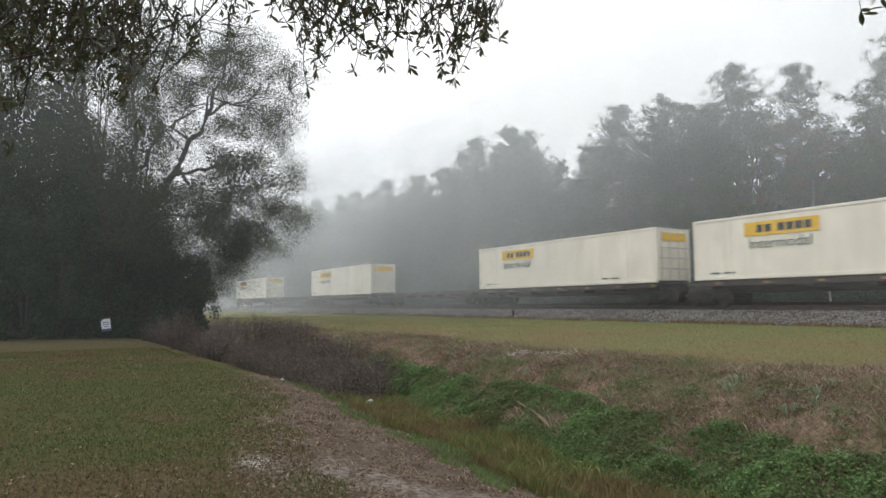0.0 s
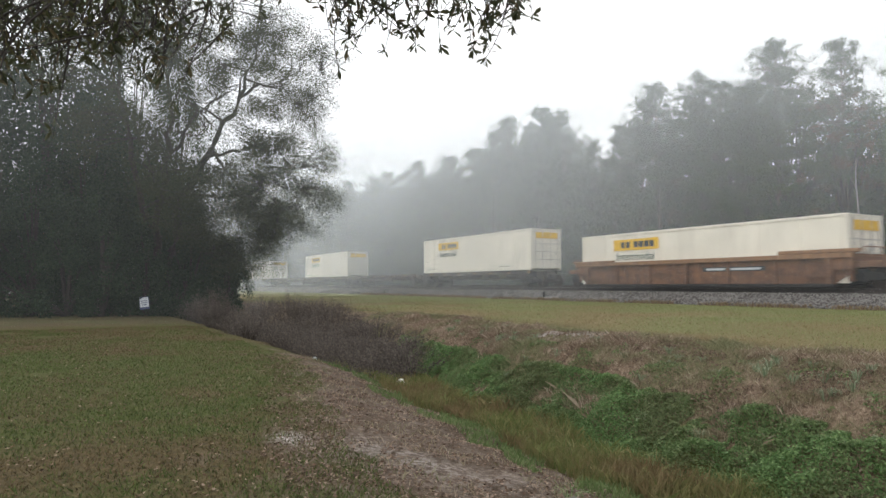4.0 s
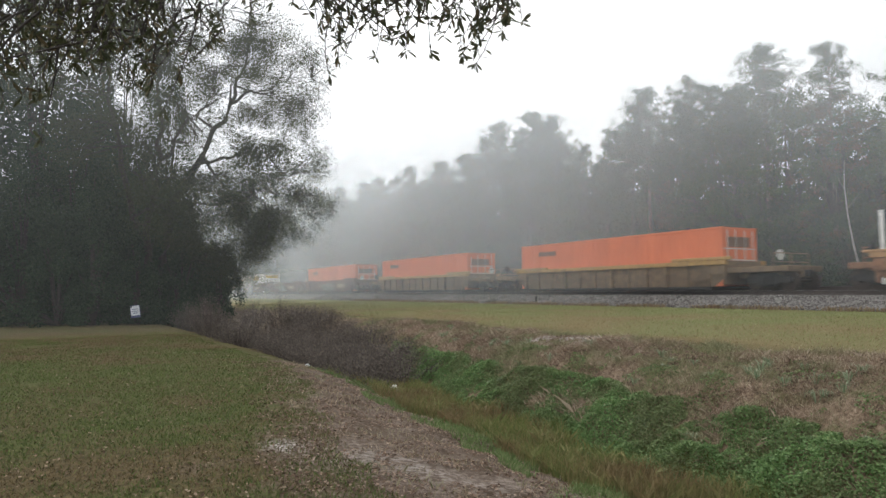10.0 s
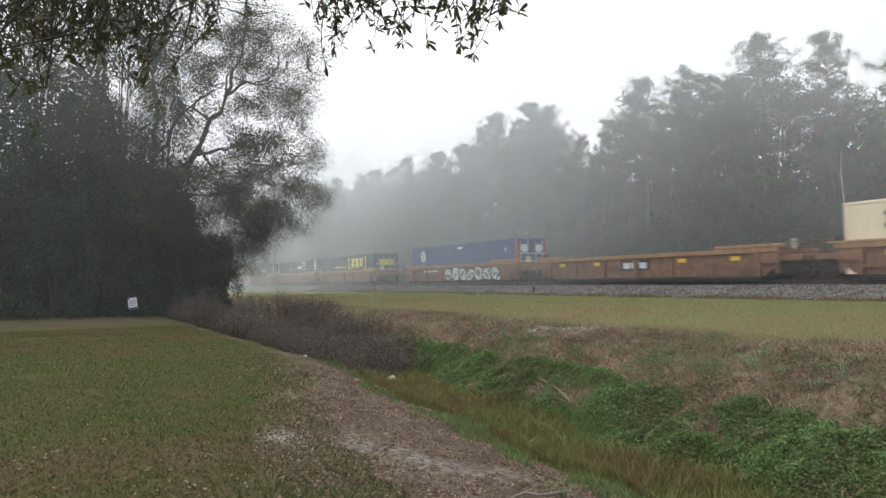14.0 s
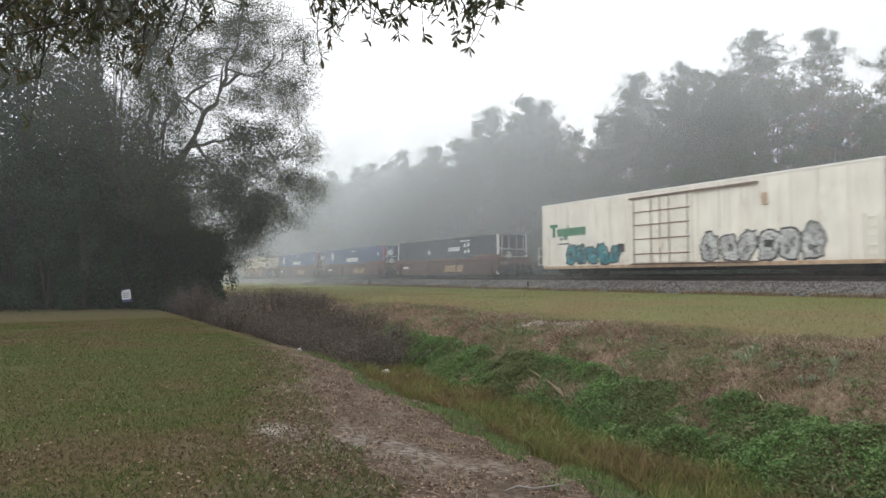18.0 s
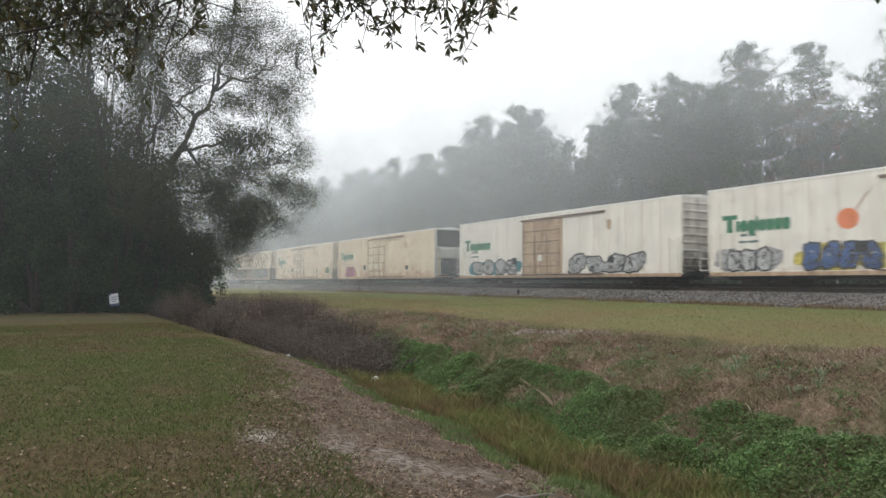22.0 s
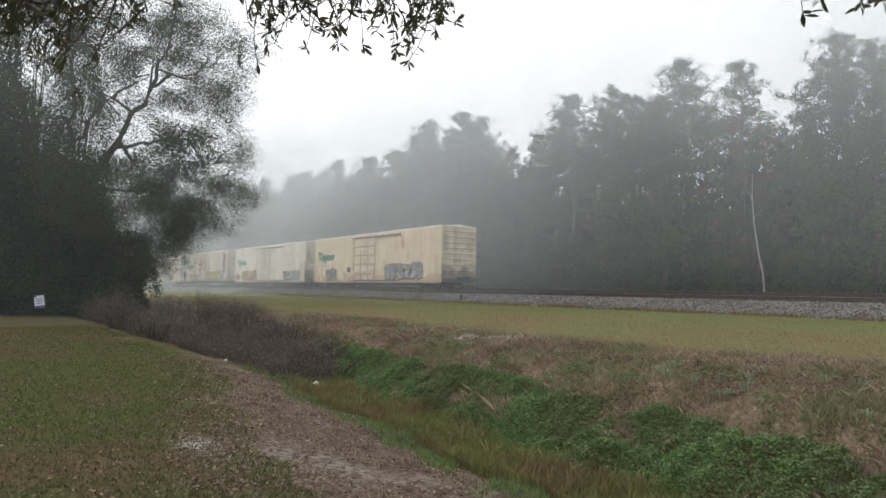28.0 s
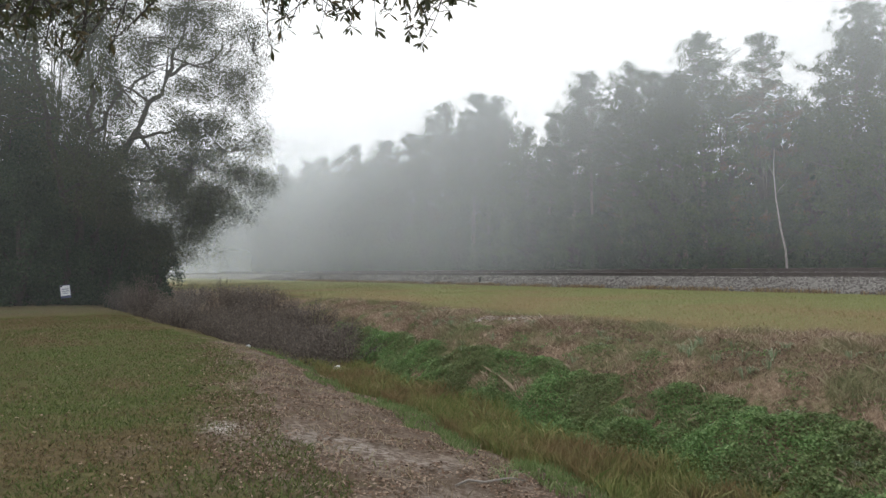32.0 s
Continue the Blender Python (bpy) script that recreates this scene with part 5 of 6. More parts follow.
for w in (b, c):
    for k in range(5):
        part("reflector", Geo().box(-6.5 + k * 3.1, -6.0 + k * 3.1, SIDE - 0.03, SIDE + 0.01, 0.95, 1.15), PAINT["gold"], w)
for w in well_set("well_red", 9.6, (364.52 + h, 383.54 + h, 402.79 + h), "red-brown well car with faded yellow emblem"):
    bars([0.5, -0.05, 0.6, -0.05, 0.5, -0.05, 0.5, -0.05, 0.5], 0.5, 0.45, 0.5, plain("worn_yellow_mark", (0.3, 0.19, 0.09), 0.7, 0, 0.5), w, SIDE - 0.03, "emblem", 0.25)
    bars([0.4, -0.1, 0.5], -6.8, 0.75, 0.2, PAINT["chalk"], w, SIDE - 0.03)
for src in (base_plain, base_mech):
    for o in (*src.children_recursive, src):
        bpy.data.objects.remove(o)

# ---- the dark grove at the end of the lawn ----
m_oakleaf = leafy("oak_leaves", (0.028, 0.04, 0.016), (0.055, 0.068, 0.027), (0.09, 0.088, 0.045), 0.35)


def grove_oak():
    """A spreading live oak whose limbs reach out over the ditch."""
    r = np.random.default_rng(41)
    t = thing("oak_tree", "spreading live oak with thin drooping foliage, hazy", "tree", at=(-39, 4.2, 0))
    at = lambda y, z, x=0.0: (x + 2.5, y * 1.2 - 4.2, 1.6 + (z - 1.6) * 1.2)
    limbs = [
        ([(0, 0, -0.2), (0.4, 0.2, 2.5), at(3.9, 5.5, -1), at(4.9, 7.5), at(6.2, 10.1), at(6.85, 12), at(7.1, 14.5)], [0.45, 0.38, 0.3, 0.22, 0.15, 0.1, 0.04]),
        ([(0.3, 0, 2.0), at(3.0, 5.0, -1), at(3.4, 7.4), at(4.5, 9.2), at(5.4, 9.9), at(6.3, 10.8)], [0.3, 0.22, 0.14, 0.1, 0.07, 0.03]),
        ([at(4.7, 7.2), at(6.3, 7.5, 0.5), at(7.6, 7.9, 0.8), at(8.8, 7.0, 0.8)], [0.13, 0.09, 0.06, 0.02]),
        ([at(6.2, 10.1), at(7.1, 10.8), at(7.9, 11.0), at(8.7, 11.8)], [0.13, 0.1, 0.06, 0.02]),
        ([(0, 0, 2.2), at(2.2, 6, -1.5), at(1.4, 10, -1), at(1.0, 14, -1)], [0.3, 0.2, 0.12, 0.04]),
        ([at(4.0, 5.6, -1), at(5.6, 5.6), at(7.2, 5.9, 0.5), at(8.4, 5.2, 0.6)], [0.12, 0.08, 0.05, 0.015]),
        ([at(3.4, 7.4), at(3.2, 10), at(3.8, 13)], [0.16, 0.1, 0.04]),
    ]
    nodes = []
    for k, (path, radii) in enumerate(limbs):
        fine_p, fine_r = [], []
        for (p, q), (a, b) in zip(zip(path, path[1:]), zip(radii, radii[1:])):
            for u in (0, 0.25, 0.5, 0.75):
                fine_p.append(np.array(p) * (1 - u) + np.array(q) * u + (r.normal(size=3) * 0.13 if fine_p else 0))
                fine_r.append(a * (1 - u) + b * u)
        fine_p.append(np.array(path[-1]))
        fine_r.append(radii[-1])
        part("trunk" if k == 0 else "limb", Geo().tube([tuple(p) for p in fine_p], [0.72 * q for q in fine_r], 10), m_bark, t, smooth=True)
        nodes += fine_p[6:]
        # boughs that fork off
        for i in range(6, len(fine_p) - 1, 2):
            d = r.normal(size=3) * [0.6, 1, 0.6] + [0.2, 0.5, 0.25]
            d *= r.uniform(1.2, 2.6) / np.linalg.norm(d)
            mid = fine_p[i] + d * 0.5 + r.normal(size=3) * 0.15
            tip = fine_p[i] + d - [0, 0, r.uniform(0, 0.8)]
            part("bough", Geo().tube([tuple(fine_p[i]), tuple(mid), tuple(tip)], [fine_r[i] * 0.45, fine_r[i] * 0.3, 0.012], 6), m_bark, t)
            nodes += [mid, tip]
    # clumps: across, height, radius, leaves
    clumps = [(1.4, 13, 2.2, 2600), (3.2, 12.6, 2.0, 2000), (5.2, 12.9, 2.0, 2100), (7.0, 13.2, 1.9, 2100), (8.5, 13.2, 1.3, 1000), (8.3, 11.3, 1.4, 1500), (8.9, 10.1, 1.0, 800), (7.7, 8.6, 1.5, 2000), (8.3, 7.8, 1.2, 1100),
              (9.0, 6.8, 1.2, 1000), (9.6, 6.2, 0.7, 700), (8.3, 5.6, 1.4, 1300), (7.2, 6.4, 1.1, 1500), (7.4, 5.2, 1.0, 1300), (8.9, 9.4, 0.8, 700), (5.3, 6.4, 1.3, 700), (6.1, 8.4, 0.9, 350), (7.5, 3.9, 0.8, 1500), (6.8, 3.3, 1.0, 2400), (6.3, 2.4, 0.9, 900), (5.9, 4.3, 1.5, 2200), (6.4, 10.9, 1.0, 700),
              (4.4, 10.6, 1.2, 600), (2.4, 10.3, 1.8, 1500), (0.6, 10.2, 2.0, 1900), (8.0, 3.2, 0.5, 700), (7.1, 4.9, 0.8, 1300), (5.0, 8.6, 0.9, 260), (3.4, 8.6, 1.3, 1100), (0.2, 12.4, 2.0, 2200), (-1.0, 10.5, 2.2, 2200), (4.3, 12.2, 1.6, 1500), (6.2, 12.3, 1.6, 1500), (7.6, 12.2, 1.4, 1300), (5.0, 5.2, 1.3, 1500), (3.6, 6.3, 1.4, 1500), (7.9, 9.9, 1.1, 1000), (6.9, 7.2, 1.0, 700), (8.9, 8.6, 0.9, 600), (2.2, 9.2, 1.4, 1400), (3.0, 10.9, 1.3, 1500), (4.0, 9.4, 1.0, 500), (4.9, 11.3, 1.2, 1300), (5.7, 10.2, 0.8, 500), (1.6, 7.8, 1.3, 1300), (2.6, 7.4, 1.0, 800), (3.6, 13.6, 1.6, 1500), (5.8, 13.8, 1.6, 1500), (7.6, 13.9, 1.4, 1200), (2.0, 12.0, 1.5, 1500), (0.4, 8.6, 1.6, 1500), (9.5, 13.4, 1.2, 900), (9.8, 12.2, 1.1, 900), (9.7, 11.0, 0.9, 700), (9.8, 9.8, 0.9, 600), (10.1, 8.6, 0.8, 600), (10.5, 7.2, 0.8, 600), (10.8, 6.2, 0.6, 500), (10.3, 5.4, 0.7, 700), (9.5, 4.8, 0.9, 900), (8.8, 4.2, 0.8, 900), (6.4, 7.4, 1.1, 700), (5.6, 9.2, 1.0, 600), (7.6, 6.0, 1.6, 900), (6.6, 5.4, 1.4, 1200), (7.6, 4.6, 1.2, 1000), (6.8, 4.0, 1.2, 1500), (6.0, 6.6, 1.4, 1200), (7.0, 7.6, 1.2, 900), (6.6, 6.6, 1.0, 600), (3.7, 5.0, 1.5, 2400), (4.6, 4.6, 1.4, 2400), (4.2, 6.6, 1.3, 1700), (2.8, 6.2, 1.4, 1700), (5.4, 5.4, 1.2, 1800)]
    pts, twigs = [], Geo()
    for y, z, rad, n in clumps:
        c = np.array(at(y, z, r.normal() * 0.7))
        for q in range(max(4, int(rad * 7))):
            tip = c + r.normal(size=3) * rad * 0.62
            near = min(nodes, key=lambda p: np.linalg.norm(p - tip))
            mid = (near + tip) / 2 + r.normal(size=3) * 0.25 + [0, 0, 0.2]
            twigs.tube([tuple(near), tuple(mid), tuple(tip)], [0.03, 0.018, 0.006], 4)
            m = 2 * n // max(4, int(rad * 7))
            m = int(m * 1.5)
            u = r.random((m, 1)) ** 0.7
            # leaves sit along side shoots that droop from the twig
            shoot = r.integers(0, 9, m)
            root, dirs = r.random((9, 1)) ** 0.7, r.normal(size=(9, 3)) * [0.5, 0.5, 0.32] - [0, 0, 0.22]
            pts.append(mid + (tip - mid) * root[shoot] * 1.15 + dirs[shoot] * u + r.normal(size=(m, 3)) * [0.28, 0.28, 0.22])
    tagged(part("branchwork", twigs, m_bark, t, "fine bare twigs"), kind="stuff")
    part("crown", leaf_mesh("crown", m_oakleaf, np.concatenate(pts), r.uniform(0.065, 0.13, sum(len(p) for p in pts)), aspect=0.36, droop=0.5, seed=8), None, t)
    return t


grove_oak()


def grove_bush(x, y, h, w, n, seed, size=0.15):
    """A dark evergreen bush, leafy to the ground."""
    r = np.random.default_rng(seed)
    t = thing("evergreen_bush", "dark dense evergreen at the lawn's end", "bush", "dark grove", (x, y, -0.05))
    g, pts = Geo(), []
    clumps = int(34 + w * 9)
    for k in range(clumps):
        a, u = r.uniform(0, 6.28), r.random()
        q = w * math.sqrt(1 - (u * 0.92) ** 2) * r.uniform(0.3, 1)
        c = np.array([math.cos(a) * q, math.sin(a) * q, 0.2 + u * h * 0.93])
        if k % 3 == 0:
            g.tube([(0, 0, 0), tuple(c * [0.4, 0.4, 0.6]), tuple(c)], [0.1, 0.06, 0.015], 5)
        q = r.uniform(0.6, 1.15)
        pts.append(blob(r, int(n / clumps * q), c, (w * 0.27 * q, w * 0.27 * q, (h * 0.08 + 0.2) * q), 0.15))
    tagged(part("branchwork", g, m_bark, t), kind="stuff")
    part("foliage", leaf_mesh("foliage", m_dark, np.concatenate(pts), size, aspect=0.5, seed=seed), None, t)


for k, (x, y, h, w, n) in enumerate(((-40.5, 7.6, 4.4, 1.6, 2800), (-38.6, 3.6, 3.2, 1.3, 2600), (-38.6, 5.9, 3.4, 1.3, 2600), (-38.9, 4.6, 4.8, 1.7, 3600), (-40.5, 5.2, 7.0, 2.2, 4200), (-41, 1.4, 7.5, 2.6, 5200), (-41, -2.0, 8.5, 3.0, 6000), (-43, 3.0, 10, 3.0, 6000), (-44, -0.5, 12.5, 3.4, 7000), (-42, -5.5, 10, 3.4, 6000), (-40, -9.5, 9, 3.4, 5000), (-46, -4, 15, 4, 7000), (-47, 1, 14, 3.6, 6000), (-40.6, 7.4, 2.3, 1.0, 1400), (-45, 6.0, 6.5, 2.0, 3000), (-39.6, -0.4, 6.0, 1.9, 4400), (-39.2, 2.4, 6.2, 1.8, 4400), (-44, -13, 14, 4, 6000), (-45, -1.5, 24, 3.4, 9500), (-46, -6, 25, 4, 9500), (-47, 3.0, 22, 3.0, 7500), (-46, -10, 24, 4, 8000), (-48, 5.6, 18, 2.4, 4500), (-43, 0.4, 13, 2.4, 5000), (-50, 5, 9, 2.6, 3000), (-38.2, 5.4, 5.6, 1.6, 3600), (-38.3, 3.4, 6.4, 1.7, 3800), (-38.6, 7.4, 4.2, 1.5, 3000), (-38.4, 1.2, 7.5, 1.9, 4200))):
    grove_bush(x, y, h, w, int(n * 3.2), 200 + k)


def thicket():
    r = np.random.default_rng(83)
    n = 80000
    y = r.uniform(-34, 8.3, n)
    h = np.clip(3.4 + (8.3 - y) * 1.7, 3, 15) + 1.2 * np.sin(y * 1.3)
    return leaf_mesh("dark_thicket", m_dark, np.stack([r.uniform(-56, -43, n), y, r.random(n) ** 0.9 * h], -1), 0.33, aspect=0.55, seed=12)


tagged(part("dark_thicket", thicket(), None), "dark tangled thicket inside the grove", "thicket", kind="stuff")

# ---- brush in the ditch ----
m_twig = plain("brush_twigs", (0.07, 0.056, 0.05), 0.95, 0, 0.4, 6, 40)
m_brush = leafy("brush_leaves", (0.07, 0.062, 0.052), (0.14, 0.118, 0.1), (0.21, 0.172, 0.145), 0.35)


def brush(x, y, h, w, seed, leaves=4200):
    """A tangle of thin arching twigs, fuzzy with small withered leaves."""
    r = np.random.default_rng(seed)
    z = float(ground_z(x, y)[0])
    t = thing("brush_shrub", "brown withered brush with thin twigs in the ditch", "shrub", "brush in the ditch", (x, y, z - 0.05))
    g, pts = Geo(), []
    for k in range(64):
        a, q = r.uniform(0, 6.28), w * math.sqrt(r.random())
        b = np.array([math.cos(a) * q * 0.55, math.sin(a) * q * 0.55, 0])
        top = h * (1.05 - 0.55 * (q / w) ** 2) * r.uniform(0.6, 1.05)
        tip = np.array([math.cos(a) * q * 1.25, math.sin(a) * q * 1.25, top])
        mid = b * 0.6 + tip * 0.4 + [0, 0, top * 0.22] + r.normal(size=3) * 0.06
        g.tube([tuple(b), tuple(mid), tuple(tip)], [0.012, 0.008, 0.003], 3)
        m = leaves // 64
        u = r.random((m, 1)) ** 0.7
        pts.append((1 - u) ** 2 * b + 2 * u * (1 - u) * mid + u * u * tip + r.normal(size=(m, 3)) * [0.11, 0.11, 0.09])
    p = np.concatenate(pts)
    p[:, 2] = np.abs(p[:, 2])
    tagged(part("branchwork", g, m_twig, t), kind="stuff")
    part("foliage", leaf_mesh("foliage", m_brush, p, 0.055, aspect=0.42, seed=seed), None, t)


for k in range(26):
    u = k / 25
    x = -14.2 - 12 * u + 0.5 * math.sin(k * 2.3)
    y = 6.0 + (2.7 * ((k * 0.618) % 1)) * (0.55 + 0.45 * u)
    brush(x, y, 0.7 + 0.36 * ((k * 0.37) % 1), 0.75 + 0.3 * ((k * 0.73) % 1), 300 + k)
for k in range(8):
    brush(-24 - k * 1.6, 5.2 + 1.3 * (k % 3), 1.1 + 0.22 * (k % 4), 0.9, 340 + k)

# ---- pale dead trunk before the pines, fallen and small things ----
snag = thing("dead_tree", "bare pale dead trunk before the dark woods", "tree", at=(-20.2, 37.2, 0.7))
part("trunk", Geo().tube([(0.25, 0, 0), (0.15, 0, 2.0), (-0.1, 0, 3.2), (-0.35, 0, 5.0), (-0.45, 0, 6.6), (-0.4, 0, 7.9)], [0.07, 0.06, 0.052, 0.042, 0.028, 0.01], 8), m_paletrunk, snag, smooth=True)
for z, a, s in ((5.2, 0.7, 1), (6.2, 0.5, -1)):
    part("limb", Geo().tube([(-0.4, 0, z), (-0.4 + s * a, 0.2, z + 0.9)], [0.018, 0.006], 5), m_paletrunk, snag)

m_signface = plain("sign_white", (0.6, 0.62, 0.64), 0.5, 0, 0.12, 3, 30)
m_signblue = plain("sign_blue", (0.06, 0.08, 0.16), 0.5, 0, 0.2, 3, 30)
sign = thing("yard_sign", "small white and blue yard sign on a wire stake", "sign", at=(-37.2, 3.14, 0))
sign.rotation_euler = (radians(7), 0, radians(-18))
panel = part("panel", Geo().box(-0.01, 0.01, -0.23, 0.23, 0.38, 1.02, 0.003), m_signblue, sign)
part("face", Geo().box(0.0102, 0.013, -0.21, 0.21, 0.5, 0.99), m_signface, panel, "white printed face")
for z, w in ((0.8, 0.28), (0.7, 0.3), (0.6, 0.22)):
    part("lettering", Geo().box(0.0131, 0.014, -w / 2, w / 2, z, z + 0.035), m_signblue, panel)
for y in (-0.16, 0.16):
    part("stake", Geo().tube([(0, y, -0.15), (0, y, 0.5)], [0.006, 0.006], 6), m_black, sign)

m_chalkrock = plain("pale_rock", (0.62, 0.6, 0.55), 0.9, 0, 0.25, 8, 40)


def lump(name, label, cat, x, y, rx, ry, rz, mat, seed, lift=0.3):
    r = np.random.default_rng(seed)
    bm = bmesh.new()
    bmesh.ops.create_icosphere(bm, subdivisions=2, radius=1)
    for v in bm.verts:
        f = 1 + 0.35 * noise.noise(v.co * 1.6 + Vector((seed, 0, 0)))
        v.co = Vector((v.co.x * rx * f, v.co.y * ry * f, v.co.z * rz * f))
    me = bpy.data.meshes.new(name)
    bm.to_mesh(me)
    bm.free()
    me.materials.append(mat)
    ob = part(name, me, None, at=(x, y, float(ground_z(x, y)[0]) + rz * lift))
    return tagged(ob, label, cat)


lump("rock", "pale broken rock lying in the ditch grass", "rock", -13.03, 6.15, 0.1, 0.08, 0.1, m_chalkrock, 3, 1.0)
lump("litter", "crumpled white litter in the ditch", "litter", -16.9, 5.5, 0.07, 0.06, 0.06, m_signface, 5)
lump("litter", "crumpled white litter in the ditch", "litter", -15.6, 6.0, 0.05, 0.04, 0.05, m_signface, 6)
for x, y in ((-32.9, 25.25), (-57, 25.2)):
    post = thing("marker_post", "short dark post beside the ballast", "post", "marker posts", (x, y, 0.7))
    part("shaft", Geo().box(-0.05, 0.05, -0.05, 0.05, 0, 0.5, 0.01), m_black, post)
    part("cap", Geo().box(-0.065, 0.065, -0.065, 0.065, 0.5, 0.54, 0.01), m_black, post)
stick = thing("fallen_stick", "bent grey stick lying on the leaf litter", "stick", at=(-4.4, 3.3, float(ground_z(-4.4, 3.3)[0])))
part("wood", Geo().tube([(-0.12, -0.1, 0.03), (-0.1, 0.02, 0.06), (0.0, 0.12, 0.05), (0.1, 0.3, 0.08), (0.12, 0.46, 0.03)], [0.009, 0.011, 0.01, 0.007, 0.004], 6), plain("grey_wood", (0.2, 0.18, 0.16), 0.9, 0, 0.3, 20, 80), stick, smooth=True)

# ---- small growth: blades, herbs, fallen leaves ----
def blade_mesh(name, mat, x, y, height, width, lean=0.5, seed=0):
    r = np.random.default_rng(seed)
    n = len(x)
    z = ground_z(x, y)
    a, b = r.uniform(0, 6.28, n), r.uniform(0, 6.28, n)
    hh = height * r.uniform(0.5, 1.2, n)
    ln = hh * lean * r.random(n)
    w = width * r.uniform(0.6, 1.3, n)
    base = np.stack([x, y, z - 0.01], -1)
    side = np.stack([np.cos(a) * w, np.sin(a) * w, 0 * w], -1)
    mid = base + np.stack([np.cos(b) * ln * 0.35, np.sin(b) * ln * 0.35, hh * 0.6], -1)
    tip = base + np.stack([np.cos(b) * ln, np.sin(b) * ln, hh], -1)
    v = np.stack([base - side, base + side, mid + side * 0.7, tip, mid - side * 0.7], 1).reshape(-1, 3)
    f = np.arange(n * 5).reshape(n, 5)
    me = bpy.data.meshes.new(name)
    me.from_pydata(v, [], f)
    me.materials.append(mat)
    me.update()
    return me


m_lawn = leafy("lawn_blades", (0.05, 0.074, 0.02), (0.088, 0.12, 0.034), (0.15, 0.18, 0.065), 0.25, 0.8)
m_worn = leafy("worn_lawn_blades", (0.06, 0.046, 0.024), (0.115, 0.088, 0.042), (0.19, 0.145, 0.075), 0.2, 0.85)
m_wet = leafy("ditch_blades", (0.11, 0.145, 0.046), (0.18, 0.2, 0.068), (0.28, 0.245, 0.11), 0.3, 0.7, ((0.13, 0.1, 0.048), (0.23, 0.165, 0.085)), 0.9)
m_fresh = leafy("fresh_blades", (0.1, 0.15, 0.05), (0.155, 0.215, 0.08), (0.23, 0.27, 0.13), 0.3, 0.7)
m_deadgrass = leafy("dead_blades", (0.16, 0.115, 0.085), (0.32, 0.235, 0.172), (0.52, 0.43, 0.335), 0.3, 0.85, ((0.13, 0.14, 0.07), (0.29, 0.28, 0.165)), 0.8)
m_dryweed = leafy("dry_weed_leaves", (0.09, 0.062, 0.046), (0.175, 0.118, 0.086), (0.3, 0.225, 0.165), 0.25, 0.85)
m_strip = leafy("strip_blades", (0.19, 0.205, 0.086), (0.23, 0.245, 0.108), (0.28, 0.28, 0.138), 0.3, 0.85)
m_stripdry = leafy("dry_strip_blades", (0.22, 0.172, 0.09), (0.27, 0.215, 0.118), (0.33, 0.27, 0.16), 0.3, 0.85)
m_herb = leafy("herb_leaves", (0.08, 0.145, 0.05), (0.14, 0.235, 0.082), (0.25, 0.35, 0.15), 0.35, 0.55, ((0.09, 0.12, 0.05), (0.19, 0.22, 0.1)), 0.9)
m_litterleaf = leafy("fallen_leaves", (0.06, 0.04, 0.028), (0.15, 0.095, 0.064), (0.33, 0.25, 0.19), 0.1, 0.85)
g = np.random.default_rng(61)


def strewn(n, x0, x1, lo, hi, bias=1.6):
    """Places thicker towards the near end of a stretch, and on past the eye."""
    x = x1 - (x1 - x0) * g.random(n) ** bias
    beyond = g.random(n) < 0.18
    x = np.where(beyond, x1 + (6 - x1) * g.random(n), x)
    y = lo(x) + (hi(x) - lo(x)) * g.random(n)
    return x, y


x, y = strewn(170000, -28, -3.4, lambda x: -3.5 - 0 * x, lambda x: edge_at(x) - 0.05)
lush = turf_of(x, y)[1]
keep = rough_field(x, y, 0.9, 9) + 0.4 * rough_field(x, y, 3, 2) > -0.5
green = g.random(len(x)) < 0.12 + 0.88 * lush
tagged(part("lawn_grass", blade_mesh("lawn_grass", m_lawn, x[keep & green], y[keep & green], 0.05, 0.005, 1.2, 1), None), "short olive lawn grass", "grass", kind="stuff")
keep &= ~green & (g.random(len(x)) < 0.7)
tagged(part("worn_grass", blade_mesh("worn_grass", m_worn, x[keep], y[keep], 0.04, 0.005, 1.6, 11), None), "short browning lawn grass", "grass", kind="stuff")
x, y = strewn(26000, -17, -2.6, lambda x: bed_at(x) - 1.0, lambda x: bed_at(x) + 0.3, 1.3)
tagged(part("ditch_grass", blade_mesh("ditch_grass", m_wet, x, y, 0.24, 0.006, 1.0, 2), None), "long yellow-green grass in the ditch bottom", "grass", kind="stuff")
x, y = strewn(20000, -16, -3.0, lambda x: bed_at(x) - 1.65, lambda x: bed_at(x) - 0.5, 1.0)
keep = rough_field(x, y, 1.3, 4) + 0.5 * rough_field(x, y, 4, 14) > -0.02
x, y = x[keep], y[keep]
tagged(part("fresh_grass", blade_mesh("fresh_grass", m_fresh, x, y, 0.1, 0.006, 1.0, 3), None), "bright green grass along the ditch edge", "grass", kind="stuff")
x, y = strewn(120000, -22, -2.2, lambda x: bed_at(x) + 0.5, lambda x: bed_at(x) + 3.3 + 1.1 * np.clip((x + 9) / 4, 0, 1), 1.2)
keep = cover_of(x, y)[:, 3] + 0.8 * rough_field(x, y, 3.5, 8) < 0.5
x, y = x[keep], y[keep]
tall = np.clip(0.55 + 1.3 * rough_field(x, y, 1.1, 31) + 0.8 * rough_field(x, y, 3.3, 32), 0.45, 2)
tagged(part("bank_grass", blade_mesh("bank_grass", m_deadgrass, x, y, 0.14 * tall, 0.004, 1.7, 4), None), "dead brown grass on the ditch bank", "grass", kind="stuff")
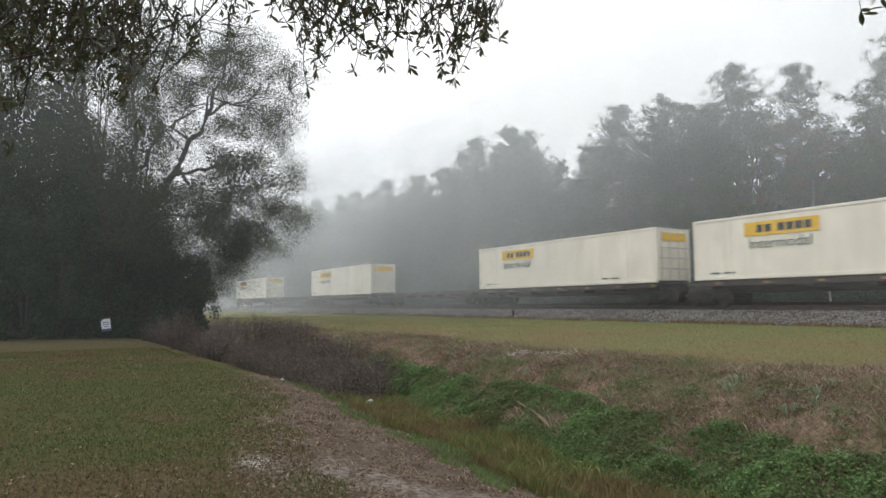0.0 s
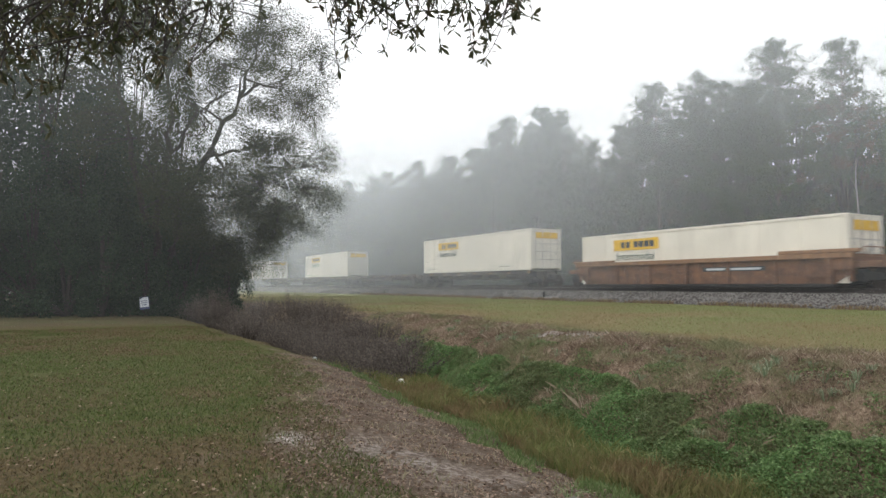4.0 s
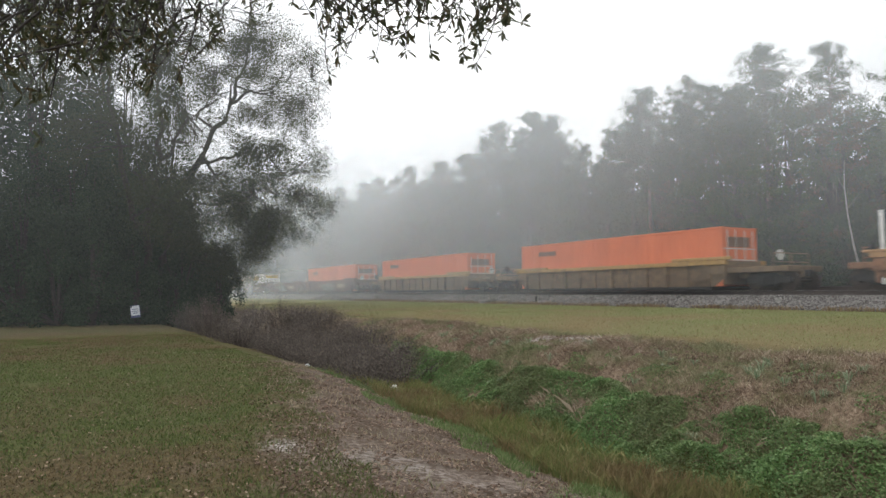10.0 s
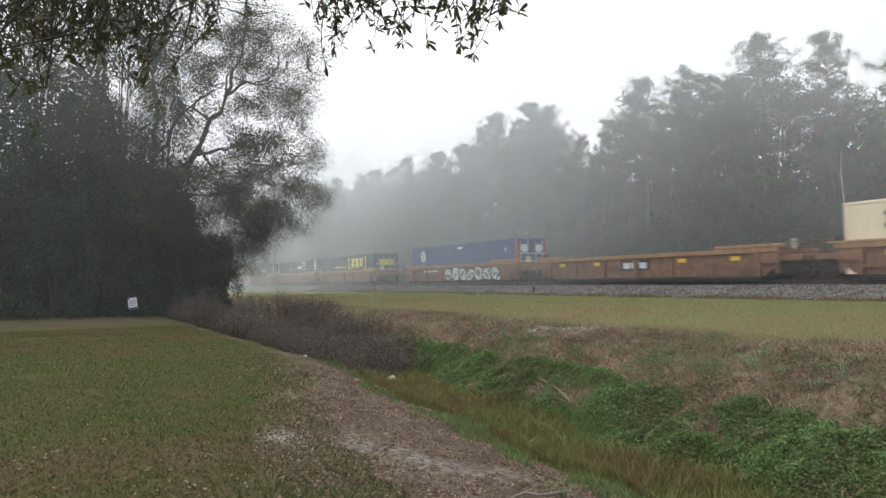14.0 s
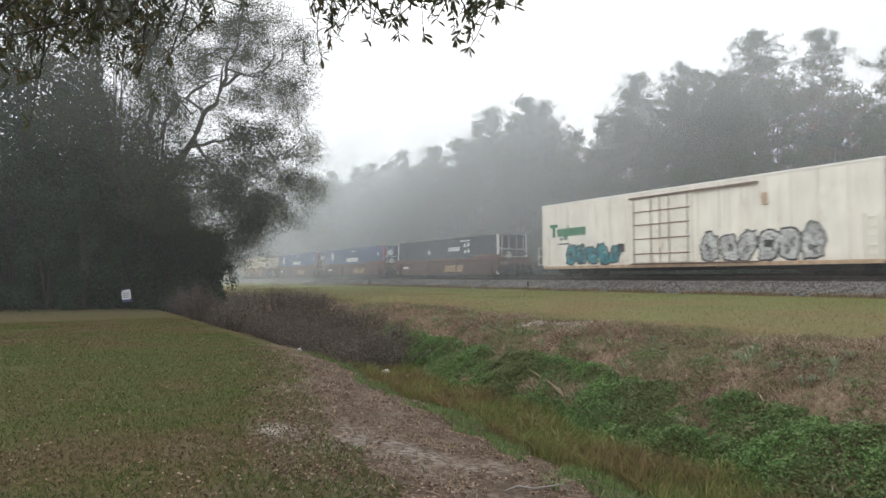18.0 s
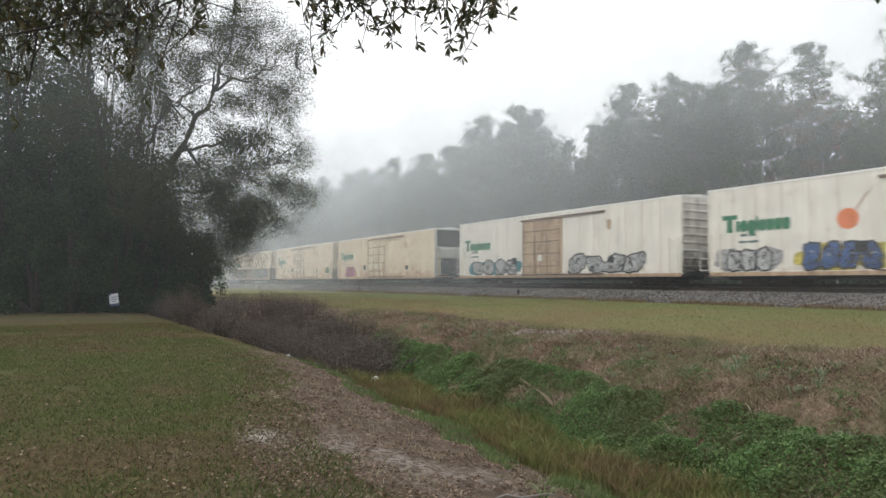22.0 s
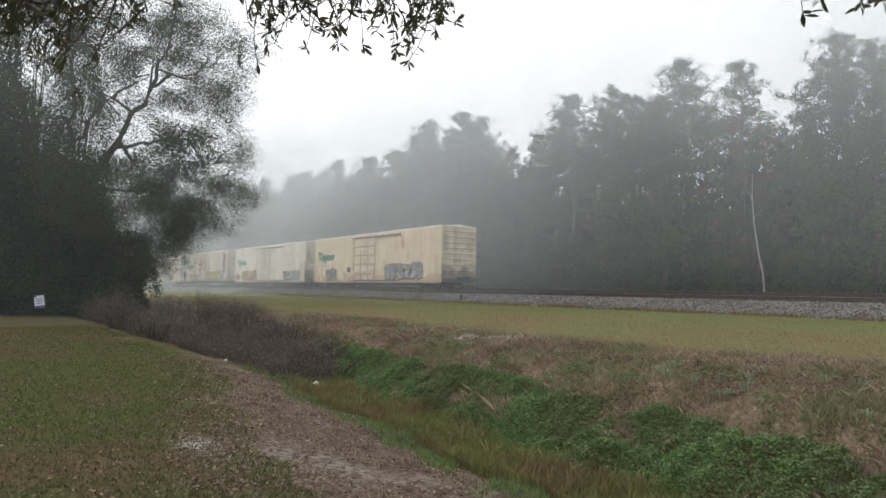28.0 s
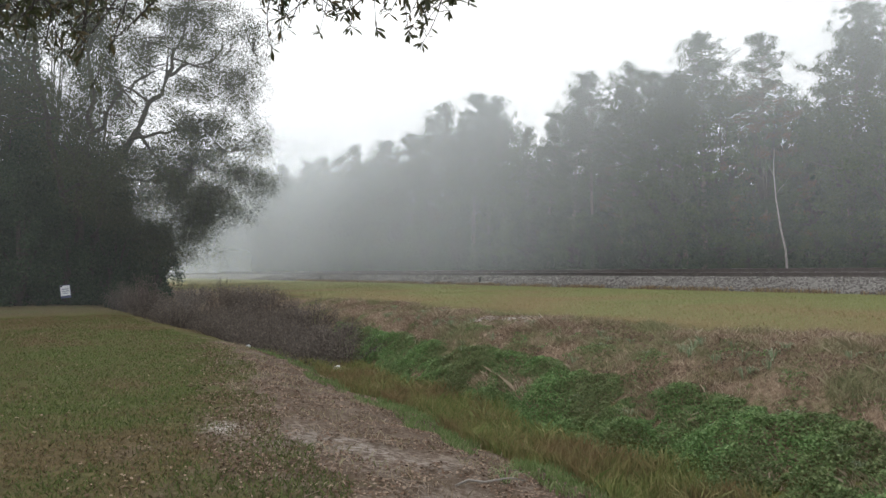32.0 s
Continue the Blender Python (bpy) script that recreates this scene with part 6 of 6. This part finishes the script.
x, y = strewn(100000, -55, -3, lambda x: bed_at(x) + 2.2 + 0.9 * np.clip((x + 9) / 4, 0, 1), lambda x: 24.2 + 0 * x, 1.1)
clear = np.ones(len(x), bool)
spot = (x > -13.5) & (x < -7.5) & (y < 10.5)
clear[spot] = cover_of(x[spot], y[spot])[:, 3] + 0.8 * rough_field(x[spot], y[spot], 3.5, 8) < 0.5
x, y = x[clear], y[clear]
green = g.random(len(x)) < turf_of(x, y)[1]
tagged(part("strip_grass", blade_mesh("strip_grass", m_strip, x[green], y[green], 0.05, 0.008, 1.3, 5), None), "yellow-green mown grass beside the track", "grass", kind="stuff")
tagged(part("dry_strip_grass", blade_mesh("dry_strip_grass", m_stripdry, x[~green], y[~green], 0.05, 0.008, 1.3, 25), None), "straw-coloured mown grass beside the track", "grass", kind="stuff")


x, y = strewn(7000, -60, -8, lambda x: 23.9 + 0 * x, lambda x: 24.75 + 0 * x, 1.0)
keep = rough_field(x, y, 0.5, 6) > -0.2
tagged(part("toe_weeds", blade_mesh("toe_weeds", leafy("toe_weed_blades", (0.13, 0.09, 0.06), (0.2, 0.14, 0.095), (0.25, 0.21, 0.115), 0.25, 0.85), x[keep], y[keep], 0.2, 0.014, 0.8, 15), None), "reddish dry weeds along the foot of the ballast", "weeds", kind="stuff")


def canopy(name, mat, n, x0, lo, hi, height, cut_off, size, seed):
    """Low leafy growth: leaves under an uneven surface, thick towards its top, with gaps between the clumps."""
    r = np.random.default_rng(seed)
    x = 4 - (4 - x0) * r.random(n) ** 0.85
    y = bed_at(x) + lo + (hi - lo) * r.random(n)
    f = rough_field(x, y, 1.1, seed) + 0.7 * rough_field(x, y, 2.8, seed + 1) + 0.4 * rough_field(x, y, 7.0, seed + 2)
    edge = np.minimum(1, np.minimum(y - bed_at(x) - lo, hi + bed_at(x) - y) / 0.22)
    f = np.clip((f - cut_off) * 1.2, 0, 1.35) * np.clip(edge, 0.1, 1)
    pale = cover_of(x, y)[:, 3] + 0.8 * rough_field(x, y, 3.5, 8)
    k = (f > 0.08) & (pale < 0.45)
    x, y, f = x[k], y[k], f[k]
    z = ground_z(x, y) + 0.01 + height * f * r.random(len(x)) ** 0.55
    return leaf_mesh(name, mat, np.stack([x, y, z], -1), r.uniform(size[0], size[1], len(x)), aspect=0.62, droop=0.1, seed=seed, flat=0.5)


tagged(part("herb_thicket", canopy("herb_thicket", m_herb, 300000, -17.0, 0.1, 1.35, 0.18, -0.55, (0.016, 0.042), 71), None), "thick green herbs growing on the ditch side", "herbs", kind="stuff")
tagged(part("dry_weeds", canopy("dry_weeds", m_dryweed, 90000, -19.0, 1.0, 3.2, 0.12, -0.02, (0.015, 0.04), 87), None), "dark brown withered weeds on the bank", "weeds", kind="stuff")
tagged(part("green_weeds", canopy("green_weeds", m_herb, 60000, -17.0, 1.1, 2.7, 0.14, 0.3, (0.02, 0.045), 95), None), "scattered green weeds on the bank", "weeds", kind="stuff")


def tussock(x, y, n, h, seed, mat, label):
    r = np.random.default_rng(seed)
    t = Geo()
    for k in range(n):
        a, out, w = r.uniform(0, 6.28), h * r.uniform(0.6, 1.6), 0.004
        c, s = math.cos(a), math.sin(a)
        pts = [(0.02, 0), (out * 0.4, h * 0.75), (out * 0.75, h * r.uniform(0.75, 1)), (out, h * r.uniform(0.2, 0.7))]
        vs = []
        for i, (q, zz) in enumerate(pts):
            ww = w * (1, 1.1, 0.8, 0.15)[i]
            vs += [(c * q - s * ww, s * q + c * ww, zz), (c * q + s * ww, s * q - c * ww, zz)]
        t.add(vs, [(0, 1, 3, 2), (2, 3, 5, 4), (4, 5, 7, 6)])
    ob = part("grass_tussock", t, mat, at=(x, y, float(ground_z(x, y)[0]) - 0.01))
    tagged(ob, label, "tussock", "tussocks on the bank")


m_blue = leafy("grey_green_blades", (0.12, 0.16, 0.09), (0.2, 0.25, 0.145), (0.3, 0.33, 0.23), 0.25, 0.6)
for k in range(60):
    x = -2.6 - 13 * g.random() ** 1.1
    y = float(bed_at(x)) + 0.8 + 1.9 * g.random()
    tussock(x, y, 16, 0.09 + 0.08 * g.random(), 500 + k, m_blue, "arching grey-green grass tussock on the dead bank")
for k in range(14):
    x = -3.4 - 9 * g.random()
    tussock(x, float(bed_at(x)) - 0.6 + 0.9 * g.random(), 20, 0.3, 560 + k, m_wet, "long yellow-green tussock in the ditch")
tussock(-4.65, 3.85, 22, 0.14, 599, m_herb, "small dark green sprig on the leaf litter")

x, y = strewn(60000, -16, -3.2, lambda x: edge_at(x) - 0.9, lambda x: bed_at(x) - 0.9, 1.3)
keep = rough_field(x, y, 1.4, 41) + 0.8 * rough_field(x, y, 4.5, 42) - 1.1 * cover_of(x, y)[:, 3] > -0.12 + 0.5 * (g.random(len(x)) - 0.5)
x, y = x[keep], y[keep]
z = ground_z(x, y) + 0.008
tagged(part("leaf_litter", leaf_mesh("leaf_litter", m_litterleaf, np.stack([x, y, z], -1), g.uniform(0.014, 0.05, len(x)), aspect=0.55, droop=0, seed=6, flat=0.8), None), "brown fallen leaves over the bare soil", "leaves", kind="stuff")
x, y = strewn(9000, -24, -3.2, lambda x: -3.5 + 0 * x, lambda x: edge_at(x) - 0.6, 1.5)
z = ground_z(x, y) + 0.02
tagged(part("leaf_litter", leaf_mesh("leaf_litter", m_litterleaf, np.stack([x, y, z], -1), g.uniform(0.018, 0.05, len(x)), aspect=0.55, droop=0, seed=7, flat=0.7), None), "brown fallen leaves scattered on the lawn", "leaves", kind="stuff")

x, y = -10.8 + g.normal(size=2600) * 1.2, 8.85 + g.normal(size=2600) * 0.45
tagged(part("leaf_litter", leaf_mesh("leaf_litter", m_dryweed, np.stack([x, y, ground_z(x, y) + 0.012], -1), g.uniform(0.02, 0.07, len(x)), aspect=0.4, droop=0, seed=17, flat=0.7), None), "dark dry bits scattered over the pale sand", "leaves", kind="stuff")
x, y = strewn(9000, -17, -3.2, lambda x: edge_at(x) - 0.4, lambda x: bed_at(x) - 0.9, 1.2)
keep = rough_field(x, y, 1.3, 14) + 0.5 * rough_field(x, y, 4, 3) > 0.02
tagged(part("thin_grass", blade_mesh("thin_grass", m_deadgrass, x[keep], y[keep], 0.07, 0.004, 1.4, 9), None), "thin dead grass over the bare soil", "grass", kind="stuff")


def straws():
    """Bits of fallen twig on the soil."""
    r = np.random.default_rng(33)
    t = Geo()
    for k in range(260):
        x = -3.4 - 9 * r.random() ** 1.3
        y = float(edge_at(x)) - 0.5 + r.random() * (float(bed_at(x)) - 0.6 - float(edge_at(x)))
        a, L = r.uniform(0, 6.28), r.uniform(0.06, 0.3)
        p, q = np.array([x, y]), np.array([x + math.cos(a) * L, y + math.sin(a) * L])
        zz = ground_z([p[0], q[0]], [p[1], q[1]]) + 0.012
        t.tube([(p[0], p[1], zz[0]), (q[0], q[1], zz[1] + 0.01)], [0.004, 0.002], 4)
    return t


tagged(part("fallen_twigs", straws(), plain("dry_twig", (0.22, 0.17, 0.13), 0.9, 0, 0.3, 20, 80)), "dry fallen twigs on the soil", "twigs", kind="stuff")

# ---- the oak overhead: its trunk stands behind, its leafy twigs hang into view ----
m_overleaf = leafy("near_oak_leaves", (0.046, 0.054, 0.026), (0.075, 0.082, 0.038), (0.13, 0.1, 0.055), 0.35, 0.5)


def near_leaf(seed):
    """One long oak leaf, folded along its rib, x along its length."""
    r = np.random.default_rng(seed)
    L, w, bend = 1.0, 0.12 + 0.03 * r.random(), 0.1 * r.normal()
    g = Geo()
    st = [(0, 0.02), (0.25, 0.6), (0.55, 1.0), (0.8, 0.75), (1, 0.03)]
    vs = []
    for u, q in st:
        zc = bend * u * u
        vs += [(u * L, -w * q, zc + w * q * 0.35), (u * L, 0, zc), (u * L, w * q, zc + w * q * 0.35)]
    fs = []
    for k in range(4):
        o = k * 3
        fs += [(o, o + 3, o + 4, o + 1), (o + 1, o + 4, o + 5, o + 2)]
    return g.add(vs, fs).mesh("leaf", m_overleaf)


def overhead_oak():
    r = np.random.default_rng(91)
    t = thing("overhanging_oak", "oak with long dark leaves hanging from thin twigs", "tree", at=(2.4, -3.2, -0.05))
    o = np.array([2.4, -3.2, -0.05])
    part("trunk", Geo().tube([(0, 0, 0), (-0.1, 0.1, 1.6), (-0.3, 0.5, 3.0), (-0.9, 1.4, 4.2)], [0.34, 0.28, 0.24, 0.16], 12), m_bark, t, smooth=True)
    limb = [np.array(p) for p in ((1.5, -1.8, 4.15), (0.2, -0.6, 4.4), (-1.4, 0.5, 4.1), (-3.0, 1.4, 3.75))]
    part("limb", Geo().tube([tuple(p - o) for p in limb], [0.14, 0.09, 0.05, 0.02], 8), m_bark, t, smooth=True)
    limb2 = [np.array(p) for p in ((0.2, -0.6, 4.4), (-1.6, -0.6, 4.0), (-3.4, -0.3, 3.6))]
    part("limb", Geo().tube([tuple(p - o) for p in limb2], [0.08, 0.05, 0.02], 8), m_bark, t, smooth=True)
    limb3 = [np.array(p) for p in ((1.5, -1.8, 4.15), (0.8, 1.2, 4.3), (-0.9, 3.4, 3.5))]
    part("limb", Geo().tube([tuple(p - o) for p in limb3], [0.1, 0.06, 0.015], 8), m_bark, t, smooth=True)
    leaves = []
    twigs = Geo()

    def spot(az, el, d):
        a, e = radians(az), radians(el)
        return np.array([-math.sin(a) * math.cos(e) * d, math.cos(a) * math.cos(e) * d, 1.6 + math.sin(e) * d])

    def spray(start, tip, size, n_end, n_side):
        mid = (start + tip) / 2 + r.normal(size=3) * 0.07 + [0, 0, 0.06]
        path = [(1 - u) ** 2 * start + 2 * u * (1 - u) * mid + u * u * tip for u in np.linspace(0, 1, 6)]
        twigs.tube([tuple(p - o) for p in path], [0.006, 0.005, 0.004, 0.003, 0.0025, 0.0015], 4)
        way = (path[-1] - path[-2]) / np.linalg.norm(path[-1] - path[-2])
        for k in range(n_end):
            leaves.append((tip - way * r.random() * 0.03, way * 0.7 + r.normal(size=3) * 0.85 + [0, 0, 0.1], size * r.uniform(0.65, 1.15)))
        for k in range(n_side):
            u = r.uniform(0.35, 0.97)
            p = path[int(u * 5)] * (1 - (u * 5) % 1) + path[min(5, int(u * 5) + 1)] * ((u * 5) % 1)
            leaves.append((p, way * 0.6 + r.normal(size=3) * 0.9, size * r.uniform(0.5, 1.05)))

    near_of = lambda tip, arm: arm[int(np.argmin([np.linalg.norm(p - tip) for p in arm]))]
    # lower rim of the hanging foliage: bearing, height above the eye's level
    rim_a, rim_e = [52.5, 54, 57.6, 61, 66, 70.2, 72.5, 75, 79, 81.5, 84, 88, 91, 94, 99], [23, 21.8, 19.2, 20.3, 20, 18.6, 22, 22.5, 19.5, 17.5, 14.8, 15.5, 14.2, 12, 12]
    for az, el, n in ((53.3, 22.1, 6), (55.1, 21.2, 6), (57.6, 18.9, 7), (58.6, 19.8, 6), (61.4, 20.0, 6), (63.6, 20.1, 5), (66.3, 19.6, 6), (70.2, 17.9, 6), (83.7, 14.2, 5), (92, 11.2, 5)):
        tip = spot(az, el, r.uniform(3.2, 3.8))
        start = spot(az + r.normal() * 2, el + 6 + r.uniform(0, 4), 3.6)
        spray(start, tip, 0.056, n + 2, 8)
    for k in range(1250):
        az = 54 + 45 * r.random() ** 1.05
        thick = 0.55 if az < 73 else 0.35 if az < 84 else 0.66
        if r.random() > thick:
            continue
        low = float(np.interp(az, rim_a, rim_e))
        el = low + 0.6 + 8.5 * r.random() ** 0.75
        d = r.uniform(3.0, 4.2)
        tip = spot(az, el, d)
        start = spot(az + r.normal() * 3, el + r.uniform(3, 8), d + 0.1)
        spray(start, tip, 0.058, int(r.integers(4, 7)), int(r.integers(3, 7)) if az < 73 else int(r.integers(2, 5)))
    for k in range(34):
        az = 15 + 13 * r.random() ** 1.2
        el = 18.6 + max(0, az - 21) * 0.4 + 6 * r.random() ** 0.8
        tip = spot(az, el, r.uniform(3.2, 3.9))
        spray(spot(az + r.normal() * 2, el + 6, 3.7), tip, 0.08, 5, 4)
    for arm, lo, hi in ((limb, 54, 75), (limb2, 75, 99), (limb3, 15, 28)):
        for k in range(9):
            az = lo + (hi - lo) * (k + 0.5) / 9
            tip = spot(az, r.uniform(24, 32), 3.7)
            s = near_of(tip, arm)
            twigs.tube([tuple(s - o), tuple((s + tip) / 2 + r.normal(size=3) * 0.1 - o), tuple(tip - o)], [0.014, 0.01, 0.005], 5)
    tagged(part("branchwork", twigs, m_bark, t, "thin dark twigs"), kind="stuff")
    kinds = [near_leaf(k) for k in range(5)]
    co = [np.array([v.co for v in m.vertices]) for m in kinds]
    fc = [np.array([p.vertices[:] for p in m.polygons]) for m in kinds]
    rest_v, rest_f, base = [], [], 0
    for k, (p, d, s) in enumerate(leaves):
        d = Vector(d).normalized()
        m = Matrix.LocRotScale(Vector(p - o), d.to_track_quat("X", "Z") @ Euler((r.uniform(-1.2, 1.2), 0, 0)).to_quaternion(), (s, s, s))
        if k < 300:
            ob = part("leaf", kinds[k % 5], None, t)
            ob.matrix_basis = m
        else:
            q = co[k % 5] @ np.array(m.to_3x3()).T + np.array(m.translation)
            rest_v.append(q)
            rest_f.append(fc[k % 5] + base)
            base += len(q)
    me = bpy.data.meshes.new("leaves")
    me.from_pydata(np.concatenate(rest_v), [], np.concatenate(rest_f))
    me.materials.append(m_overleaf)
    tagged(part("leaves", me, None, t), kind="stuff")


overhead_oak()


def motions():
    """The whole train rolls towards -x; all of it keeps one pace."""
    way = lambda t: 25.41 * t + 0.0022 * t * t
    stops = (0, 8, 16, 24, 32)
    for ob, x0, z in CARS + BOXES:
        walk(ob, [(t, pose(x0 - way(t), TRACK_Y, RAIL_Z + z)) for t in stops])
    for ob, mid in UNITS:
        walk(ob, [(t, pose(mid - way(t), TRACK_Y, RAIL_Z)) for t in stops])


motions()
